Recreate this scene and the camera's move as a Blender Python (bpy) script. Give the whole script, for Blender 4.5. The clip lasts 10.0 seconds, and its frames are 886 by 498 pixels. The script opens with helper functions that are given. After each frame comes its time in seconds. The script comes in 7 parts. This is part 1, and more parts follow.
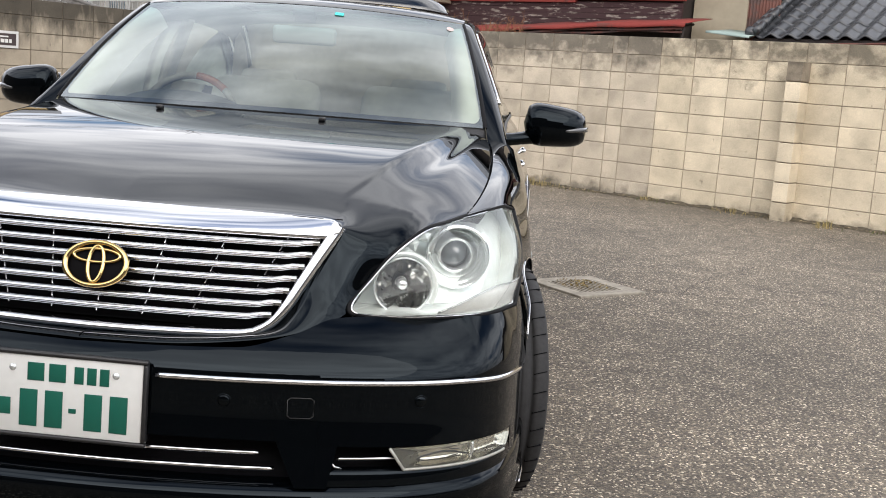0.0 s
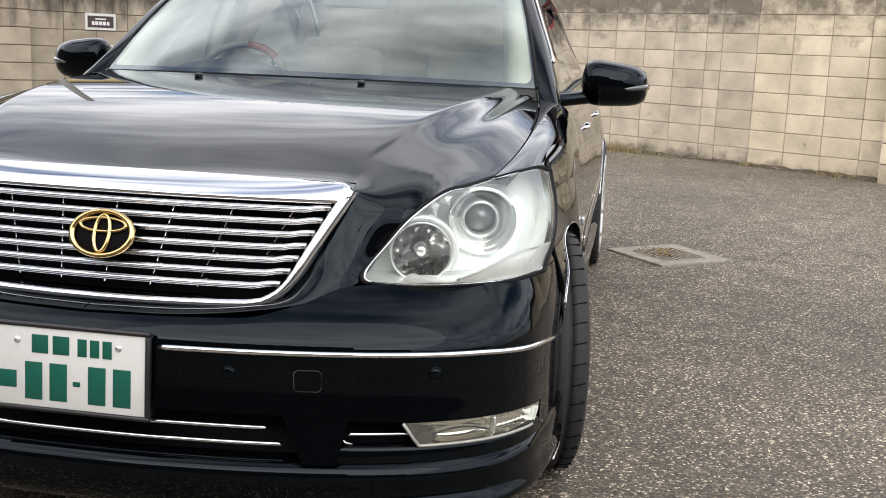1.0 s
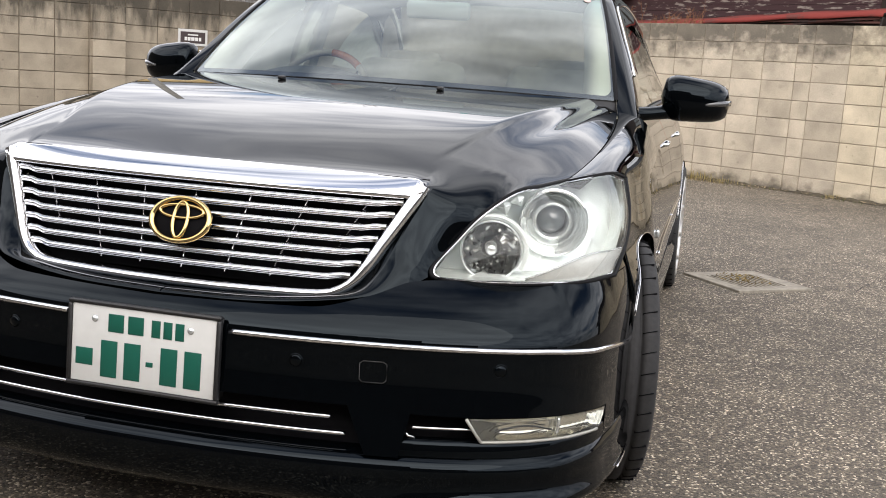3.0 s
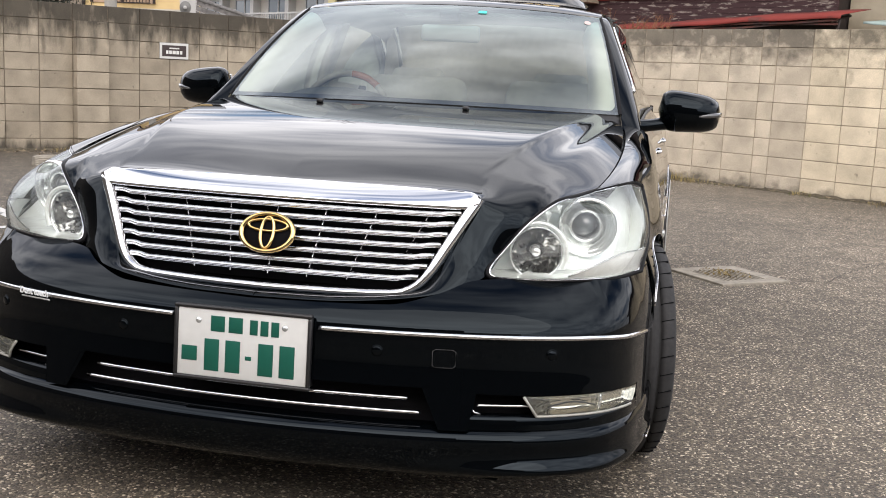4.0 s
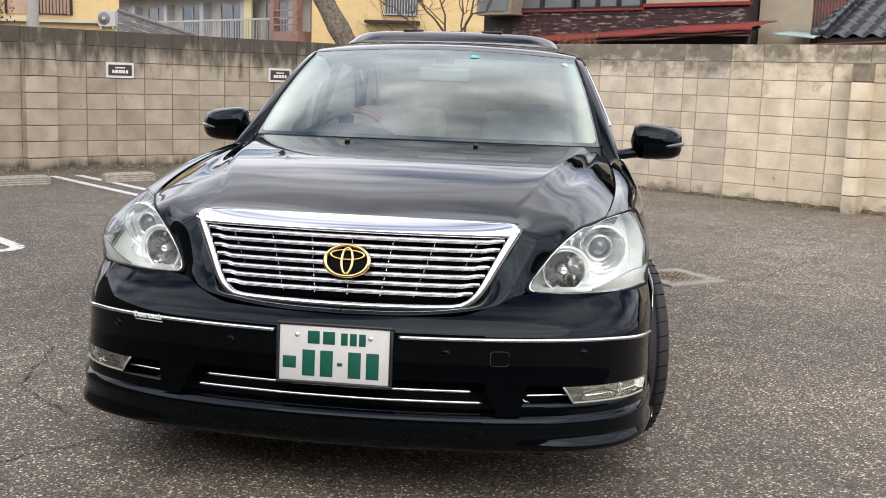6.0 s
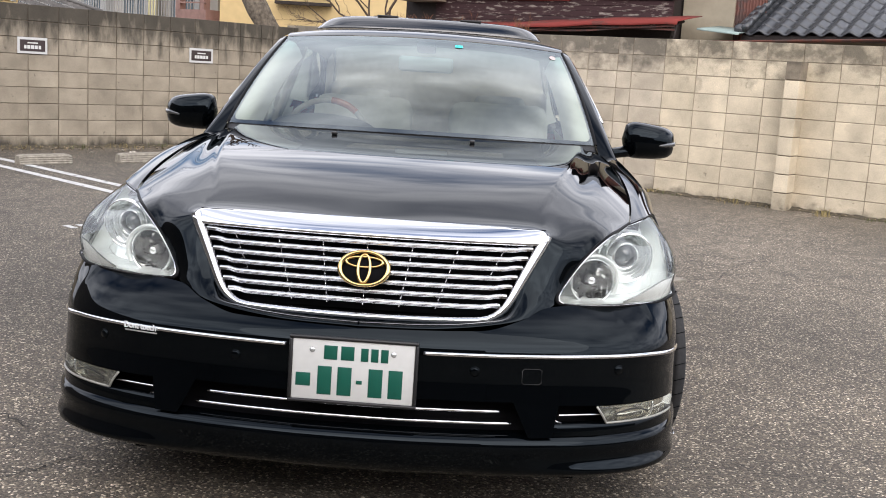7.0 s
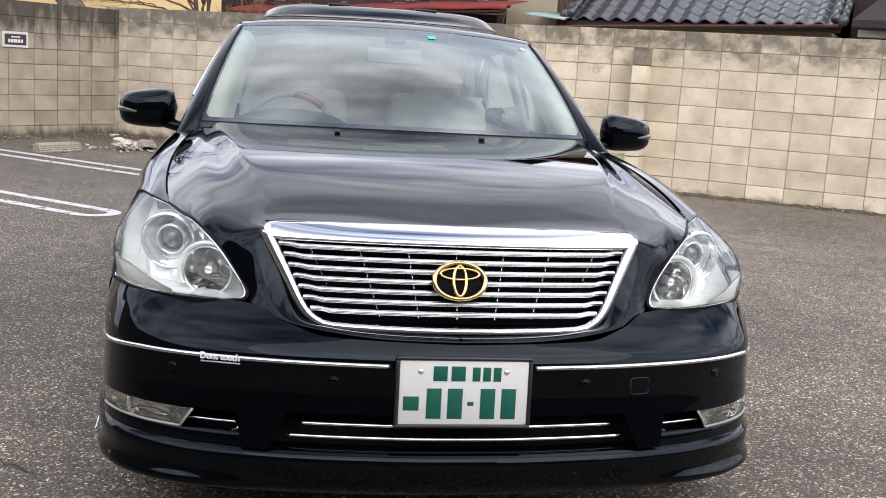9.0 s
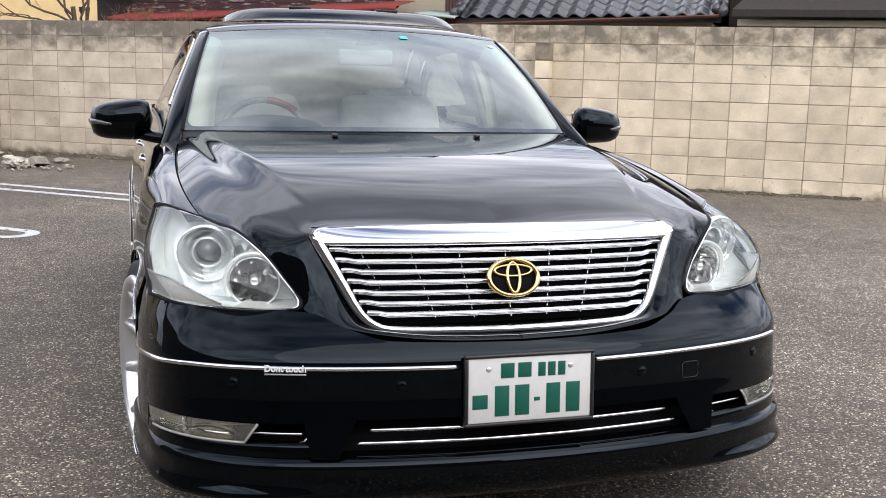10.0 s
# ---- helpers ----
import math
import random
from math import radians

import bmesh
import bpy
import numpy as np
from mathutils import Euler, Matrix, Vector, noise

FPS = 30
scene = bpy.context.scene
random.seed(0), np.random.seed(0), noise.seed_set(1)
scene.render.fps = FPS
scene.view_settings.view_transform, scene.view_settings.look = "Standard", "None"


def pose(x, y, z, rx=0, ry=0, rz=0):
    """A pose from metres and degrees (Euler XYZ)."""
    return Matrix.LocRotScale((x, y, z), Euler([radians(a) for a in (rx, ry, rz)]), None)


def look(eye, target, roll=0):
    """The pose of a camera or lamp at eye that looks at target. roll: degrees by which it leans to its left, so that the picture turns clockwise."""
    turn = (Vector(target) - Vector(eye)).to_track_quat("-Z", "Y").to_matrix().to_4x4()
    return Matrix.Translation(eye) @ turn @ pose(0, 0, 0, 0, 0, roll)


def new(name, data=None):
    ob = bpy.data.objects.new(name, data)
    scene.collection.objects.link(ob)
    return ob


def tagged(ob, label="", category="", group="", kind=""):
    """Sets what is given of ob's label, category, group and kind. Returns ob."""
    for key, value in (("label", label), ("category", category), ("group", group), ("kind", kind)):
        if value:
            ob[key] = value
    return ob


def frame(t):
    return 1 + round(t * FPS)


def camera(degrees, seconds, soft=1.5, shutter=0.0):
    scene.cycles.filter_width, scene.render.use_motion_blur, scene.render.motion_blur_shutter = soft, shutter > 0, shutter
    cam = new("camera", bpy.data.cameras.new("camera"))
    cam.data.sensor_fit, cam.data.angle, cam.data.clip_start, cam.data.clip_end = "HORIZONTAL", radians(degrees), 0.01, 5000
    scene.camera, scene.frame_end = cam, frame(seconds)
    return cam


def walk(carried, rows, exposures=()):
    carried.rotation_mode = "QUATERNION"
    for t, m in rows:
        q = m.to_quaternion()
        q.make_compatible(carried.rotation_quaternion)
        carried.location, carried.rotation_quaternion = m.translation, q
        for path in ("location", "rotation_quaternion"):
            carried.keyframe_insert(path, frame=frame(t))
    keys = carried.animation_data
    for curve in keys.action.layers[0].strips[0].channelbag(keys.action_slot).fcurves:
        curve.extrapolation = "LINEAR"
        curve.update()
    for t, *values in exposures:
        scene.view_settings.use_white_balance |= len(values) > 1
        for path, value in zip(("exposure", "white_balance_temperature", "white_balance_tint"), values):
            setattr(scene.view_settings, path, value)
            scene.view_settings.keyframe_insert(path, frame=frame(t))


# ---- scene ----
cam = camera(45.5, 10.0, soft=1.0)
PATH = [
    (0, (0.902, -2.053, 1.167), (0.766, -0.083, 0.849), 4.2),
    (0.5, (1.01, -1.989, 1.153), (0.79, -0.033, 0.798), 3.4),
    (1, (1.084, -1.892, 1.133), (0.747, 0.043, 0.755), 2.3),
    (1.5, (1.113, -1.841, 1.102), (0.708, 0.081, 0.728), 2.1),
    (2, (1.122, -1.808, 1.075), (0.67, 0.106, 0.711), 3.0),
    (2.5, (1.122, -1.812, 1.065), (0.627, 0.094, 0.718), 3.5),
    (3.8, (1.005, -2.226, 1.112), (0.572, -0.301, 0.787), 3.5),
    (4, (0.979, -2.305, 1.126), (0.561, -0.377, 0.799), 2.7),
    (4.5, (1.004, -2.524, 1.211), (0.612, -0.589, 0.886), 1.4),
    (5, (0.996, -2.724, 1.267), (0.631, -0.78, 0.966), 1.2),
    (5.5, (0.837, -2.946, 1.281), (0.514, -0.995, 0.981), 1.4),
    (6, (0.702, -2.955, 1.27), (0.443, -0.997, 0.953), 1.9),
    (6.2, (0.635, -2.913, 1.267), (0.417, -0.951, 0.945), 2.0),
    (7.3, (0.176, -2.729, 1.281), (0.161, -0.757, 0.945), 3.8),
    (7.5, (0.075, -2.74, 1.28), (0.099, -0.768, 0.945), 3.6),
    (8, (-0.112, -2.666, 1.269), (0.0, -0.699, 0.922), 2.7),
    (8.5, (-0.282, -2.534, 1.264), (-0.078, -0.577, 0.905), 2.9),
    (9, (-0.51, -2.519, 1.273), (-0.174, -0.577, 0.928), 3.5),
    (9.5, (-0.775, -2.512, 1.276), (-0.317, -0.593, 0.944), 2.5),
    (10, (-0.962, -2.407, 1.246), (-0.393, -0.519, 0.913), 1.4),
]
EXPOSURE = 0.55
walk(cam, [(t, look(eye, target, roll)) for t, eye, target, roll in PATH],
     [(0, EXPOSURE, 6450, 10.5), (2.5, EXPOSURE, 6560, 11), (4.5, EXPOSURE, 6550, 12.8), (6, EXPOSURE, 6420, 12.3), (8, EXPOSURE, 6260, 13.6), (10, EXPOSURE, 6200, 13.6)])

# ---- world, sun ----
world = bpy.data.worlds.new("overcast_sky")
scene.world = world
world.use_nodes = True
wn, wl = world.node_tree.nodes, world.node_tree.links
wn.clear()
w_out = wn.new("ShaderNodeOutputWorld")
w_bg = wn.new("ShaderNodeBackground")
w_sky = wn.new("ShaderNodeTexSky")
w_sky.sky_type = "NISHITA"
w_sky.sun_disc = False
SUN_EL, SUN_AZ = radians(42), radians(170)   # azimuth of the sun, from +y towards +x
w_sky.sun_elevation, w_sky.sun_rotation = SUN_EL, SUN_AZ
w_map = wn.new("ShaderNodeMapping")
w_tc = wn.new("ShaderNodeTexCoord")
w_n1 = wn.new("ShaderNodeTexNoise")
w_ramp = wn.new("ShaderNodeValToRGB")
w_n2 = wn.new("ShaderNodeTexNoise")
w_ramp2 = wn.new("ShaderNodeValToRGB")
w_mix = wn.new("ShaderNodeMix")
w_mix.data_type = "RGBA"
w_map.inputs["Scale"].default_value = (0.8, 1.3, 1.0)
w_n1.inputs["Scale"].default_value = 1.5
w_n1.inputs["Detail"].default_value = 5
w_n1.inputs["Roughness"].default_value = 0.5
w_ramp.color_ramp.elements[0].position, w_ramp.color_ramp.elements[1].position = 0.30, 0.47
w_n2.inputs["Scale"].default_value = 2.7
w_n2.inputs["Detail"].default_value = 3.4
w_n2.inputs["Roughness"].default_value = 0.55
w_ramp2.color_ramp.elements[0].position, w_ramp2.color_ramp.elements[1].position = 0.37, 0.62
w_ramp2.color_ramp.elements[0].color = (7.2, 7.4, 8.1, 1)
w_ramp2.color_ramp.elements[1].color = (13.6, 13.6, 13.9, 1)
# the clouds lie in a level sheet overhead, so that they crowd into streaks towards the horizon
w_up, w_lift, w_inv, w_flat = wn.new("ShaderNodeSeparateXYZ"), wn.new("ShaderNodeMath"), wn.new("ShaderNodeMath"), wn.new("ShaderNodeVectorMath")
w_lift.operation, w_inv.operation, w_flat.operation = "MAXIMUM", "ADD", "DIVIDE"
w_lift.inputs[1].default_value, w_inv.inputs[1].default_value = 0.0, 0.14
w_comb = wn.new("ShaderNodeCombineXYZ")
w_comb.inputs["Z"].default_value = 1.0
wl.new(w_tc.outputs["Generated"], w_up.inputs["Vector"])
wl.new(w_up.outputs["Z"], w_lift.inputs[0])
wl.new(w_lift.outputs["Value"], w_inv.inputs[0])
wl.new(w_inv.outputs["Value"], w_comb.inputs["X"])
wl.new(w_inv.outputs["Value"], w_comb.inputs["Y"])
wl.new(w_tc.outputs["Generated"], w_flat.inputs[0])
wl.new(w_comb.outputs["Vector"], w_flat.inputs[1])
wl.new(w_flat.outputs["Vector"], w_map.inputs["Vector"])
wl.new(w_map.outputs["Vector"], w_n1.inputs["Vector"])
wl.new(w_map.outputs["Vector"], w_n2.inputs["Vector"])
wl.new(w_n1.outputs["Fac"], w_ramp.inputs["Fac"])
wl.new(w_n2.outputs["Fac"], w_ramp2.inputs["Fac"])
wl.new(w_ramp.outputs["Color"], w_mix.inputs["Factor"])
wl.new(w_sky.outputs["Color"], w_mix.inputs["A"])
wl.new(w_ramp2.outputs["Color"], w_mix.inputs["B"])
# the veil of cloud is brightest towards the hidden sun
w_dot = wn.new("ShaderNodeVectorMath")
w_dot.operation = "DOT_PRODUCT"
w_dot.inputs[1].default_value = (math.sin(SUN_AZ) * math.cos(SUN_EL), math.cos(SUN_AZ) * math.cos(SUN_EL), math.sin(SUN_EL))
w_glow = wn.new("ShaderNodeValToRGB")
w_glow.color_ramp.interpolation = "EASE"
w_glow.color_ramp.elements[0].position, w_glow.color_ramp.elements[0].color = 0.25, (1, 1, 1, 1)
w_glow.color_ramp.elements[1].position, w_glow.color_ramp.elements[1].color = 1.0, (1.35, 1.32, 1.28, 1)
w_mul = wn.new("ShaderNodeVectorMath")
w_mul.operation = "MULTIPLY"
wl.new(w_tc.outputs["Generated"], w_dot.inputs[0])
wl.new(w_dot.outputs["Value"], w_glow.inputs["Fac"])
wl.new(w_mix.outputs["Result"], w_mul.inputs[0])
wl.new(w_glow.outputs["Color"], w_mul.inputs[1])
# the cloud is thinnest, and so brightest, half way up; the horizon is dull
w_sep = wn.new("ShaderNodeSeparateXYZ")
w_haze = wn.new("ShaderNodeValToRGB")
w_haze.color_ramp.interpolation = "EASE"
w_haze.color_ramp.elements[0].position, w_haze.color_ramp.elements[0].color = 0.04, (0.62, 0.62, 0.62, 1)
w_haze.color_ramp.elements[1].position, w_haze.color_ramp.elements[1].color = 0.95, (0.86, 0.86, 0.86, 1)
w_mid = w_haze.color_ramp.elements.new(0.34)
w_mid.color = (1.16, 1.16, 1.16, 1)
w_mul2 = wn.new("ShaderNodeVectorMath")
w_mul2.operation = "MULTIPLY"
wl.new(w_tc.outputs["Generated"], w_sep.inputs["Vector"])
wl.new(w_sep.outputs["Z"], w_haze.inputs["Fac"])
wl.new(w_mul.outputs["Vector"], w_mul2.inputs[0])
wl.new(w_haze.outputs["Color"], w_mul2.inputs[1])
wl.new(w_mul2.outputs["Vector"], w_bg.inputs["Color"])
w_bg.inputs["Strength"].default_value = 0.13
wl.new(w_bg.outputs["Background"], w_out.inputs["Surface"])

sun_data = bpy.data.lights.new("sun", "SUN")
sun_data.energy, sun_data.angle, sun_data.color = 1.2, radians(62), (1.0, 0.90, 0.78)
sun = new("sun", sun_data)
sun_dir = Vector((math.sin(SUN_AZ) * math.cos(SUN_EL), math.cos(SUN_AZ) * math.cos(SUN_EL), math.sin(SUN_EL)))
sun.matrix_world = look(sun_dir * 40, (0, 0, 0))


# ---- mesh helpers ----
WORLD = {}


def thing(name, loc, label, category, group="", kind=""):
    """An Empty at the base of a thing."""
    ob = new(name)
    ob.location = loc
    ob.empty_display_size = 0.1
    WORLD[ob.name] = Matrix.Translation(loc)
    return tagged(ob, label, category, group, kind)


def part(name, bm, material, parent=None, label="", smooth=True, flip=True):
    """Link a bmesh, made in world metres, as one mesh object under a thing or a part."""
    if flip:
        bmesh.ops.recalc_face_normals(bm, faces=bm.faces)
    me = bpy.data.meshes.new(name)
    bm.to_mesh(me)
    bm.free()
    if smooth:
        me.polygons.foreach_set("use_smooth", [True] * len(me.polygons))
    me.materials.append(material)
    ob = new(name, me)
    if parent is not None:
        ob.parent = parent
        ob.matrix_parent_inverse = WORLD.get(parent.name, Matrix()).inverted()
    return tagged(ob, label)


def spline(points, n):
    """n points, evenly by parameter, on a smooth curve through the given points."""
    p = [Vector(q) for q in points]
    lengths = [0.0]
    for a, b in zip(p, p[1:]):
        lengths.append(lengths[-1] + max((b - a).length, 1e-6))
    p = [p[0] * 2 - p[1], *p, p[-1] * 2 - p[-2]]
    k = [-(lengths[1]), *lengths, lengths[-1] * 2 - lengths[-2]]
    out = []
    for i in range(n):
        s = lengths[-1] * i / (n - 1)
        j = 1
        while j < len(p) - 3 and s > k[j + 1]:
            j += 1
        h = k[j + 1] - k[j]
        u = (s - k[j]) / h
        m0 = (p[j + 1] - p[j - 1]) * (h / (k[j + 1] - k[j - 1]))
        m1 = (p[j + 2] - p[j]) * (h / (k[j + 2] - k[j]))
        u2, u3 = u * u, u * u * u
        out.append(p[j] * (2 * u3 - 3 * u2 + 1) + m0 * (u3 - 2 * u2 + u) + p[j + 1] * (3 * u2 - 2 * u3) + m1 * (u3 - u2))
    return out


def table(x, rows):
    """Smooth interpolation in a short table of (x, value)."""
    xs, ys = [r[0] for r in rows], [r[1] for r in rows]
    if x <= xs[0]:
        return ys[0]
    if x >= xs[-1]:
        return ys[-1]
    j = next(i for i in range(len(xs) - 1) if x <= xs[i + 1])
    def slope(i):
        if i == 0:
            return (ys[1] - ys[0]) / (xs[1] - xs[0])
        if i == len(xs) - 1:
            return (ys[-1] - ys[-2]) / (xs[-1] - xs[-2])
        a, b = (ys[i] - ys[i - 1]) / (xs[i] - xs[i - 1]), (ys[i + 1] - ys[i]) / (xs[i + 1] - xs[i])
        return 0 if a * b <= 0 else 2 * a * b / (a + b)
    h = xs[j + 1] - xs[j]
    u = (x - xs[j]) / h
    u2, u3 = u * u, u * u * u
    return ys[j] * (2 * u3 - 3 * u2 + 1) + slope(j) * h * (u3 - 2 * u2 + u) + ys[j + 1] * (3 * u2 - 2 * u3) + slope(j + 1) * h * (u3 - u2)


def sheet(rows, bm=None, closed=False, thick=0.0, mirror=False):
    """A grid of points as faces; thick turns it into a shell; mirror adds its twin at -x."""
    bm = bm or bmesh.new()
    sides = (1, -1) if mirror else (1,)
    for s in sides:
        v = [[bm.verts.new((p[0] * s, p[1], p[2])) for p in r] for r in rows]
        n = len(v[0])
        made = []
        for a, b in zip(v, v[1:]):
            for i in range(n if closed else n - 1):
                q = (a[i], a[(i + 1) % n], b[(i + 1) % n], b[i])
                if s < 0:
                    q = q[::-1]
                try:
                    made.append(bm.faces.new(q))
                except ValueError:
                    pass
        if thick:
            bmesh.ops.recalc_face_normals(bm, faces=made)
            bmesh.ops.solidify(bm, geom=made, thickness=thick)
    bmesh.ops.remove_doubles(bm, verts=bm.verts, dist=1e-5)
    return bm


def relax(rows, times, first=1, last=None):
    """Even out the inner points of a grid, its border held."""
    g = [[Vector(p) for p in r] for r in rows]
    last = len(g) - 1 if last is None else last
    for k in range(times):
        h = [[p.copy() for p in r] for r in g]
        for j in range(first, last):
            for i in range(1, len(g[0]) - 1):
                h[j][i] = g[j][i] * 0.4 + (g[j - 1][i] + g[j + 1][i] + g[j][i - 1] + g[j][i + 1]) * 0.15
        g = h
    return g


def box(bm, centre, size, turn=0.0, bevel=0.0, m=None):
    """A bevelled box, turned about z by degrees."""
    made = bmesh.ops.create_cube(bm, size=1.0)["verts"]
    bmesh.ops.scale(bm, vec=size, verts=made)
    if bevel:
        edges = {e for v in made for e in v.link_edges}
        r = bmesh.ops.bevel(bm, geom=list(edges), offset=bevel, segments=2, affect="EDGES", profile=0.5)
        made = list({v for f in r["faces"] for v in f.verts} | {v for v in made if v.is_valid})
    bmesh.ops.transform(bm, matrix=(m or pose(*centre, 0, 0, turn)), verts=made)
    return bm


def tube(bm, path, radius, sides=8, flat=1.0, caps=True):
    """A round bar along a path; radius may be a list; flat squashes it in z."""
    path = [Vector(p) for p in path]
    rad = radius if isinstance(radius, (list, tuple)) else [radius] * len(path)
    rings = []
    for i, p in enumerate(path):
        d = (path[min(i + 1, len(path) - 1)] - path[max(i - 1, 0)]).normalized()
        side = d.cross(Vector((0, 0, 1)))
        side = side.normalized() if side.length > 0.05 else Vector((1, 0, 0))
        up = side.cross(d).normalized()
        rings.append([p + side * math.cos(6.28318 * k / sides) * rad[i] + up * math.sin(6.28318 * k / sides) * rad[i] * flat for k in range(sides)])
    v = [[bm.verts.new(q) for q in r] for r in rings]
    for a, b in zip(v, v[1:]):
        for k in range(sides):
            bm.faces.new((a[k], a[(k + 1) % sides], b[(k + 1) % sides], b[k]))
    if caps:
        bm.faces.new(v[0][::-1])
        bm.faces.new(v[-1])
    return bm


def spin(bm, profile, centre, axis="x", n=48, start=0.0, sweep=6.283185):
    """Turn a profile of (radius, along) about an axis through centre."""
    full = abs(sweep - 6.283185) < 1e-3
    rings = []
    for k in range(n if full else n + 1):
        a = start + sweep * k / n
        c, s = math.cos(a), math.sin(a)
        if axis == "x":
            rings.append([(centre[0] + h, centre[1] + r * c, centre[2] + r * s) for r, h in profile])
        elif axis == "y":
            rings.append([(centre[0] + r * c, centre[1] + h, centre[2] + r * s) for r, h in profile])
        else:
            rings.append([(centre[0] + r * c, centre[1] + r * s, centre[2] + h) for r, h in profile])
    v = [[bm.verts.new(p) for p in r] for r in rings]
    for k in range(len(v) if full else len(v) - 1):
        a, b = v[k], v[(k + 1) % len(v)]
        for i in range(len(profile) - 1):
            bm.faces.new((a[i], a[i + 1], b[i + 1], b[i]))
    bmesh.ops.remove_doubles(bm, verts=bm.verts, dist=1e-6)
    return bm


# ---- materials ----
def material(name):
    m = bpy.data.materials.new(name)
    m.use_nodes = True
    n, l = m.node_tree.nodes, m.node_tree.links
    return m, n, l, n["Principled BSDF"]


def plain(name, colour, rough=0.5, metal=0.0, coat=0.0, grain=0.0, scale=60.0, bump=0.0, spec=0.5, coat_ior=1.5):
    """A surface with a little variation in colour and relief."""
    m, n, l, b = material(name)
    b.inputs["Base Color"].default_value = (*colour, 1)
    b.inputs["Roughness"].default_value = rough
    b.inputs["Metallic"].default_value = metal
    b.inputs["Coat Weight"].default_value = coat
    b.inputs["Coat Roughness"].default_value = 0.006
    b.inputs["Coat IOR"].default_value = coat_ior
    b.inputs["Specular IOR Level"].default_value = spec
    if grain or bump:
        tc = n.new("ShaderNodeTexCoord")
        t = n.new("ShaderNodeTexNoise")
        t.inputs["Scale"].default_value = scale
        t.inputs["Detail"].default_value = 6
        l.new(tc.outputs["Object"], t.inputs["Vector"])
        if grain:
            r = n.new("ShaderNodeMapRange")
            r.inputs["From Min"].default_value, r.inputs["From Max"].default_value = 0.3, 0.7
            r.inputs["To Min"].default_value, r.inputs["To Max"].default_value = 1 - grain, 1 + grain
            mx = n.new("ShaderNodeVectorMath")
            mx.operation = "SCALE"
            mx.inputs[0].default_value = colour
            l.new(t.outputs["Fac"], r.inputs["Value"])
            l.new(r.outputs["Result"], mx.inputs["Scale"])
            l.new(mx.outputs["Vector"], b.inputs["Base Color"])
        if bump:
            bp = n.new("ShaderNodeBump")
            bp.inputs["Strength"].default_value = 1.0
            bp.inputs["Distance"].default_value = bump
            l.new(t.outputs["Fac"], bp.inputs["Height"])
            l.new(bp.outputs["Normal"], b.inputs["Normal"])
    return m


def thin_glass(name, tint, ior=1.5, rough=0.0, gloss=(1, 1, 1)):
    """A single sheet of glass: it lets light straight through and mirrors by Fresnel."""
    m, n, l, b = material(name)
    n.remove(b)
    tr, gl, mx, fr = (n.new("ShaderNodeBsdfTransparent"), n.new("ShaderNodeBsdfGlossy"), n.new("ShaderNodeMixShader"), n.new("ShaderNodeFresnel"))
    tr.inputs["Color"].default_value = (*tint, 1)
    gl.inputs["Roughness"].default_value = rough
    gl.inputs["Color"].default_value = (*gloss, 1)
    fr.inputs["IOR"].default_value = ior
    l.new(fr.outputs["Fac"], mx.inputs["Fac"])
    l.new(tr.outputs["BSDF"], mx.inputs[1])
    l.new(gl.outputs["BSDF"], mx.inputs[2])
    l.new(mx.outputs["Shader"], n["Material Output"].inputs["Surface"])
    return m


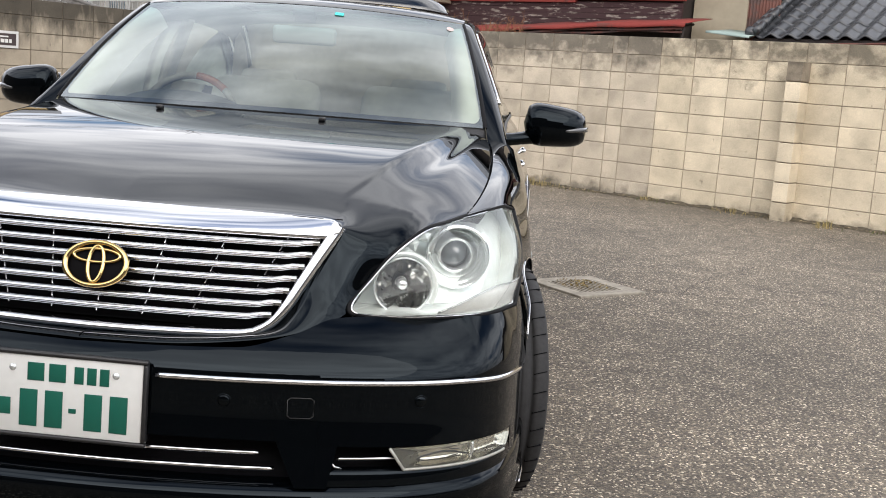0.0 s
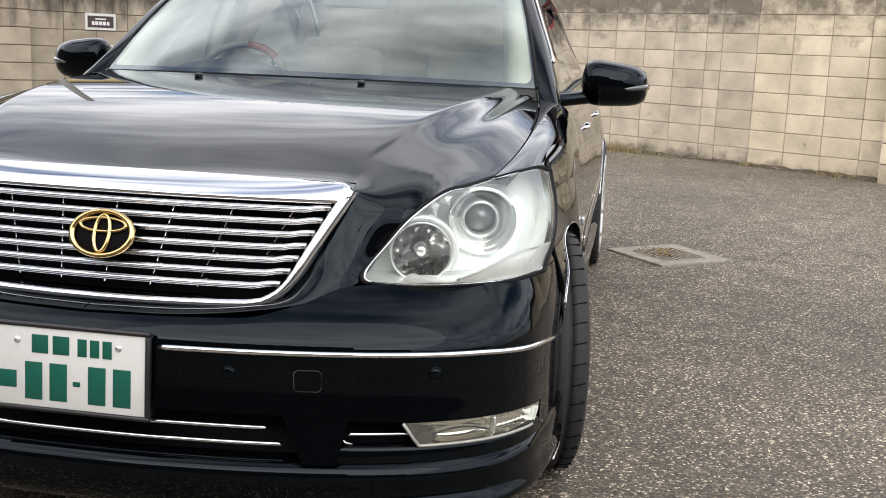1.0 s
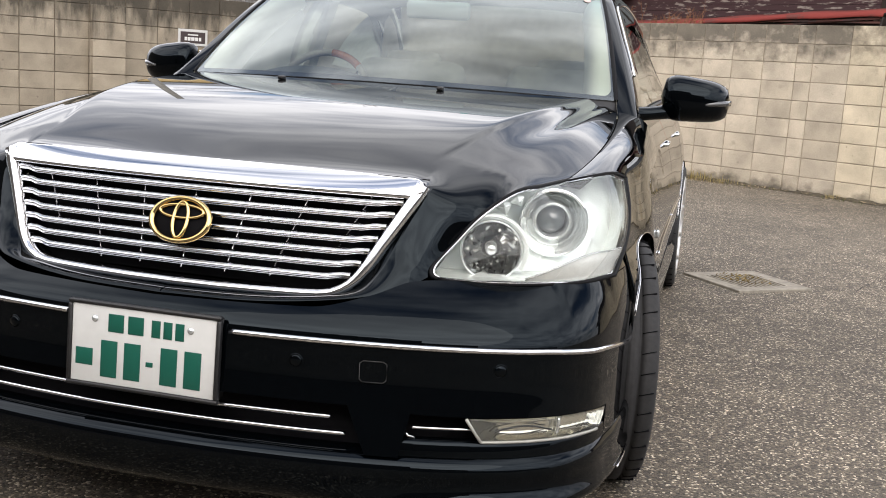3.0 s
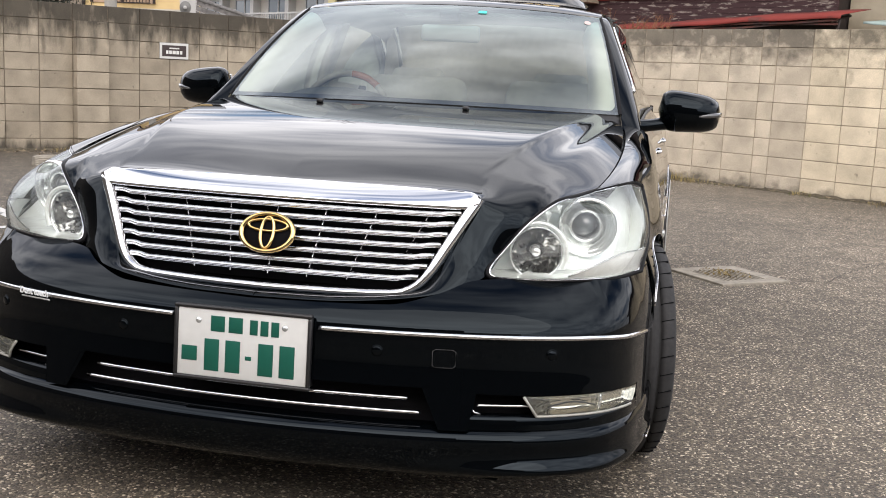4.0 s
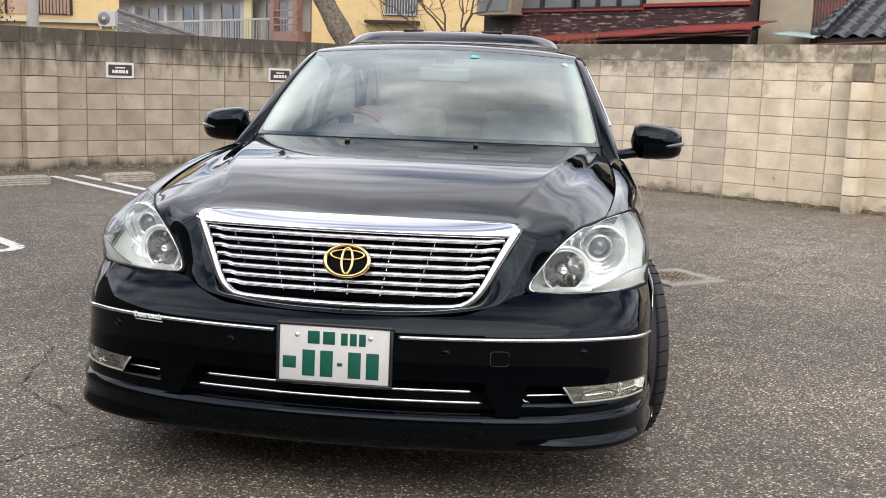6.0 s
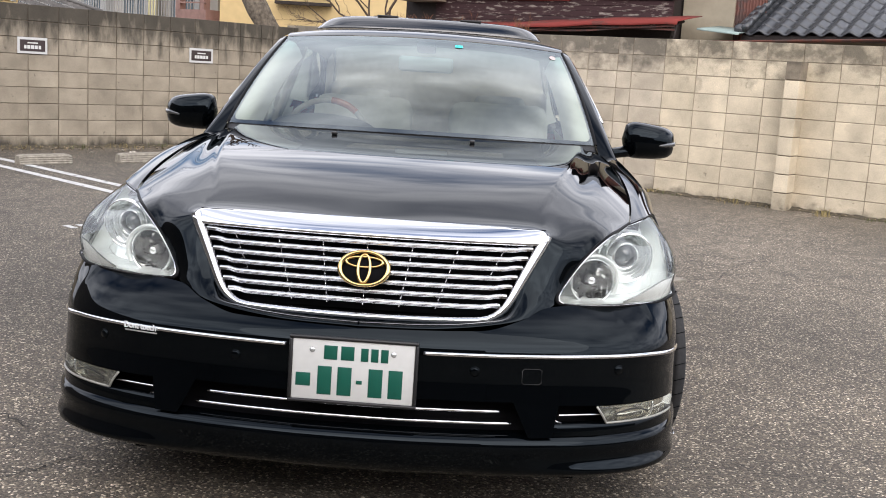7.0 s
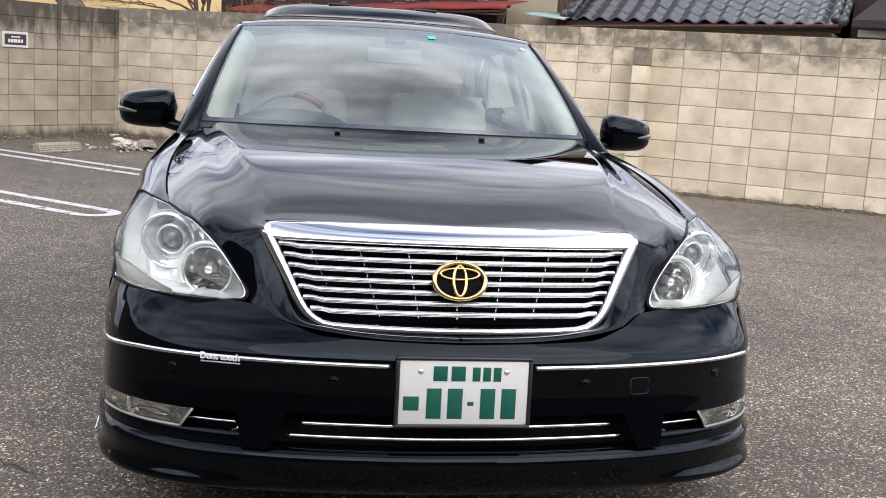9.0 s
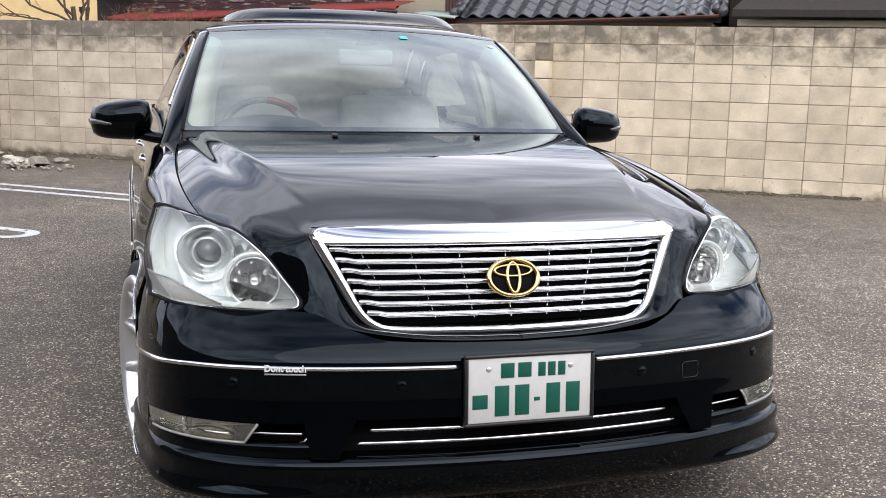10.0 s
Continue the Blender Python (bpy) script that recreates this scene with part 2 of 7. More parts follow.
def asphalt_material():
    m, n, l, b = material("asphalt")
    tc = n.new("ShaderNodeTexCoord")
    big, mid, vor, vor2 = n.new("ShaderNodeTexNoise"), n.new("ShaderNodeTexNoise"), n.new("ShaderNodeTexVoronoi"), n.new("ShaderNodeTexVoronoi")
    for t, s in ((big, 0.55), (mid, 5.0), (vor, 150.0), (vor2, 60.0)):
        t.inputs["Scale"].default_value = s
        l.new(tc.outputs["Object"], t.inputs["Vector"])
    big.inputs["Detail"].default_value, mid.inputs["Detail"].default_value = 6, 8
    stone = n.new("ShaderNodeValToRGB")
    e = stone.color_ramp.elements
    e[0].position, e[0].color = 0.0, (0.031, 0.027, 0.0225, 1)
    e[1].position, e[1].color = 1.0, (0.68, 0.60, 0.475, 1)
    for p, c in ((0.50, (0.0845, 0.0700, 0.0520, 1)), (0.80, (0.1355, 0.1105, 0.0805, 1)), (0.90, (0.228, 0.193, 0.142, 1)), (0.96, (0.465, 0.40, 0.305, 1))):
        x = e.new(p)
        x.color = c
    sep = n.new("ShaderNodeSeparateColor")
    l.new(vor.outputs["Color"], sep.inputs["Color"])
    l.new(sep.outputs["Red"], stone.inputs["Fac"])
    wear = n.new("ShaderNodeMapRange")
    wear.inputs["From Min"].default_value, wear.inputs["From Max"].default_value = 0.3, 0.7
    wear.inputs["To Min"].default_value, wear.inputs["To Max"].default_value = 0.72, 1.28
    l.new(big.outputs["Fac"], wear.inputs["Value"])
    wear2 = n.new("ShaderNodeMapRange")
    wear2.inputs["From Min"].default_value, wear2.inputs["From Max"].default_value = 0.3, 0.7
    wear2.inputs["To Min"].default_value, wear2.inputs["To Max"].default_value = 0.78, 1.22
    l.new(mid.outputs["Fac"], wear2.inputs["Value"])
    mul = n.new("ShaderNodeMath")
    mul.operation = "MULTIPLY"
    l.new(wear.outputs["Result"], mul.inputs[0])
    l.new(wear2.outputs["Result"], mul.inputs[1])
    # the colour is darker towards -x, along an edge wavered by noise
    sx, add, drab, mul2 = n.new("ShaderNodeSeparateXYZ"), n.new("ShaderNodeMath"), n.new("ShaderNodeMapRange"), n.new("ShaderNodeMath")
    l.new(tc.outputs["Object"], sx.inputs["Vector"])
    add.operation, mul2.operation = "MULTIPLY_ADD", "MULTIPLY"
    add.inputs[1].default_value = 1.6
    l.new(big.outputs["Fac"], add.inputs[0])
    l.new(sx.outputs["X"], add.inputs[2])
    drab.interpolation_type = "SMOOTHSTEP"
    drab.inputs["From Min"].default_value, drab.inputs["From Max"].default_value = -1.6, 1.4
    drab.inputs["To Min"].default_value, drab.inputs["To Max"].default_value = 0.80, 1.12
    l.new(add.outputs["Value"], drab.inputs["Value"])
    l.new(mul.outputs["Value"], mul2.inputs[0])
    l.new(drab.outputs["Result"], mul2.inputs[1])
    sc = n.new("ShaderNodeVectorMath")
    sc.operation = "SCALE"
    l.new(stone.outputs["Color"], sc.inputs[0])
    l.new(mul2.outputs["Value"], sc.inputs["Scale"])
    l.new(sc.outputs["Vector"], b.inputs["Base Color"])
    bp = n.new("ShaderNodeBump")
    bp.inputs["Strength"].default_value, bp.inputs["Distance"].default_value = 0.9, 0.004
    l.new(vor.outputs["Distance"], bp.inputs["Height"])
    bp.invert = True
    bp2 = n.new("ShaderNodeBump")
    bp2.inputs["Strength"].default_value, bp2.inputs["Distance"].default_value = 0.5, 0.006
    l.new(vor2.outputs["Distance"], bp2.inputs["Height"])
    l.new(bp.outputs["Normal"], bp2.inputs["Normal"])
    l.new(bp2.outputs["Normal"], b.inputs["Normal"])
    b.inputs["Roughness"].default_value = 0.78
    return m


def block_material(name, colour, warm, stain, reach, moss=0.16, own=False):
    """Weathered concrete block: each block its own tone, rain stains from the coping, grime at the foot."""
    m, n, l, b = material(name)
    tc, geo, info = n.new("ShaderNodeTexCoord"), n.new("ShaderNodeNewGeometry"), n.new("ShaderNodeObjectInfo")
    tone = n.new("ShaderNodeMix")
    tone.data_type = "RGBA"
    tone.inputs["A"].default_value, tone.inputs["B"].default_value = (*colour, 1), (*warm, 1)
    l.new(info.outputs["Random"], tone.inputs["Factor"])
    fine, cloud = n.new("ShaderNodeTexNoise"), n.new("ShaderNodeTexNoise")
    for t, s, d in ((fine, 140.0, 4), (cloud, 3.2, 7)):
        t.inputs["Scale"].default_value, t.inputs["Detail"].default_value = s, d
        l.new(geo.outputs["Position"], t.inputs["Vector"])
    k1, k2 = n.new("ShaderNodeMapRange"), n.new("ShaderNodeMapRange")
    for k, t, lo, hi in ((k1, fine, 0.84, 1.12), (k2, cloud, 0.74, 1.14)):
        k.inputs["From Min"].default_value, k.inputs["From Max"].default_value = 0.32, 0.68
        k.inputs["To Min"].default_value, k.inputs["To Max"].default_value = lo, hi
        l.new(t.outputs["Fac"], k.inputs["Value"])
    # every block has its own patches: the cloud noise is shifted block by block
    sh = n.new("ShaderNodeVectorMath")
    sh.operation = "SCALE"
    sh.inputs[0].default_value = (13.0, 7.0, 5.0)
    l.new(info.outputs["Random"], sh.inputs["Scale"])
    sh2 = n.new("ShaderNodeVectorMath")
    l.new(geo.outputs["Position"], sh2.inputs[0])
    l.new(sh.outputs["Vector"], sh2.inputs[1])
    l.new(sh2.outputs["Vector"], cloud.inputs["Vector"])
    # streaks under the coping: tall thin noise, strongest near the top
    mp = n.new("ShaderNodeMapping")
    mp.inputs["Scale"].default_value = (2.2, 2.2, 2.6) if own else (3.0, 3.0, 0.9)
    l.new(sh2.outputs["Vector"] if own else geo.outputs["Position"], mp.inputs["Vector"])
    streak = n.new("ShaderNodeTexNoise")
    streak.inputs["Scale"].default_value, streak.inputs["Detail"].default_value, streak.inputs["Roughness"].default_value = 2.6, 7, 0.58
    l.new(mp.outputs["Vector"], streak.inputs["Vector"])
    sx = n.new("ShaderNodeSeparateXYZ")
    l.new(geo.outputs["Position"], sx.inputs["Vector"])
    top = n.new("ShaderNodeMapRange")
    top.inputs["From Min"].default_value, top.inputs["From Max"].default_value = 1.66 - reach, 1.66
    top.inputs["To Min"].default_value, top.inputs["To Max"].default_value = -0.28, stain
    l.new(sx.outputs["Z"], top.inputs["Value"])
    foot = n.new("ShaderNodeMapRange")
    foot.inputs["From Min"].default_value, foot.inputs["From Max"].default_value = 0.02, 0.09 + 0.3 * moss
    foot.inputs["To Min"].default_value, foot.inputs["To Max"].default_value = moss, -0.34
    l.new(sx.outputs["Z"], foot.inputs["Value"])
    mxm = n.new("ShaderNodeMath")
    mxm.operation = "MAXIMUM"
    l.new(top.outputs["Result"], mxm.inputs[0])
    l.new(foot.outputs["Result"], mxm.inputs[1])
    add = n.new("ShaderNodeMath")
    con = n.new("ShaderNodeMath")
    con.operation = "MULTIPLY_ADD"
    con.inputs[1].default_value, con.inputs[2].default_value = 1.45, -0.225
    l.new(streak.outputs["Fac"], con.inputs[0])
    l.new(con.outputs["Value"], add.inputs[0])
    l.new(mxm.outputs["Value"], add.inputs[1])
    grime = n.new("ShaderNodeMapRange")
    grime.inputs["From Min"].default_value, grime.inputs["From Max"].default_value = 0.42, 0.88
    grime.inputs["To Min"].default_value, grime.inputs["To Max"].default_value = 1.0, 0.32 if own else 0.22
    l.new(add.outputs["Value"], grime.inputs["Value"])
    p1, p2 = n.new("ShaderNodeMath"), n.new("ShaderNodeMath")
    p1.operation = p2.operation = "MULTIPLY"
    l.new(k1.outputs["Result"], p1.inputs[0])
    l.new(k2.outputs["Result"], p1.inputs[1])
    l.new(p1.outputs["Value"], p2.inputs[0])
    l.new(grime.outputs["Result"], p2.inputs[1])
    # pits and blotches
    pit, hole, pick, sep = n.new("ShaderNodeTexVoronoi"), n.new("ShaderNodeMapRange"), n.new("ShaderNodeMath"), n.new("ShaderNodeSeparateColor")
    pit.inputs["Scale"].default_value = 16.0
    hole.inputs["From Min"].default_value, hole.inputs["From Max"].default_value = 0.10, 0.24
    hole.inputs["To Min"].default_value, hole.inputs["To Max"].default_value = 0.40, 0.0
    ragged = n.new("ShaderNodeVectorMath")
    ragged.operation = "MULTIPLY_ADD"
    ragged.inputs[1].default_value = (0.10, 0.10, 0.10)
    wob = n.new("ShaderNodeTexNoise")
    wob.inputs["Scale"].default_value, wob.inputs["Detail"].default_value = 22.0, 5
    l.new(geo.outputs["Position"], wob.inputs["Vector"])
    l.new(wob.outputs["Color"], ragged.inputs[0])
    l.new(geo.outputs["Position"], ragged.inputs[2])
    l.new(ragged.outputs["Vector"], pit.inputs["Vector"])
    l.new(pit.outputs["Distance"], hole.inputs["Value"])
    l.new(pit.outputs["Color"], sep.inputs["Color"])
    pick.operation = "GREATER_THAN"
    pick.inputs[1].default_value = 0.95
    l.new(sep.outputs["Red"], pick.inputs[0])
    dark, p3 = n.new("ShaderNodeMath"), n.new("ShaderNodeMath")
    dark.operation, p3.operation = "MULTIPLY", "MULTIPLY"
    l.new(hole.outputs["Result"], dark.inputs[0])
    l.new(pick.outputs["Value"], dark.inputs[1])
    left = n.new("ShaderNodeMath")
    left.operation = "SUBTRACT"
    left.inputs[0].default_value = 1.0
    l.new(dark.outputs["Value"], left.inputs[1])
    l.new(p2.outputs["Value"], p3.inputs[0])
    l.new(left.outputs["Value"], p3.inputs[1])
    sc = n.new("ShaderNodeVectorMath")
    sc.operation = "SCALE"
    l.new(tone.outputs["Result"], sc.inputs[0])
    l.new(p3.outputs["Value"], sc.inputs["Scale"])
    l.new(sc.outputs["Vector"], b.inputs["Base Color"])
    bp = n.new("ShaderNodeBump")
    bp.inputs["Strength"].default_value, bp.inputs["Distance"].default_value = 0.6, 0.003
    l.new(fine.outputs["Fac"], bp.inputs["Height"])
    l.new(bp.outputs["Normal"], b.inputs["Normal"])
    b.inputs["Roughness"].default_value = 0.93
    return m


def worn_paint(name, colour, under, amount=0.5, scale=9.0, stretch=(1, 1, 1), rough=0.7):
    """Old paint flaking off what lies under it."""
    m, n, l, b = material(name)
    geo = n.new("ShaderNodeNewGeometry")
    mp = n.new("ShaderNodeMapping")
    mp.inputs["Scale"].default_value = stretch
    t = n.new("ShaderNodeTexNoise")
    t.inputs["Scale"].default_value, t.inputs["Detail"].default_value, t.inputs["Roughness"].default_value = scale, 8, 0.62
    r = n.new("ShaderNodeValToRGB")
    r.color_ramp.elements[0].position, r.color_ramp.elements[1].position = amount, amount + 0.06
    r.color_ramp.elements[0].color, r.color_ramp.elements[1].color = (*colour, 1), (*under, 1)
    l.new(geo.outputs["Position"], mp.inputs["Vector"])
    l.new(mp.outputs["Vector"], t.inputs["Vector"])
    l.new(t.outputs["Fac"], r.inputs["Fac"])
    l.new(r.outputs["Color"], b.inputs["Base Color"])
    b.inputs["Roughness"].default_value = rough
    return m


M_PAINT = plain("black_car_paint", (0.0006, 0.0009, 0.0013), rough=0.012)
M_PAINT.node_tree.nodes["Principled BSDF"].inputs["IOR"].default_value = 1.44
M_PAINT.node_tree.nodes["Principled BSDF"].inputs["Specular Tint"].default_value = (0.36, 0.44, 0.51, 1)


def panel_waves(m, scale, depth):
    """The long slight waves that pressed and polished panels have."""
    n, l = m.node_tree.nodes, m.node_tree.links
    tc, t, bp = n.new("ShaderNodeTexCoord"), n.new("ShaderNodeTexNoise"), n.new("ShaderNodeBump")
    t.inputs["Scale"].default_value, t.inputs["Detail"].default_value = scale, 1.0
    bp.inputs["Strength"].default_value, bp.inputs["Distance"].default_value = 1.0, depth
    l.new(tc.outputs["Object"], t.inputs["Vector"])
    l.new(t.outputs["Fac"], bp.inputs["Height"])
    l.new(bp.outputs["Normal"], n["Principled BSDF"].inputs["Normal"])


panel_waves(M_PAINT, 4.0, 0.0004)
M_CHROME = plain("chrome", (0.72, 0.73, 0.755), rough=0.05, metal=1.0)
M_SILVER = plain("silver_reflector", (0.66, 0.69, 0.69), rough=0.20, metal=0.70)
M_GOLD = plain("gold_plating", (0.60, 0.44, 0.20), rough=0.10, metal=1.0)
M_TRIM = plain("black_plastic", (0.012, 0.012, 0.013), rough=0.42, grain=0.2, scale=300, bump=0.0004)
# near-black for black parts, and for shade put into pockets, gaps and pits
M_VOID = plain("black_and_cavity_shade", (0.003, 0.003, 0.004), rough=0.7, spec=0.08)
M_RUBBER = plain("tyre_rubber", (0.018, 0.018, 0.019), rough=0.75, grain=0.25, scale=80, bump=0.0006)
M_SEAL = plain("black_rubber_seal", (0.006, 0.006, 0.007), rough=0.55, spec=0.12)
M_WHEEL = plain("bright_alloy", (0.80, 0.81, 0.82), rough=0.30, metal=0.85)
M_WSGLASS = thin_glass("green_tinted_windscreen", (0.62, 0.69, 0.645), ior=2.5, gloss=(0.92, 1.0, 1.03))


def shade_band(m, low, high, tint, band):
    """The blue-green band along the top of a windscreen."""
    n, l = m.node_tree.nodes, m.node_tree.links
    tc, sx, r, mx = n.new("ShaderNodeTexCoord"), n.new("ShaderNodeSeparateXYZ"), n.new("ShaderNodeMapRange"), n.new("ShaderNodeMix")
    mx.data_type = "RGBA"
    r.interpolation_type = "SMOOTHSTEP"
    r.inputs["From Min"].default_value, r.inputs["From Max"].default_value = low, high
    mx.inputs["A"].default_value, mx.inputs["B"].default_value = (*tint, 1), (*band, 1)
    l.new(tc.outputs["Object"], sx.inputs["Vector"])
    l.new(sx.outputs["Z"], r.inputs["Value"])
    l.new(r.outputs["Result"], mx.inputs["Factor"])
    l.new(mx.outputs["Result"], n["Transparent BSDF"].inputs["Color"])


shade_band(M_WSGLASS, 1.24, 1.41, (0.62, 0.69, 0.645), (0.26, 0.52, 0.54))
M_SIDEGLASS = thin_glass("smoked_side_glass", (0.72, 0.77, 0.74), ior=1.6)
M_LENS = thin_glass("clear_lamp_lens", (0.965, 0.98, 0.965), ior=1.45, gloss=(0.60, 0.62, 0.64))


def haze(m, amount, colour):
    """Mixes a slight diffuse milkiness into a lens."""
    n, l = m.node_tree.nodes, m.node_tree.links
    out = n["Material Output"].inputs["Surface"]
    was, mx, df = out.links[0].from_socket, n.new("ShaderNodeMixShader"), n.new("ShaderNodeBsdfDiffuse")
    df.inputs["Color"].default_value = (*colour, 1)
    mx.inputs["Fac"].default_value = amount
    l.new(was, mx.inputs[1])
    l.new(df.outputs["BSDF"], mx.inputs[2])
    l.new(mx.outputs["Shader"], out)


haze(M_LENS, 0.034, (0.86, 0.89, 0.88))
M_VISOR = thin_glass("smoked_acrylic", (0.08, 0.085, 0.09), ior=2.0)
M_PLATE = plain("white_number_plate", (0.60, 0.605, 0.59), rough=0.35, grain=0.03, scale=40)
M_GREEN = plain("green_plate_paint", (0.003, 0.085, 0.058), rough=0.4)
M_BEIGE = plain("beige_interior", (0.62, 0.585, 0.50), rough=0.8, grain=0.06, scale=30)
M_GREIGE = plain("grey_beige_cloth", (0.36, 0.345, 0.30), rough=0.9, grain=0.06, scale=60)
M_DASH = plain("grey_dashboard", (0.13, 0.13, 0.12), rough=0.7, grain=0.08, scale=120, bump=0.0006)
M_WHEELSKIN = plain("taupe_wheel_leather", (0.36, 0.335, 0.29), rough=0.6, grain=0.1, scale=80)
M_WOOD = plain("red_brown_wood", (0.42, 0.14, 0.06), rough=0.2, coat=0.8, grain=0.35, scale=25)
M_ASPHALT = asphalt_material()
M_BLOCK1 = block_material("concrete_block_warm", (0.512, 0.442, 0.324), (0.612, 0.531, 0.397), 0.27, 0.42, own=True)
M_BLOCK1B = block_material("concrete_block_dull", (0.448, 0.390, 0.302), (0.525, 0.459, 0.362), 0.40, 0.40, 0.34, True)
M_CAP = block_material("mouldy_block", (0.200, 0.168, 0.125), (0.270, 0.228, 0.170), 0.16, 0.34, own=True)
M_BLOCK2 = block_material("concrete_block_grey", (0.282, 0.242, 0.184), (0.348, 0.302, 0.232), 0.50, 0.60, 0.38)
M_MORTAR_PALE = plain("pale_mortar", (0.285, 0.240, 0.180), rough=0.95, grain=0.35, scale=12, bump=0.002)
M_MORTAR = plain("mortar", (0.165, 0.135, 0.100), rough=0.95, grain=0.3, scale=30, bump=0.002)
M_CONC = plain("rough_concrete", (0.248, 0.226, 0.186), rough=0.95, grain=0.25, scale=25, bump=0.004)
M_LINE = worn_paint("white_road_paint", (0.484, 0.484, 0.471), (0.099, 0.096, 0.093), amount=0.56, scale=14, rough=0.7)


# ---- the parking lot ----
def ground_sheet():
    xs = [-300, -80, -30, -12, -6, -3, 0, 3, 6, 12, 30, 80, 300]
    bm = sheet([[(x, y, 0.0) for x in xs] for y in xs])
    return tagged(part("ground", bm, M_ASPHALT, smooth=False, flip=False), "worn grey asphalt with pale aggregate", "ground", kind="structure")


ground_sheet()

CORNER = Vector((-2.60, 13.20, 0))
DIR1, OUT1 = Vector((0.822, -0.569, 0)).normalized(), Vector((-0.569, -0.822, 0)).normalized()
DIR2, OUT2 = Vector((-0.670, -0.742, 0)).normalized(), Vector((0.742, -0.670, 0)).normalized()


def frame_at(d, out, s, z, off=0.0):
    """A pose on a wall: x along it, -y out of it."""
    p = CORNER + d * s + out * off
    return Matrix(((d.x, -out.x, 0, p.x), (d.y, -out.y, 0, p.y), (d.z, -out.z, 1, z), (0, 0, 0, 1)))


BLOCKS = {}


def block_mesh(w, h, k, mat):
    """One concrete block face, slightly uneven, with worn edges; shared by alike blocks."""
    key = (round(w, 3), round(h, 3), k, mat.name)
    if key not in BLOCKS:
        bm = bmesh.new()
        rnd = random.Random(hash(key[0] * 1000) + k)
        box(bm, (0, 0, 0), (w, 0.10, h), bevel=0.0)
        front = [e for e in bm.edges if all(v.co.y < 0 for v in e.verts)]
        bmesh.ops.bevel(bm, geom=front, offset=0.004, segments=1, affect="EDGES")
        for v in bm.verts:
            if v.co.y < 0:
                v.co.y += rnd.uniform(-0.0015, 0.0015)
                v.co.x += rnd.uniform(-0.001, 0.001)
                v.co.z += rnd.uniform(-0.001, 0.001)
        me = bpy.data.meshes.new("block")
        bm.to_mesh(me)
        bm.free()
        me.materials.append(mat)
        BLOCKS[key] = me
    return BLOCKS[key]


def block_wall(name, d, out, joints, top, label, mat, s0, s1, older=None, change=-9.0):
    """Stack-bonded concrete block wall: mortar core with every block a piece of its own."""
    bm = bmesh.new()
    mid = CORNER + d * ((s0 + s1) / 2) - out * (0.050 if older else 0.055)
    box(bm, (mid.x, mid.y, top / 2 - 0.15), (s1 - s0, 0.094, top + 0.28), turn=math.degrees(math.atan2(d.y, d.x)))
    wall = tagged(part(name, bm, M_MORTAR_PALE if older else M_MORTAR, smooth=False), label, "wall", kind="structure")
    rnd = random.Random(7)
    for a, b in zip(joints, joints[1:]):
        for c in range(9):
            z1 = top - 0.2 * c
            h = 0.193
            me = block_mesh(b - a - 0.007, h, rnd.randrange(3), older if b <= change + 0.01 else mat)
            ob = new("block", me)
            ob.matrix_world = frame_at(d, out, (a + b) / 2, z1 - 0.1, rnd.uniform(-0.0015, 0.0025) - 0.046)
            ob.parent = wall
    return wall


joints1 = [-0.24, 0.16] + [0.16 + 0.4 * k for k in range(1, 14)] + [5.555] + [5.97 + 0.4025 * k for k in range(0, 19)]
joints2 = [0.0, 0.08, 0.47, 0.67, 1.03, 1.39] + [1.77 + 0.391 * k for k in range(0, 9)] + [5.32, 5.71, 6.10, 6.49, 6.88, 7.27, 7.66, 8.05, 8.44, 8.83, 9.22]


def pillar(d, out, s, w, top, deep, mat, wall, cap):
    for c in range(8):
        z1 = top - 0.2 * c
        h = min(0.19, z1 + 0.03)
        bm = bmesh.new()
        box(bm, (0, 0, 0), (w - 0.008, deep, h), bevel=0.006, m=frame_at(d, out, s, z1 - 0.1, deep / 2 + 0.004))
        part("buttress_block", bm, cap if c == 0 else mat, wall, smooth=False)
    bm = bmesh.new()
    box(bm, (0, 0, 0), (w - 0.03, deep - 0.012, top), m=frame_at(d, out, s, top / 2 - 0.01, deep / 2 - 0.004))
    part("buttress_core", bm, M_MORTAR, wall, smooth=False)


def walls():
    w1 = block_wall("wall_north", DIR1, OUT1, joints1, 1.780, "weathered beige concrete-block boundary wall", M_BLOCK1, -0.24, joints1[-1], M_BLOCK1B, 5.97)
    w2 = block_wall("wall_west", DIR2, OUT2, joints2, 1.745, "stained grey concrete-block boundary wall", M_BLOCK2, 0.0, joints2[-1])
    pillar(DIR1, OUT1, 7.555, 0.165, 1.585, 0.22, M_BLOCK1, w1, M_CAP)
    pillar(DIR2, OUT2, 5.12, 0.39, 1.55, 0.14, M_BLOCK2, w2, M_BLOCK2)


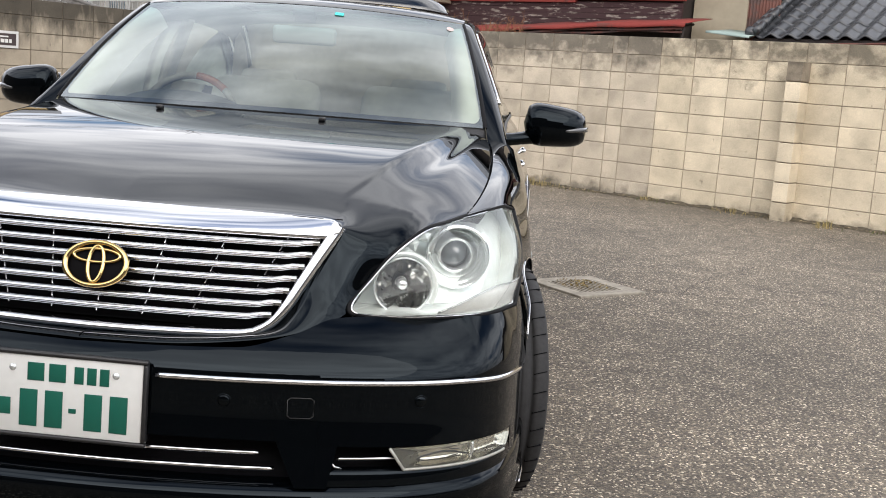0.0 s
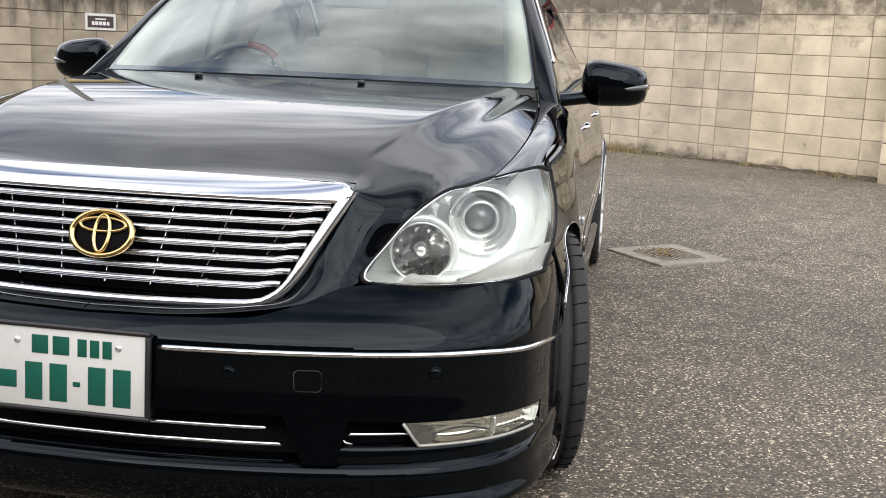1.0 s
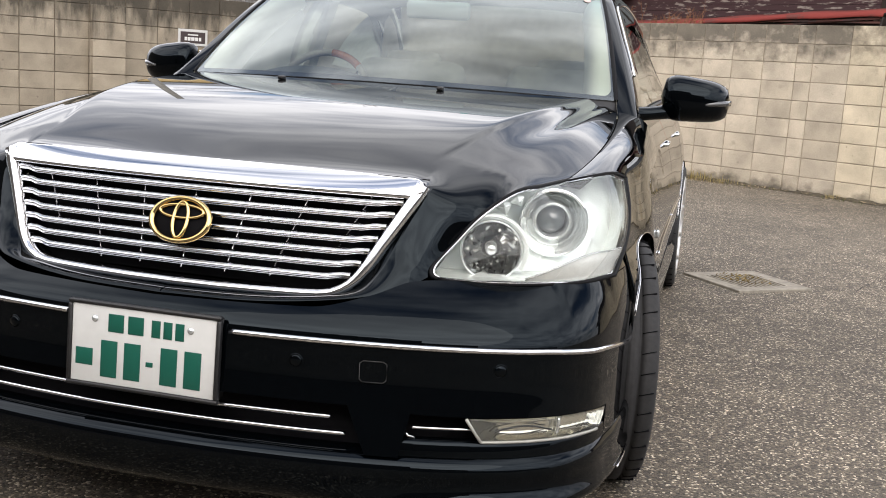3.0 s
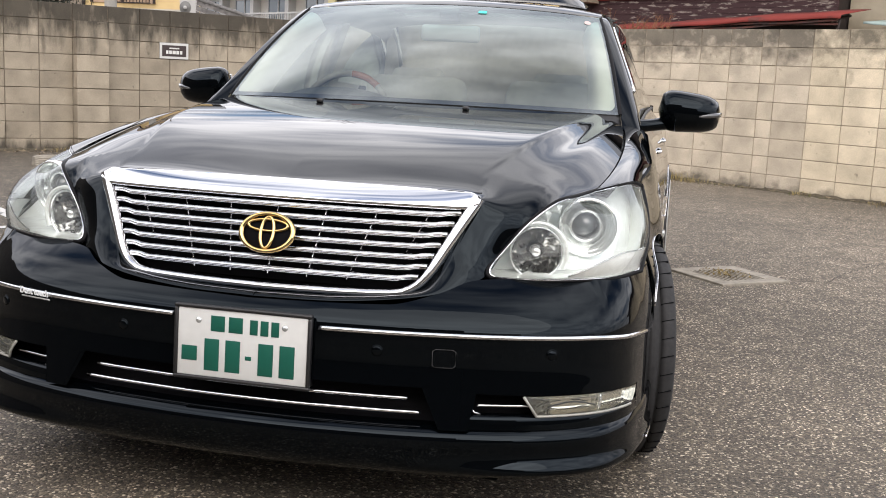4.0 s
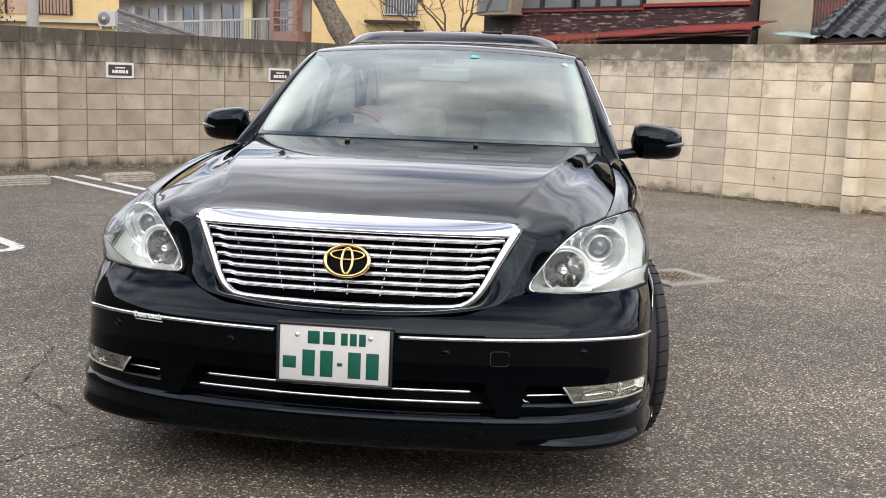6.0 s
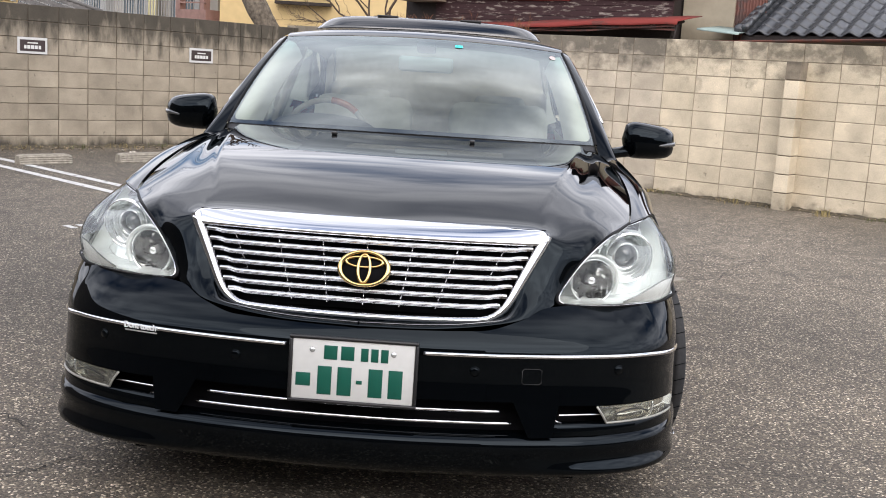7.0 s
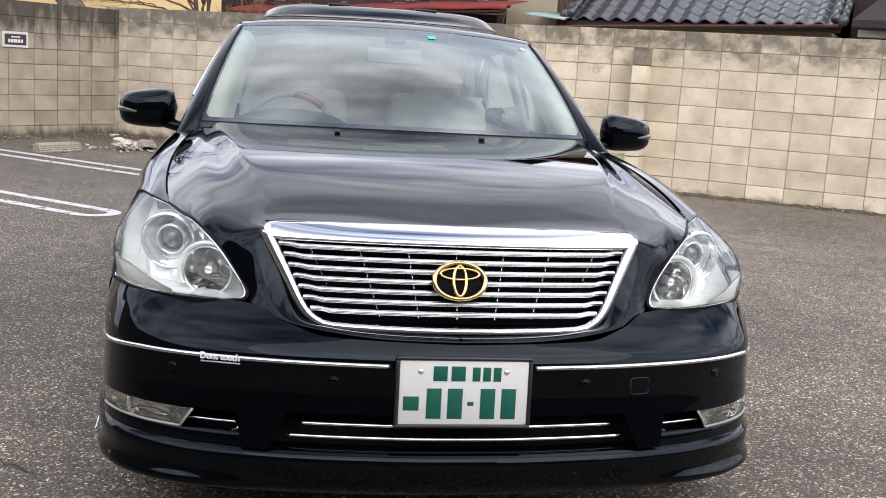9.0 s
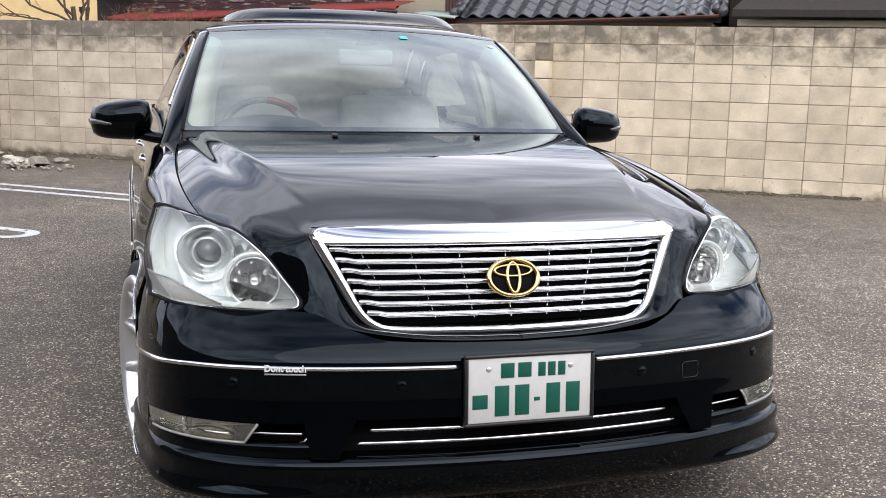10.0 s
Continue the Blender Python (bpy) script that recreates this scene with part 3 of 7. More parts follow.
def sign(s):
    m = frame_at(DIR2, OUT2, s, 1.25, 0.012)
    # the wall's frame runs away from the corner, so the sign is turned to read the right way
    m = m @ pose(0, 0, 0)
    bm = box(bmesh.new(), (0, 0, 0), (0.375, 0.012, 0.197), bevel=0.002, m=m)
    board = tagged(part("parking_sign", bm, plain("white_sign", (0.52, 0.52, 0.51), rough=0.4, grain=0.04, scale=20), smooth=False), "small white sign with a dark panel on the block wall", "sign", "signs on the wall")
    bm = box(bmesh.new(), (0, 0, 0), (0.315, 0.004, 0.137), m=m @ Matrix.Translation((0, -0.007, 0)))
    part("dark_panel", bm, plain("dark_sign_field", (0.035, 0.022, 0.022), rough=0.45), board, smooth=False)
    for x, z, w, h in ((0.0, 0.032, 0.13, 0.016), (-0.09, -0.018, 0.03, 0.042), (-0.045, -0.018, 0.036, 0.042), (0.002, -0.018, 0.042, 0.042), (0.05, -0.018, 0.036, 0.042), (0.092, -0.018, 0.03, 0.042)):
        bm = box(bmesh.new(), (0, 0, 0), (w, 0.003, h), m=m @ Matrix.Translation((x, -0.0095, z)))
        part("pale_bar", bm, M_PLATE, board, smooth=False)


# painted bays: pairs of lines joined by a round end
BAY = Vector((0.764, -0.645, 0)).normalized()
STEP = Vector((0.645, 0.764, 0)).normalized()


def bay_line(end, length):
    """A double white line with a rounded end, as one hairpin."""
    bm = bmesh.new()
    half, w = 0.155, 0.10
    e = Vector(end)
    path = []
    for i in range(25):
        path.append(e - BAY * half - BAY * (length - length * i / 24) + STEP * half)
    for i in range(1, 12):
        a = math.pi * i / 12
        path.append(e - BAY * half + BAY * math.sin(a) * half + STEP * math.cos(a) * half)
    for i in range(25):
        path.append(e - BAY * half - BAY * (length * i / 24) - STEP * half)
    rows = []
    for i, p in enumerate(path):
        d = (path[min(i + 1, len(path) - 1)] - path[max(i - 1, 0)]).normalized()
        n = Vector((-d.y, d.x, 0))
        rows.append([p + n * w / 2 + Vector((0, 0, 0.004)), p - n * w / 2 + Vector((0, 0, 0.004))])
    return tagged(part("bay_line", sheet(rows), M_LINE, smooth=False), "worn white double parking line with a rounded end", "road marking", "bay lines", "structure")


for e in ((-3.26, 3.77, 0), (-1.67, 5.65, 0), (-0.28, 7.29, 0)):
    bay_line(e, 4.7)

# worn number painted in the bay, as bars
for k in range(4):
    bm = bmesh.new()
    p = Vector((-2.52, 4.72, 0.004)) + STEP * (k * 0.10 - 0.15)
    box(bm, p, (0.05, 0.13, 0.002), turn=math.degrees(math.atan2(STEP.y, STEP.x)))
    tagged(part("painted_bar", bm, M_LINE, smooth=False), "worn white painted bar on asphalt", "road marking", "bay number", "structure")


def wheel_stop(p, half=0.30, tilt=(0, 0, 0), lift=0.0, label="low pale concrete wheel stop on asphalt"):
    """A low concrete wheel stop with ribbed sloping sides and a few chips; short ones are broken pieces."""
    bm = bmesh.new()
    rnd = random.Random(int(p[0] * 100))
    rows = []
    for i in range(13):
        x = -half + 2 * half * i / 12
        e = 0.86 if i in (0, 12) else 1.0
        j = lambda a: rnd.uniform(-a, a)
        h = 0.105 * e
        rib = [(x, (-0.075 + 0.028 * k / 8 - (0.007 if k % 2 else 0.0)) * e + j(.001), (h - 0.012) * k / 8) for k in range(9)]
        rows.append(rib + [(x, -0.042 * e + j(.002), h), (x, 0.042 * e + j(.002), h), (x, 0.056 * e, h - 0.015), (x, 0.075 * e, 0.0)])
    sheet(rows, bm)
    for r in (rows[0], rows[-1]):
        bm.faces.new([bm.verts.new(q) for q in r])
    bmesh.ops.transform(bm, matrix=pose(p[0], p[1], lift, tilt[0], tilt[1], tilt[2] + math.degrees(math.atan2(STEP.y, STEP.x))), verts=bm.verts)
    return tagged(part("wheel_stop", bm, M_CONC, smooth=False), label, "wheel stop", "wheel stops")


for p in ((-5.28, 7.62), (-4.46, 8.50), (-3.68, 9.36), (-2.90, 10.34)):
    wheel_stop(p)


wheel_stop((-1.97, 11.02), 0.13, (-20, 6, 8), 0.012, "tilted broken end of a ribbed concrete wheel stop")


def drain():
    """Square drain: concrete collar, steel bars over a flat near-black plate painted as the shaded pit, with dead
    leaves caught in it.
    """
    c = Vector((1.335, 4.19, 0))
    turn = 38
    rim = bmesh.new()
    for dx, dy, sx_, sy_ in ((0, 0.205, 0.50, 0.09), (0, -0.205, 0.50, 0.09), (0.205, 0, 0.09, 0.32), (-0.205, 0, 0.09, 0.32)):
        box(rim, (0, 0, 0), (sx_, sy_, 0.016), bevel=0.003, m=pose(c.x, c.y, 0.005, 0, 0, turn) @ Matrix.Translation((dx, dy, 0)))
    d = part("drain", rim, M_CONC, smooth=False)
    tagged(d, "square steel drain grate set in concrete, full of dead leaves", "drain")
    pit = box(bmesh.new(), (0, 0, 0), (0.33, 0.33, 0.004), m=pose(c.x, c.y, 0.004, 0, 0, turn))
    part("pit", pit, M_VOID, d, smooth=False)
    steel = plain("rusty_steel", (0.30, 0.27, 0.22), rough=0.6, metal=0.5, grain=0.35, scale=40)
    for k in range(10):
        bm = box(bmesh.new(), (0, 0, 0), (0.014, 0.325, 0.012), bevel=0.002, m=pose(c.x, c.y, 0.008, 0, 0, turn) @ Matrix.Translation((-0.148 + 0.0329 * k, 0, 0)))
        part("grate_bar", bm, steel, d, smooth=False)
    rnd = random.Random(5)
    bm = bmesh.new()
    for k in range(170):
        a, r = rnd.uniform(0, 6.28), rnd.uniform(0, 1) ** 0.6 * 0.16
        p = Vector((c.x + r * math.cos(a) - 0.02, c.y + r * math.sin(a), 0.014 + rnd.uniform(0, 0.012)))
        s = rnd.uniform(0.008, 0.020)
        v = [bm.verts.new(p + pose(0, 0, 0, rnd.uniform(-40, 40), rnd.uniform(-40, 40), rnd.uniform(0, 360)) @ Vector(q)) for q in ((-s, 0, 0), (0, -s * 0.4, 0), (s, 0, 0.002), (0, s * 0.4, 0))]
        bm.faces.new(v)
    lv = part("leaf_litter", bm, plain("dead_leaves", (0.22, 0.16, 0.06), rough=0.9, grain=0.5, scale=30), smooth=False)
    tagged(lv, "brown dead leaves in the drain grate", "leaves", kind="stuff")


drain()


def grass_tuft(p, height, spread, n, seed, colour):
    rnd = random.Random(seed)
    bm = bmesh.new()
    for k in range(n):
        a = rnd.uniform(0, 6.28)
        b = Vector((p[0] + rnd.gauss(0, spread * 0.4), p[1] + rnd.gauss(0, spread * 0.25), 0))
        h = height * rnd.uniform(0.4, 1.0)
        lean = Vector((math.cos(a), math.sin(a), 0)) * h * rnd.uniform(0.2, 0.9)
        side = Vector((-math.sin(a), math.cos(a), 0)) * 0.003
        pts = [b, b + lean * 0.25 + Vector((0, 0, h * 0.6)), b + lean + Vector((0, 0, h * 0.75))]
        v = [(bm.verts.new(q - side * (1 - 0.4 * i)), bm.verts.new(q + side * (1 - 0.4 * i))) for i, q in enumerate(pts)]
        for (a0, a1), (b0, b1) in zip(v, v[1:]):
            bm.faces.new((a0, a1, b1, b0))
    return tagged(part("weed_tuft", bm, colour, smooth=False), "dry yellow grass growing at the foot of the wall", "grass", kind="stuff")


M_DRY = plain("dry_grass", (0.294, 0.231, 0.091), rough=0.8, grain=0.35, scale=15)
M_WEED = plain("green_weed", (0.091, 0.105, 0.032), rough=0.8, grain=0.35, scale=15)


def on_wall(d, out, s, off):
    p = CORNER + d * s + out * off
    return (p.x, p.y)


grass_tuft(on_wall(DIR1, OUT1, 4.35, 0.10), 0.17, 0.35, 130, 1, M_DRY)
grass_tuft(on_wall(DIR1, OUT1, 4.62, 0.08), 0.10, 0.35, 70, 2, M_DRY)
grass_tuft(on_wall(DIR1, OUT1, 8.05, 0.30), 0.14, 0.10, 45, 3, M_DRY)
grass_tuft(on_wall(DIR1, OUT1, 6.0, 0.05), 0.08, 0.15, 35, 4, M_DRY)
grass_tuft(on_wall(DIR1, OUT1, 6.98, 0.06), 0.09, 0.25, 50, 5, M_DRY)
for k in range(9):
    s = 0.5 + 0.62 * k
    grass_tuft(on_wall(DIR2, OUT2, s, 0.09), 0.09, 0.40, 45, 10 + k, M_WEED if k % 2 else M_DRY)
    grass_tuft(on_wall(DIR1, OUT1, 0.2 + 1.2 * k, 0.05), 0.06, 0.5, 40, 30 + k, M_WEED if k % 3 else M_DRY)


M_SOIL = plain("brown_soil", (0.072, 0.060, 0.040), rough=0.98, grain=0.45, scale=26, bump=0.006)
M_LITTER = plain("dry_leaf_litter", (0.21, 0.165, 0.105), rough=0.9, grain=0.6, scale=9)


def soil_strip(d, out, s0, s1, width, seed, clumps):
    """Soil and leaf litter gathered along the foot of a wall, with a ragged edge."""
    rnd = random.Random(seed)
    n = int((s1 - s0) / 0.05)
    rows, walk_w = [], width * 0.5
    for i in range(n + 1):
        s = s0 + (s1 - s0) * i / n
        walk_w = min(max(walk_w + rnd.uniform(-0.035, 0.035), width * 0.25), width)
        e = min(1.0, 4.0 * min(i, n - i) / n + 0.05)
        row = []
        for k in range(5):
            o = walk_w * e * k / 4
            q = CORNER + d * (s + rnd.uniform(-0.01, 0.01)) + out * (o + 0.002)
            row.append((q.x, q.y, 0.003 + (0.028 + rnd.uniform(-0.01, 0.012)) * (1 - k / 4) ** 1.5))
        rows.append(row)
    tagged(part("soil_strip", sheet(rows), M_SOIL), "brown soil gathered at the foot of the wall", "soil", kind="stuff")
    bm = bmesh.new()
    for k in range(clumps):
        s, o = rnd.uniform(s0, s1), abs(rnd.gauss(0, width * 0.8))
        q = CORNER + d * s + out * (o + 0.02)
        p = Vector((q.x, q.y, 0.012 + rnd.uniform(0, 0.014)))
        a = rnd.uniform(0.008, 0.026)
        m = pose(0, 0, 0, rnd.uniform(-35, 35), rnd.uniform(-35, 35), rnd.uniform(0, 360))
        bm.faces.new([bm.verts.new(p + m @ Vector(v)) for v in ((-a, 0, 0), (0, -a * 0.45, 0.002), (a, 0, 0), (0, a * 0.45, 0.002))])
    tagged(part("leaf_litter", bm, M_LITTER, smooth=False, flip=False), "dry brown leaf litter along the wall", "leaves", kind="stuff")


M_CHALK = plain("fresh_broken_concrete", (0.43, 0.395, 0.34), rough=0.95, grain=0.3, scale=30, bump=0.006)


def lump(a, x, y, seed, stretch=(1.0, 1.0, 0.6), mat=M_CONC, label="small broken lump of pale concrete", name="rubble"):
    """A jagged lump of broken concrete resting on the ground."""
    rnd = random.Random(seed)
    bm = bmesh.new()
    bmesh.ops.create_icosphere(bm, subdivisions=3 if a > 0.06 else 1, radius=a)
    for v in bm.verts:
        v.co *= rnd.uniform(0.78, 1.12) * (1 + 0.22 * math.sin(v.co.x / a * 3.1 + seed) * math.cos(v.co.y / a * 2.3))
        v.co = Vector((v.co.x * stretch[0], v.co.y * stretch[1], v.co.z * stretch[2]))
    bmesh.ops.transform(bm, matrix=pose(0, 0, 0, rnd.uniform(-12, 12), rnd.uniform(-12, 12), rnd.uniform(0, 360)), verts=bm.verts)
    low = min(v.co.z for v in bm.verts)
    bmesh.ops.transform(bm, matrix=Matrix.Translation((x, y, -low * 0.8)), verts=bm.verts)
    tagged(part(name, bm, mat, smooth=False), label, "rubble", "rubble by the wheel stop")


def rubble(centre, n, seed, spread=(0.22, 0.16)):
    rnd = random.Random(seed)
    for k in range(n):
        lump(rnd.uniform(0.008, 0.036), centre[0] + rnd.gauss(0, spread[0]), centre[1] + rnd.gauss(0, spread[1]), seed * 100 + k, mat=M_CHALK if k % 3 == 0 else M_CONC)


rubble((-2.12, 10.82), 22, 3)
rubble((-1.70, 10.95), 8, 4, (0.14, 0.14))
rubble((-2.75, 10.9), 12, 5, (0.35, 0.30))
rubble((-4.0, 9.75), 12, 6, (0.45, 0.30))
lump(0.125, -2.20, 10.86, 11, (1.15, 0.9, 0.62), M_CHALK, "large chalky lump broken off a concrete wheel stop", "concrete_lump")
lump(0.115, -1.74, 11.55, 12, (1.5, 0.7, 0.28), M_CONC, "flat broken slab of grey concrete", "concrete_slab")
lump(0.075, -2.58, 12.62, 13, (1.3, 0.9, 0.30), M_CHALK, "flat chalky flake of concrete by the wall", "concrete_flake")
grass_tuft((-2.86, 12.42), 0.10, 0.50, 110, 71, M_WEED)
soil_strip(DIR2, OUT2, 0.02, 6.6, 0.42, 41, 900)
soil_strip(DIR1, OUT1, 0.02, 5.2, 0.22, 42, 420)
soil_strip(DIR1, OUT1, 5.0, 11.0, 0.12, 43, 260)


def crack(points, width, seed):
    """A hairline crack wandering over the asphalt."""
    rnd = random.Random(seed)
    pts = []
    base = spline([(x, y, 0.003) for x, y in points], 90)
    for i, p in enumerate(base):
        pts.append(p + Vector((rnd.uniform(-1, 1) * 0.018, rnd.uniform(-1, 1) * 0.018, 0)))
    rows = []
    for i, p in enumerate(pts):
        dd = (pts[min(i + 1, len(pts) - 1)] - pts[max(i - 1, 0)]).normalized()
        n = Vector((-dd.y, dd.x, 0)) * width * rnd.uniform(0.3, 1.0) / 2
        rows.append([p + n, p - n])
    return tagged(part("asphalt_crack", sheet(rows), M_CRACK, smooth=False), "thin dark crack in the asphalt", "crack", kind="structure")


M_CRACK = plain("crack_dirt", (0.030, 0.027, 0.024), rough=0.95, grain=0.3, scale=60)
crack([(1.66, 4.30), (2.1, 4.22), (2.6, 4.30), (3.2, 4.10), (4.2, 4.05), (5.4, 3.8)], 0.012, 1)
crack([(1.9, 4.24), (2.2, 4.9), (2.7, 5.6), (3.4, 6.2)], 0.008, 2)
crack([(-1.15, 0.6), (-1.5, 0.9), (-1.7, 1.5), (-2.3, 1.9)], 0.008, 3)
crack([(-2.2, -0.3), (-1.6, 0.1), (-1.2, 0.05), (-0.9, 0.4)], 0.007, 4)


# ---- neighbours behind the walls ----
M_PLASTER_Y = plain("yellow_plaster", (0.528, 0.396, 0.198), rough=0.9, grain=0.07, scale=3, bump=0.002)
M_PLASTER_W = plain("white_plaster", (0.400, 0.380, 0.345), rough=0.9, grain=0.10, scale=1.5)
M_PLASTER_B = plain("beige_plaster", (0.305, 0.264, 0.194), rough=0.92, grain=0.10, scale=6, bump=0.002)
M_MAROON = worn_paint("peeling_maroon_boards", (0.032, 0.011, 0.012), (0.22, 0.19, 0.165), amount=0.555, scale=4.5, stretch=(1.0, 1.0, 5.5), rough=0.8)
M_REDPAINT = worn_paint("faded_red_metal", (0.175, 0.020, 0.014), (0.106, 0.023, 0.017), amount=0.55, scale=3, rough=0.8)
M_DARKWOOD = plain("dark_timber", (0.018, 0.012, 0.010), rough=0.8, grain=0.3, scale=20)
M_RUST = worn_paint("brown_corrugated_iron", (0.112, 0.036, 0.023), (0.066, 0.033, 0.026), amount=0.5, scale=4, rough=0.6)
M_TILE = plain("glazed_grey_roof_tile", (0.034, 0.037, 0.042), rough=0.36, grain=0.5, scale=9, coat=0.25)
M_OLDTILE = plain("old_matt_roof_tile", (0.075, 0.068, 0.062), rough=0.85, grain=0.45, scale=5)
M_PANE = plain("frosted_pane", (0.115, 0.130, 0.130), rough=0.25, grain=0.12, scale=2, coat=0.3)
M_DARKPANE = plain("dark_window_pane", (0.06, 0.085, 0.10), rough=0.08, coat=1.0)
M_RAILING = plain("white_railing", (0.36, 0.36, 0.352), rough=0.5)
M_PINK = plain("pink_steel", (0.25, 0.145, 0.122), rough=0.6, grain=0.15, scale=4)
M_BARK = plain("rough_bark", (0.132, 0.109, 0.083), rough=0.95, grain=0.5, scale=16, bump=0.012)
M_TWIG = plain("grey_brown_twig", (0.073, 0.051, 0.036), rough=0.9, grain=0.3, scale=30)
M_LEAF = plain("dull_green_leaf", (0.020, 0.024, 0.013), rough=0.6, grain=0.4, scale=12)
M_POLE = plain("pole_concrete", (0.264, 0.254, 0.231), rough=0.9, grain=0.12, scale=8)
M_TEAL = plain("pale_green_tin", (0.238, 0.304, 0.284), rough=0.6, grain=0.15, scale=6)


def wall_box(bm, s0, s1, o0, o1, z0, z1, bevel=0.0):
    """A box in the north wall's frame: s along it, o behind it."""
    m = frame_at(DIR1, OUT1, (s0 + s1) / 2, (z0 + z1) / 2, -(o0 + o1) / 2)
    return box(bm, (0, 0, 0), (s1 - s0, o1 - o0, z1 - z0), bevel=bevel, m=m)


def wall_point(s, o, z):
    p = CORNER + DIR1 * s - OUT1 * o
    return Vector((p.x, p.y, z))


def gable(bm, pts, rise, over=0.4):
    """A gable roof on four corners given in order (front a, front b, back b, back a)."""
    a, b, c, d = [Vector(p) for p in pts]
    u, v = (b - a).normalized() * over, (d - a).normalized() * over
    a, b, c, d = a - u - v, b + u - v, c + u + v, d - u + v
    r0, r1 = (a + d) / 2 + Vector((0, 0, rise)), (b + c) / 2 + Vector((0, 0, rise))
    v = [bm.verts.new(p) for p in (a, b, c, d, r0, r1)]
    lo = [bm.verts.new(p.co - Vector((0, 0, 0.12))) for p in v]
    for f in ((0, 1, 5, 4), (2, 3, 4, 5)):
        bm.faces.new([v[i] for i in f])
        bm.faces.new([lo[i] for i in f][::-1])
    for i, j in ((0, 1), (1, 5), (5, 2), (2, 3), (3, 4), (4, 0)):
        bm.faces.new((v[i], lo[i], lo[j], v[j]))
    return bm


def timber_house():
    """Old maroon timber house with a red tin pent roof and frosted windows."""
    p = wall_point(1.3, 6.5, 0)
    h = thing("timber_house", p, "old dark maroon timber house with peeling boards and red tin eave", "house")
    part("wall", wall_box(bmesh.new(), -1.75, 3.80, 4.62, 9.0, 0, 5.2), M_DARKWOOD, h, smooth=False)
    part("roof", gable(bmesh.new(), [wall_point(-1.75, 4.6, 5.2), wall_point(3.8, 4.6, 5.2), wall_point(3.8, 9, 5.2), wall_point(-1.75, 9, 5.2)], 1.3), M_TILE, h, smooth=False)
    # peeling board band, in planks
    for k in range(5):
        z0 = 2.12 + 0.092 * k
        bm = wall_box(bmesh.new(), -1.0, 3.82, 4.575 + 0.004 * (k % 2), 4.62, z0, z0 + 0.088, bevel=0.003)
        part("board", bm, M_MAROON, h, smooth=False)
    bm = bmesh.new()
    wall_box(bm, 1.88, 3.86, 4.52, 4.62, 2.60, 2.66, bevel=0.006)
    part("red_trim", bm, M_REDPAINT, h, smooth=False)
    bm = wall_box(bmesh.new(), -0.95, 1.90, 4.53, 4.62, 2.555, 2.60, bevel=0.006)
    part("red_trim", bm, M_REDPAINT, h, smooth=False)
    bm = wall_box(bmesh.new(), 1.92, 3.80, 4.57, 4.62, 2.66, 4.2)
    part("plaster_panel", bm, M_PLASTER_B, h, smooth=False)
    for s0, s1 in ((-0.86, -0.32), (-0.27, 0.40), (0.52, 0.92), (0.96, 1.36), (1.40, 1.84)):
        w = part("window", wall_box(bmesh.new(), s0, s1, 4.56, 4.60, 2.60, 3.7), M_PANE, h, "frosted window pane", smooth=False)
        bm = bmesh.new()
        for a, b in ((s0 - 0.025, s0 + 0.02), (s1 - 0.02, s1 + 0.025)):
            wall_box(bm, a, b, 4.53, 4.60, 2.60, 3.7)
        wall_box(bm, s0, s1, 4.53, 4.60, 2.59, 2.635)
        part("window_frame", bm, M_DARKWOOD, w, smooth=False)
    bay = part("bay_window", wall_box(bmesh.new(), -1.62, -0.76, 4.22, 4.62, 2.50, 3.8, bevel=0.01), plain("pale_timber", (0.22, 0.18, 0.135), rough=0.8, grain=0.15, scale=12), h, "boxed bay window in pale timber", smooth=False)
    part("bay_pane", wall_box(bmesh.new(), -1.53, -0.85, 4.205, 4.23, 2.57, 3.75), M_PANE, bay, smooth=False)
    # pent roof: sagging tin sheet with a fascia and rafters
    rows = []
    for i in range(41):
        s = -0.9 + (4.33 + 0.9) * i / 40
        z = 1.975 + 0.205 * smooth_step((s + 0.9) / 5.4) + 0.008 * math.sin(s * 5.0)
        rows.append([wall_point(s, 4.60, z + 0.16), wall_point(s, 4.2, z + 0.10), wall_point(s, 3.72, z + 0.022), wall_point(s, 3.70, z - 0.03)])
    part("tin_eave", sheet(rows, thick=0.006), M_REDPAINT, h, "faded red tin pent roof")
    for k in range(2):
        rows = []
        for i in range(31):
            s = -0.8 + (4.27 + 0.8) * i / 30
            z = 1.975 + 0.205 * smooth_step((s + 0.9) / 5.4) + 0.012 * math.sin(s * (3.1 + k)) - 0.05 - 0.035 * k
            rows.append([wall_point(s, 3.76 + 0.04 * k, z + 0.014), wall_point(s, 3.755 + 0.04 * k, z - 0.014)])
        part("fascia", sheet(rows, thick=0.012), M_RUST, h, smooth=False)
    for k in range(12):
        s = -0.6 + 0.42 * k
        z = 1.925 + 0.205 * smooth_step((s + 0.9) / 5.4)
        bm = tube(bmesh.new(), [wall_point(s, 3.80, z), wall_point(s, 4.6, z + 0.13)], 0.022, 4)
        part("rafter", bm, M_DARKWOOD, h, smooth=False)
    bm = tube(bmesh.new(), [wall_point(4.30, 3.76, 2.15), wall_point(4.19, 3.82, 1.65)], 0.016, 6)
    part("strut", bm, M_DARKWOOD, h)


def smooth_step(v):
    v = min(max(v, 0.0), 1.0)
    return v * v * (3 - 2 * v)


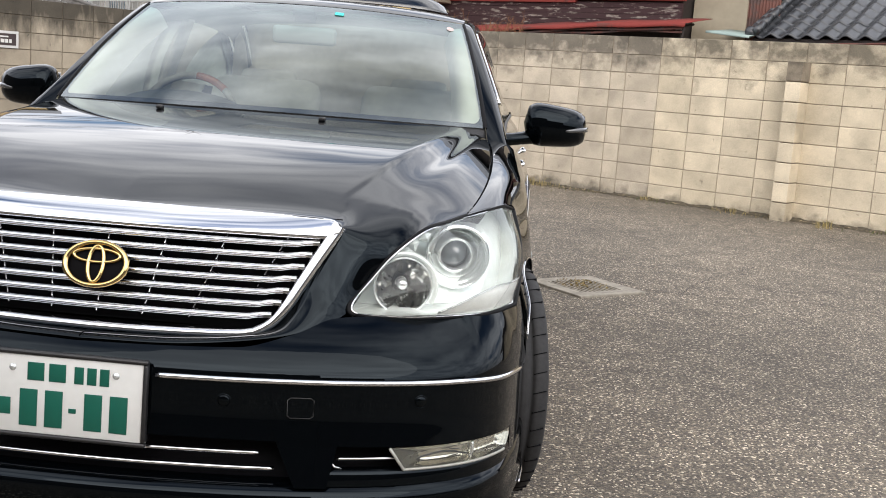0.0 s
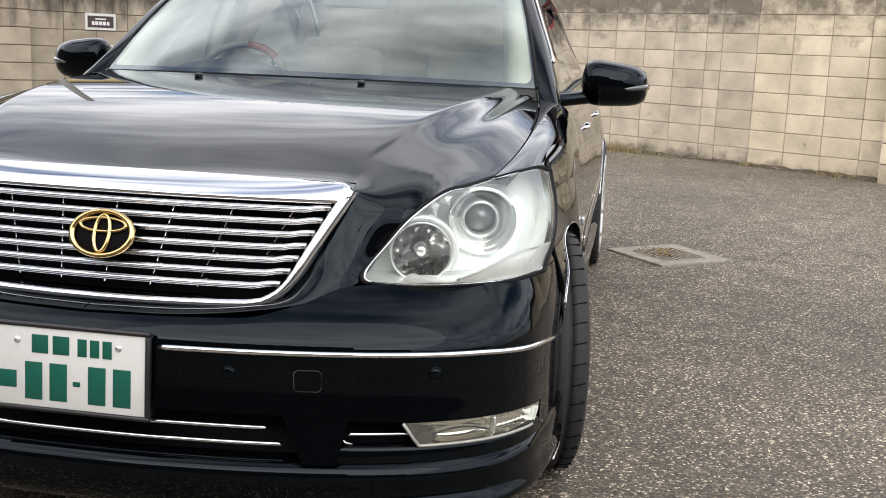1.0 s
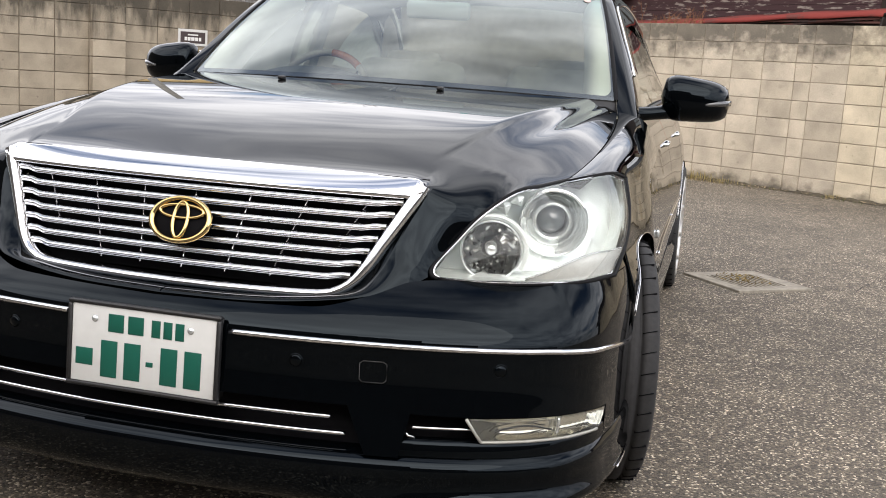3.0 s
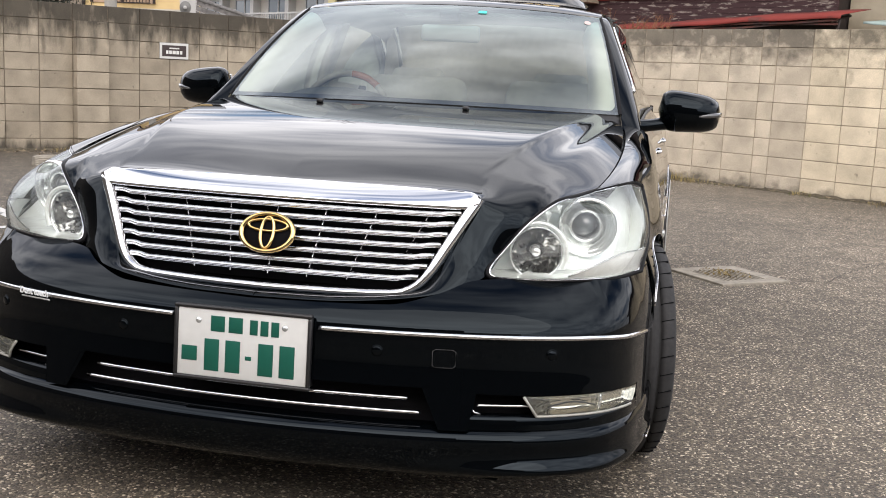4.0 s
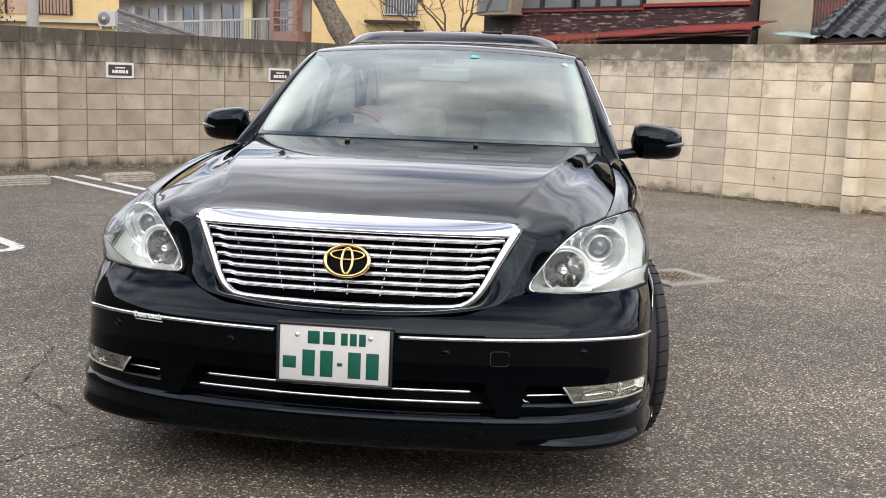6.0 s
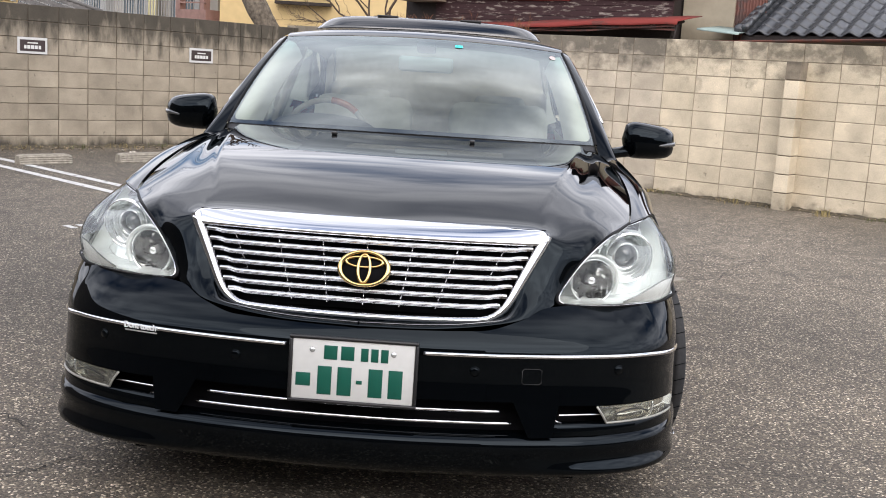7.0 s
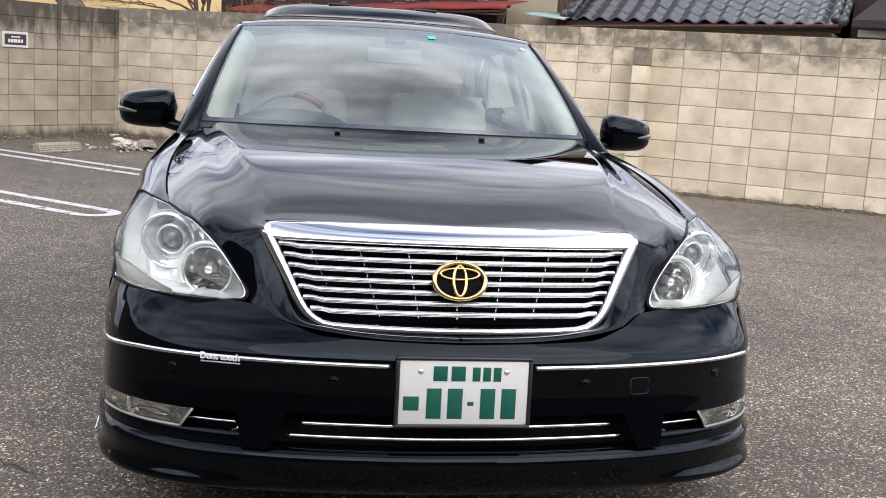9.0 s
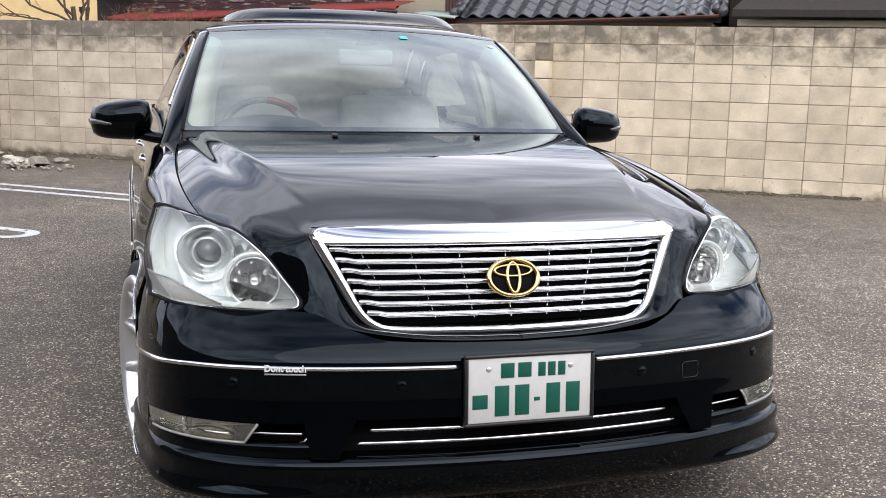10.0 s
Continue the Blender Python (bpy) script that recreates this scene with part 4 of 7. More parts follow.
def beige_house():
    h = thing("beige_shed", wall_point(4.4, 6.5, 0), "narrow beige plastered shed with rusty corrugated side", "shed")
    part("wall", wall_box(bmesh.new(), 3.84, 4.72, 4.92, 8.0, 0, 4.8), M_PLASTER_B, h, smooth=False)
    rows = []
    for i in range(61):
        s = 4.72 + 0.50 * i / 60
        o = 4.95 + 0.012 * math.sin(i * 1.05)
        rows.append([wall_point(s, o, 0), wall_point(s, o, 4.6)])
    part("corrugated_sheet", sheet(rows, thick=0.003), M_RUST, h, "rust-brown corrugated iron")
    rows = []
    for i in range(9):
        s = 4.50 + 0.68 * i / 8
        rows.append([wall_point(s, 4.9, 2.22 - 0.05 * i / 8), wall_point(s, 4.05, 2.135 - 0.06 * i / 8), wall_point(s, 4.04, 2.105 - 0.06 * i / 8)])
    part("tin_canopy", sheet(rows, thick=0.004), M_TEAL, h, "pale green tin canopy")
    part("roof", gable(bmesh.new(), [wall_point(3.84, 4.92, 4.8), wall_point(5.44, 4.92, 4.8), wall_point(5.44, 8, 4.8), wall_point(3.84, 8, 4.8)], 0.6, 0.2), M_RUST, h, smooth=False)


def tiled_house():
    """Low house with a slope of glazed pantiles, each tile a piece."""
    h = thing("tiled_house", wall_point(7.2, 6.0, 0), "low house with a slope of wavy glazed grey tiles", "house")
    part("wall", wall_box(bmesh.new(), 5.3, 9.0, 4.75, 9.6, 0, 2.05), M_PLASTER_B, h, smooth=False)
    pitch = radians(27)
    eave = 2.08
    def at(s, t, lift=0.0):
        return wall_point(s, 4.28 + t * math.cos(pitch) - lift * math.sin(pitch), eave + t * math.sin(pitch) + lift * math.cos(pitch) + 0.012 * (s - 5.1))
    bm = bmesh.new()
    a, b, c, d = at(5.12, 0.02, -0.03), at(9.16, 0.02, -0.03), at(9.16, 2.9, -0.03), at(5.12, 2.9, -0.03)
    v = [bm.verts.new(q) for q in (a, b, c, d)]
    bm.faces.new(v)
    w = [bm.verts.new(q - Vector((0, 0, 0.08))) for q in (a, b, c, d)]
    bm.faces.new(w[::-1])
    for i in range(4):
        bm.faces.new((v[i], w[i], w[(i + 1) % 4], v[(i + 1) % 4]))
    roof = part("roof", bm, M_DARKWOOD, h, smooth=False)
    back = gable(bmesh.new(), [at(5.12, 2.9, -0.03) - Vector((0, 0, 0.0)), at(9.16, 2.9, -0.03), at(9.16, 2.9, -0.03) + Vector((0.569, 0.822, 0)) * 2.6 - Vector((0, 0, 1.3)), at(5.12, 2.9, -0.03) + Vector((0.569, 0.822, 0)) * 2.6 - Vector((0, 0, 1.3))], 0.0, 0.0)
    part("back_slope", back, M_TILE, h, smooth=False)
    # one tile, shared
    bm = bmesh.new()
    W, L = 0.268, 0.275
    rows = []
    for j, (t, dz) in enumerate(((-0.012, -0.022), (-0.012, 0.0), (0.03, 0.004), (L, -0.010))):
        row = []
        for i in range(13):
            u = i / 12
            z = 0.030 * math.cos(u * 6.283) * (1 if u < 0.5 else 1.15) + 0.012
            row.append(((u - 0.5) * W * 1.04, t, z + dz))
        rows.append(row)
    sheet(rows, bm)
    bmesh.ops.recalc_face_normals(bm, faces=bm.faces)
    me = bpy.data.meshes.new("roof_tile")
    bm.to_mesh(me)
    bm.free()
    me.polygons.foreach_set("use_smooth", [True] * len(me.polygons))
    me.materials.append(M_TILE)
    rnd = random.Random(3)
    for k in range(15):
        for r in range(12):
            q = at(5.26 + k * 0.267, r * 0.235, 0.02 + rnd.uniform(-0.003, 0.003))
            up = Vector((0.569 * math.cos(pitch), 0.822 * math.cos(pitch), math.sin(pitch)))
            x = DIR1.copy()
            n = x.cross(up).normalized()
            m = Matrix(((x.x, up.x, n.x, q.x), (x.y, up.y, n.y, q.y), (x.z, up.z, n.z, q.z), (0, 0, 0, 1)))
            ob = new("roof_tile", me)
            ob.parent = roof
            ob.matrix_world = m @ pose(0, 0, 0, rnd.uniform(-0.8, 0.8), 0, rnd.uniform(-0.8, 0.8))
    # verge: rows of half-round cap tiles on both ends
    for s in (5.10, 9.18):
        for r in range(11):
            bm = tube(bmesh.new(), [at(s, r * 0.26 - 0.03, 0.055), at(s, r * 0.26 + 0.24, 0.062)], [0.068, 0.058], 10)
            part("cap_tile", bm, M_TILE, roof)
            bm = tube(bmesh.new(), [at(s + (0.10 if s < 6 else -0.10), r * 0.26 - 0.03, 0.10), at(s + (0.10 if s < 6 else -0.10), r * 0.26 + 0.24, 0.107)], [0.060, 0.052], 10)
            part("cap_tile", bm, M_TILE, roof)
        bm = spin(bmesh.new(), [(0.0, -0.02), (0.05, -0.02), (0.082, 0.0), (0.082, 0.03)], (0, 0, 0), "y", 20)
        bmesh.ops.transform(bm, matrix=frame_at(DIR1, OUT1, s, eave + 0.07 + 0.012 * (s - 5.1), -4.24), verts=bm.verts)
        part("end_tile", bm, M_TILE, roof)
    rows = []
    for i in range(25):
        s = 4.62 + (9.14 - 4.62) * i / 24
        z = 1.955 + 0.185 * (s - 4.62) / 4.5
        rows.append([wall_point(s, 4.20 + 0.045 * math.cos(a), z + 0.045 * math.sin(a)) for a in [math.pi * (1 + k / 8) for k in range(9)]])
    part("gutter", sheet(rows, thick=0.004), M_RUST, h, "rust-red half-round gutter")


def dark_eave_house():
    h = thing("dark_eaved_house", wall_point(11.5, 6.5, 0), "house with a deep dark eave over a pale beam", "house")
    part("wall", wall_box(bmesh.new(), 9.22, 16.0, 5.2, 10.0, 0, 3.6), M_DARKWOOD, h, smooth=False)
    bm = bmesh.new()
    v = [bm.verts.new(wall_point(*q)) for q in ((9.33, 3.9, 2.20), (16.5, 3.9, 2.20), (16.5, 7.6, 4.1), (10.9, 7.6, 4.1))]
    bm.faces.new(v)
    w = [bm.verts.new(wall_point(*q)) for q in ((9.33, 3.9, 2.10), (16.5, 3.9, 2.10), (16.5, 7.6, 4.0), (10.9, 7.6, 4.0))]
    bm.faces.new(w[::-1])
    for i in range(4):
        bm.faces.new((v[i], w[i], w[(i + 1) % 4], v[(i + 1) % 4]))
    part("eave", bm, M_DARKWOOD, h, "dark overhanging eave", smooth=False)
    part("pale_beam", wall_box(bmesh.new(), 9.40, 16.0, 4.15, 4.30, 1.98, 2.075, bevel=0.01), plain("pale_beam_paint", (0.40, 0.36, 0.27), rough=0.8, grain=0.1, scale=8), h, smooth=False)


def yellow_house():
    """Yellow plastered house beyond the west wall, with a railed window and an air conditioner."""
    h = thing("yellow_house", (-18.6, 33, 0), "yellow plastered house with a railed window", "house")
    bm = bmesh.new()
    foot = [(-18.5, 30.0), (-14.4, 30.0), (-17.3, 36.0), (-21.4, 36.0)]
    lo, hi = [bm.verts.new((x, y, 0)) for x, y in foot], [bm.verts.new((x, y, 6.4)) for x, y in foot]
    bm.faces.new(lo)
    bm.faces.new(hi)
    for i in range(4):
        bm.faces.new((lo[i], lo[(i + 1) % 4], hi[(i + 1) % 4], hi[i]))
    part("wall", bm, M_PLASTER_Y, h, smooth=False)
    part("roof", gable(bmesh.new(), [(*q, 6.4) for q in foot], 1.6), M_TILE, h, smooth=False)
    part("side_panel", box(bmesh.new(), (-20.5, 30.1, 3.0), (3.9, 0.3, 6.0)), plain("weathered_panel", (0.20, 0.165, 0.13), rough=0.8, grain=0.2, scale=3), h, "weathered brown side panel", smooth=False)
    part("downpipe", tube(bmesh.new(), [(-18.48, 29.85, 0), (-18.48, 29.85, 6.3)], 0.06, 8), M_DARKWOOD, h)
    w = part("window", box(bmesh.new(), (-17.12, 29.99, 3.9), (2.30, 0.06, 1.95)), plain("brown_shutter", (0.33, 0.23, 0.16), rough=0.6, grain=0.1, scale=5), h, "brown shuttered window", smooth=False)
    bm = bmesh.new()
    for k in range(11):
        box(bm, (-17.2 + 0.115 * k, 29.72, 3.17), (0.022, 0.022, 0.50))
    for z in (2.93, 3.42):
        box(bm, (-16.62, 29.72, z), (1.22, 0.035, 0.035))
    part("balcony_rail", bm, M_DARKWOOD, w, "dark iron window rail", smooth=False)
    part("ledge", box(bmesh.new(), (-16.6, 29.9, 2.72), (4.2, 0.25, 0.08)), M_PLASTER_W, h, smooth=False)
    for x in (-18.24, -17.12, -16.0):
        part("window_frame", box(bmesh.new(), (x, 29.94, 3.9), (0.07, 0.06, 1.95)), M_DARKWOOD, w, smooth=False)
    ac = thing("air_conditioner", (-14.58, 29.5, 2.5), "white outdoor air-conditioning unit on a bracket", "air conditioner")
    part("case", box(bmesh.new(), (-14.58, 29.6, 2.82), (0.56, 0.28, 0.50), bevel=0.02), M_RAILING, ac, smooth=False)
    bm = spin(bmesh.new(), [(0.0, -0.01), (0.05, -0.012), (0.055, 0.0), (0.19, 0.0), (0.20, 0.01)], (-14.66, 29.45, 2.82), "y", 28)
    part("fan_grille", bm, plain("grey_fan", (0.13, 0.13, 0.125), rough=0.6), ac)
    bm = spin(bmesh.new(), [(0.0, -0.02), (0.055, -0.02), (0.06, 0.0)], (-14.66, 29.445, 2.82), "y", 20)
    part("fan_hub", bm, M_RAILING, ac)
    for x in (-14.78, -14.38):
        part("foot", box(bmesh.new(), (x, 29.6, 2.535), (0.05, 0.26, 0.07)), M_RAILING, ac, smooth=False)
    bm = box(bmesh.new(), (-14.62, 29.8, 1.26), (0.5, 0.35, 2.48))
    tagged(part("yellow_annexe", bm, M_PLASTER_Y, smooth=False), "low yellow plastered annexe", "building")
    # small tiled roof in front of the apartments
    t = thing("low_tiled_shed", (-12.0, 27.5, 0), "low shed with a sloping grey tiled roof", "shed")
    part("wall", box(bmesh.new(), (-11.9, 27.6, 1.0), (3.4, 2.6, 2.0)), M_PLASTER_B, t, smooth=False)
    a, b = Vector((-12.60, 26.0, 2.855)), Vector((-10.3, 26.0, 2.208))
    for k in range(8):
        rows = []
        for i in range(43):
            q = a.lerp(b, i / 42) + Vector((0.13, -0.30, -0.17)) * k
            up = 0.016 * (i % 3 == 0)
            rows.append([q + Vector((0, 0, up)), q + Vector((0.065, -0.15, -0.070 + up)), q + Vector((0.13, -0.30, -0.150 + up))])
        part("roof_course", sheet(rows), M_OLDTILE, t, smooth=False)
    part("verge_cap", tube(bmesh.new(), [a + Vector((0, 0, 0.03)), b + Vector((0, 0, 0.03))], 0.055, 8), plain("grey_ridge_tile", (0.11, 0.105, 0.10), rough=0.6, grain=0.2, scale=9), t)


def apartment():
    """Two-storey white apartment block with an outer gallery, far behind."""
    A, d = Vector((-26.3, 55.0, 0)), Vector((0.788, -0.616, 0)).normalized()
    turn = math.degrees(math.atan2(d.y, d.x))
    n = Vector((-d.y, d.x, 0))
    if n.y < 0:
        n = -n
    def at(u, o, z):
        p = A + d * u + n * o
        return Vector((p.x, p.y, z))
    def abox(bm, u0, u1, o0, o1, z0, z1):
        c = at((u0 + u1) / 2, (o0 + o1) / 2, (z0 + z1) / 2)
        return box(bm, c, (u1 - u0, o1 - o0, z1 - z0), turn=turn)
    h = thing("apartment_building", at(9, 4, 0), "white two-storey apartment block with railed gallery", "apartment building")
    part("wall", abox(bmesh.new(), -3, 18.5, 0, 8, 0, 5.0), M_PLASTER_W, h, smooth=False)
    part("roof", abox(bmesh.new(), -3.6, 19, -1.3, 8.4, 5.0, 6.2), plain("pale_roof_fascia", (0.47, 0.46, 0.44), rough=0.8, grain=0.05, scale=1), h, smooth=False)
    part("gallery", abox(bmesh.new(), -2.5, 18.5, -1.2, 0.0, 2.40, 2.58), M_PLASTER_W, h, smooth=False)
    for u in (1.9, 5.3, 8.8, 12.4, 16.2):
        w = part("window", abox(bmesh.new(), u - 0.98, u + 0.98, -0.05, 0.02, 2.58, 4.50), M_DARKPANE, h, "dark sliding window", smooth=False)
        bm = bmesh.new()
        for a in (-1.05, -0.04, 0.98):
            abox(bm, u + a, u + a + 0.07, -0.09, 0.0, 2.58, 4.56)
        abox(bm, u - 1.05, u + 1.05, -0.09, 0.0, 4.49, 4.57)
        part("window_frame", bm, M_RAILING, w, smooth=False)
        part("door_panel", abox(bmesh.new(), u + 1.25, u + 1.60, -0.45, 0.0, 2.58, 4.6), M_RAILING, h, smooth=False)
    part("yellow_panel", abox(bmesh.new(), 14.05, 14.65, -0.5, -0.42, 2.58, 4.7), plain("pale_yellow_panel", (0.62, 0.56, 0.30), rough=0.7), h, smooth=False)
    for k in range(98):
        u = -2.0 + 0.21 * k
        part("railing_bar", abox(bmesh.new(), u, u + 0.032, -1.2, -1.165, 2.58, 3.66), M_RAILING, h, smooth=False)
    part("hand_rail", abox(bmesh.new(), -2.2, 18.5, -1.22, -1.14, 3.64, 3.72), M_RAILING, h, smooth=False)
    # pink outside stair
    st = thing("outside_stair", at(19.6, -1.5, 0), "pink painted steel outside staircase", "staircase")
    for u in (18.55, 20.2):
        part("post", abox(bmesh.new(), u, u + 0.28, -2.2, -1.9, 0, 6.2), M_PINK, st, smooth=False)
    part("landing", abox(bmesh.new(), 18.6, 20.6, -2.2, -1.0, 2.65, 3.05), M_PINK, st, smooth=False)
    for k in range(3):
        part("landing_rail", abox(bmesh.new(), 18.6, 20.6, -2.2, -2.14, 3.3 + 0.3 * k, 3.36 + 0.3 * k), M_PINK, st, smooth=False)
    for k in range(10):
        part("tread", abox(bmesh.new(), 20.6 + 0.22 * k, 20.85 + 0.22 * k, -2.1, -1.1, 2.6 - 0.24 * k, 2.66 - 0.24 * k), M_PINK, st, smooth=False)


def middle_house():
    h = thing("yellow_block", (-6.5, 43, 0), "plain yellow plastered building with a barred window", "building")
    part("wall", box(bmesh.new(), (-4.7, 43.0, 3.6), (12.0, 6.0, 7.2)), M_PLASTER_Y, h, smooth=False)
    part("roof", gable(bmesh.new(), [(-10.7, 40, 7.2), (1.3, 40, 7.2), (1.3, 46, 7.2), (-10.7, 46, 7.2)], 1.5), M_TILE, h, smooth=False)
    w = part("window", box(bmesh.new(), (-7.0, 39.98, 4.6), (1.35, 0.06, 1.7)), M_DARKPANE, h, "dark window behind bars", smooth=False)
    bm = bmesh.new()
    for k in range(12):
        box(bm, (-7.62 + 0.113 * k, 39.80, 4.25), (0.03, 0.03, 1.0))
    for z in (3.78, 4.72):
        box(bm, (-7.0, 39.80, z), (1.42, 0.05, 0.05))
    part("window_bars", bm, plain("grey_bars", (0.30, 0.29, 0.28), rough=0.6), w, smooth=False)
    part("ledge", box(bmesh.new(), (-7.3, 39.7, 3.47), (2.2, 0.5, 0.12)), M_DARKWOOD, h, smooth=False)


def limb(bm, a, b, r0, r1, rnd, bend=0.08, n=6):
    a, b = Vector(a), Vector(b)
    L = (b - a).length
    pts = [a.lerp(b, i / n) + Vector((rnd.uniform(-1, 1), rnd.uniform(-1, 1), rnd.uniform(-1, 1))) * bend * L * math.sin(math.pi * i / n) * 0.5 for i in range(n + 1)]
    tube(bm, pts, [r0 + (r1 - r0) * i / n for i in range(n + 1)], 6, caps=False)
    return pts


def grow(bm, a, way, length, r, depth, rnd):
    b = a + way * length
    pts = limb(bm, a, b, r, r * 0.6, rnd, 0.12, 5)
    if depth == 0:
        return
    for k in range(rnd.choice((2, 3, 3))):
        q = pts[rnd.choice((3, 4, 5))]
        w = (way + Vector((rnd.uniform(-1, 1), rnd.uniform(-1, 1), rnd.uniform(-0.35, 0.75))) * 0.85).normalized()
        grow(bm, q, w, length * rnd.uniform(0.55, 0.8), r * 0.55, depth - 1, rnd)


def bare_tree():
    rnd = random.Random(11)
    base = Vector((-1.62, 15.6, 0))
    t = thing("bare_tree", base, "leafless small tree with thin grey-brown twigs", "tree")
    bm = bmesh.new()
    for dx in (-0.10, 0.02, 0.12):
        limb(bm, base + Vector((dx * 0.4, 0, 0)), base + Vector((dx, rnd.uniform(-.1, .1), 2.1)), 0.050, 0.036, rnd, 0.04)
    part("trunk", bm, M_TWIG, t)
    bm = bmesh.new()
    for dx, way in ((-0.10, (-0.25, 0.0, 1)), (0.02, (0.05, 0.1, 1)), (0.12, (0.2, -0.1, 1)), (-0.10, (-1, -0.1, 0.55)), (-0.08, (-0.9, 0.2, 0.15)), (0.0, (0.7, 0.3, 0.8)), (-0.1, (-0.7, -0.2, 0.9))):
        grow(bm, base + Vector((dx, 0, rnd.uniform(1.7, 2.15))), Vector(way).normalized(), rnd.uniform(0.8, 1.15), 0.022, 5, rnd)
    part("branch_crown", bm, M_TWIG, t)


def leaning_tree():
    rnd = random.Random(4)
    t = thing("leaning_tree", (-3.1, 17.2, 0), "thick leaning tree trunk with mottled bark", "tree")
    bm = bmesh.new()
    pts = spline([(-2.95, 17.3, 0.0), (-3.45, 17.15, 1.1), (-4.0, 17.0, 2.05), (-4.32, 17.0, 2.6), (-4.62, 17.0, 3.2), (-5.0, 17.1, 4.2)], 24)
    tube(bm, pts, [0.24 - 0.0035 * i + 0.012 * math.sin(i * 1.7) for i in range(24)], 14)
    part("trunk", bm, M_BARK, t)
    bm = bmesh.new()
    for k in range(5):
        grow(bm, Vector(pts[23 - k * 2]), Vector((rnd.uniform(-0.8, 0.5), rnd.uniform(-0.4, 0.4), 1)).normalized(), 1.1, 0.07, 3, rnd)
    part("branch_crown", bm, M_TWIG, t)


def bush():
    rnd = random.Random(8)
    t = thing("evergreen_bush", (-15.9, 23.0, 0), "dull green evergreen bush above the wall", "bush")
    bm = bmesh.new()
    limb(bm, (-15.9, 23, 0), (-15.9, 23, 2.2), 0.10, 0.05, rnd)
    for k in range(9):
        a = k * 0.7
        limb(bm, (-15.9, 23, 1.2 + 0.1 * k), (-15.9 + math.cos(a) * 0.9, 23 + math.sin(a) * 0.7, 2.3 + 0.15 * k), 0.035, 0.012, rnd)
    part("trunk", bm, M_TWIG, t)
    bm = bmesh.new()
    for k in range(12000):
        c = Vector((rnd.gauss(0, 0.55), rnd.gauss(0, 0.5), rnd.gauss(0, 0.75)))
        if c.length > 1.7:
            continue
        p = Vector((-15.8, 23, 2.75)) + c
        s = rnd.uniform(0.03, 0.07)
        m = pose(*p, rnd.uniform(0, 360), rnd.uniform(0, 360), rnd.uniform(0, 360))
        v = [bm.verts.new(m @ Vector(q)) for q in ((-s, 0, 0), (0, -s * 0.4, 0.1 * s), (s, 0, 0), (0, s * 0.4, 0.1 * s))]
        bm.faces.new(v)
    part("crown", bm, M_LEAF, t, smooth=False, flip=False)


def dead_vine():
    """Dry brown creeper along the top of the wall under the red eave."""
    rnd = random.Random(21)
    bm = bmesh.new()
    for k in range(70):
        s = rnd.uniform(1.6, 3.9)
        a = wall_point(s, rnd.uniform(0.12, 0.5), 1.70)
        grow(bm, a, Vector((rnd.uniform(-0.8, 0.8), rnd.uniform(-0.3, 0.3), rnd.uniform(0.3, 1.0))).normalized(), rnd.uniform(0.08, 0.2), 0.006, 2, rnd)
    v = part("dead_creeper", bm, plain("rust_brown_creeper", (0.17, 0.075, 0.035), rough=0.9, grain=0.4, scale=20))
    tagged(v, "dry rust-brown creeper on top of the block wall", "creeper", kind="stuff")


def utility_pole(p, r, height, label):
    t = thing("utility_pole", (p[0], p[1], 0), label, "utility pole")
    bm = spin(bmesh.new(), [(r, 0.0), (r * 0.98, 2.0), (r * 0.7, height), (0.0, height)], (p[0], p[1], 0), "z", 24)
    part("pole", bm, M_POLE, t)
    for z in (3.4, 3.55):
        part("band", spin(bmesh.new(), [(r * 0.99, z), (r * 1.01, z), (r * 1.01, z + 0.035), (r * 0.98, z + 0.035)], (p[0], p[1], 0), "z", 24), M_TRIM, t)
    return t


timber_house()
beige_house()
tiled_house()
dark_eave_house()
yellow_house()
apartment()
middle_house()
bare_tree()
leaning_tree()
bush()
dead_vine()
west_pole = utility_pole((-12.7, 21.5), 0.150, 9.0, "tall grey concrete utility pole")

for k, (z0, z1, end) in enumerate(((5.3, 5.9, (-6.2, 40.0)), (4.9, 5.2, (-9.0, 39.0)), (4.75, 4.7, (-12.0, 44.0)))):
    bm = tube(bmesh.new(), [(-12.7 + (end[0] + 12.7) * u, 21.5 + (end[1] - 21.5) * u, z0 + (z1 - z0) * u - 1.6 * u * (1 - u)) for u in [i / 20 for i in range(21)]], 0.011, 5)
    part("wire", bm, M_TRIM, west_pole, "thin black service wire")
lane = utility_pole((31.7, 26.5), 0.15, 10.5, "grey concrete utility pole carrying cables along the lane")
for k, (z, o, r) in enumerate(((9.9, 0.0, 0.020), (9.6, 0.5, 0.020), (8.3, 0.2, 0.030), (7.9, 0.2, 0.024), (7.6, 0.3, 0.045))):
    bm = tube(bmesh.new(), [(-12.7 + 44.4 * u + o, 21.5 + 5.0 * u, z - 1.4 * (1 - u) - 4.0 * u * (1 - u)) for u in [i / 40 for i in range(41)]], r, 5)
    part("cable", bm, M_TRIM, lane, "black overhead cable")

street = utility_pole((-11.5, -17.0), 0.16, 9.5, "grey concrete utility pole carrying wires")
for k, (z, y) in enumerate(((8.9, -17.0), (8.6, -17.0), (7.2, -16.8), (7.0, -16.8))):
    bm = tube(bmesh.new(), [(-30 + 2.5 * i, y, z - 0.25 + 0.25 * math.cos(6.283 * (i - 10) / 14)) for i in range(27)], 0.018 if k < 2 else 0.03, 5)
    part("wire", bm, M_TRIM, street, "black overhead wire")


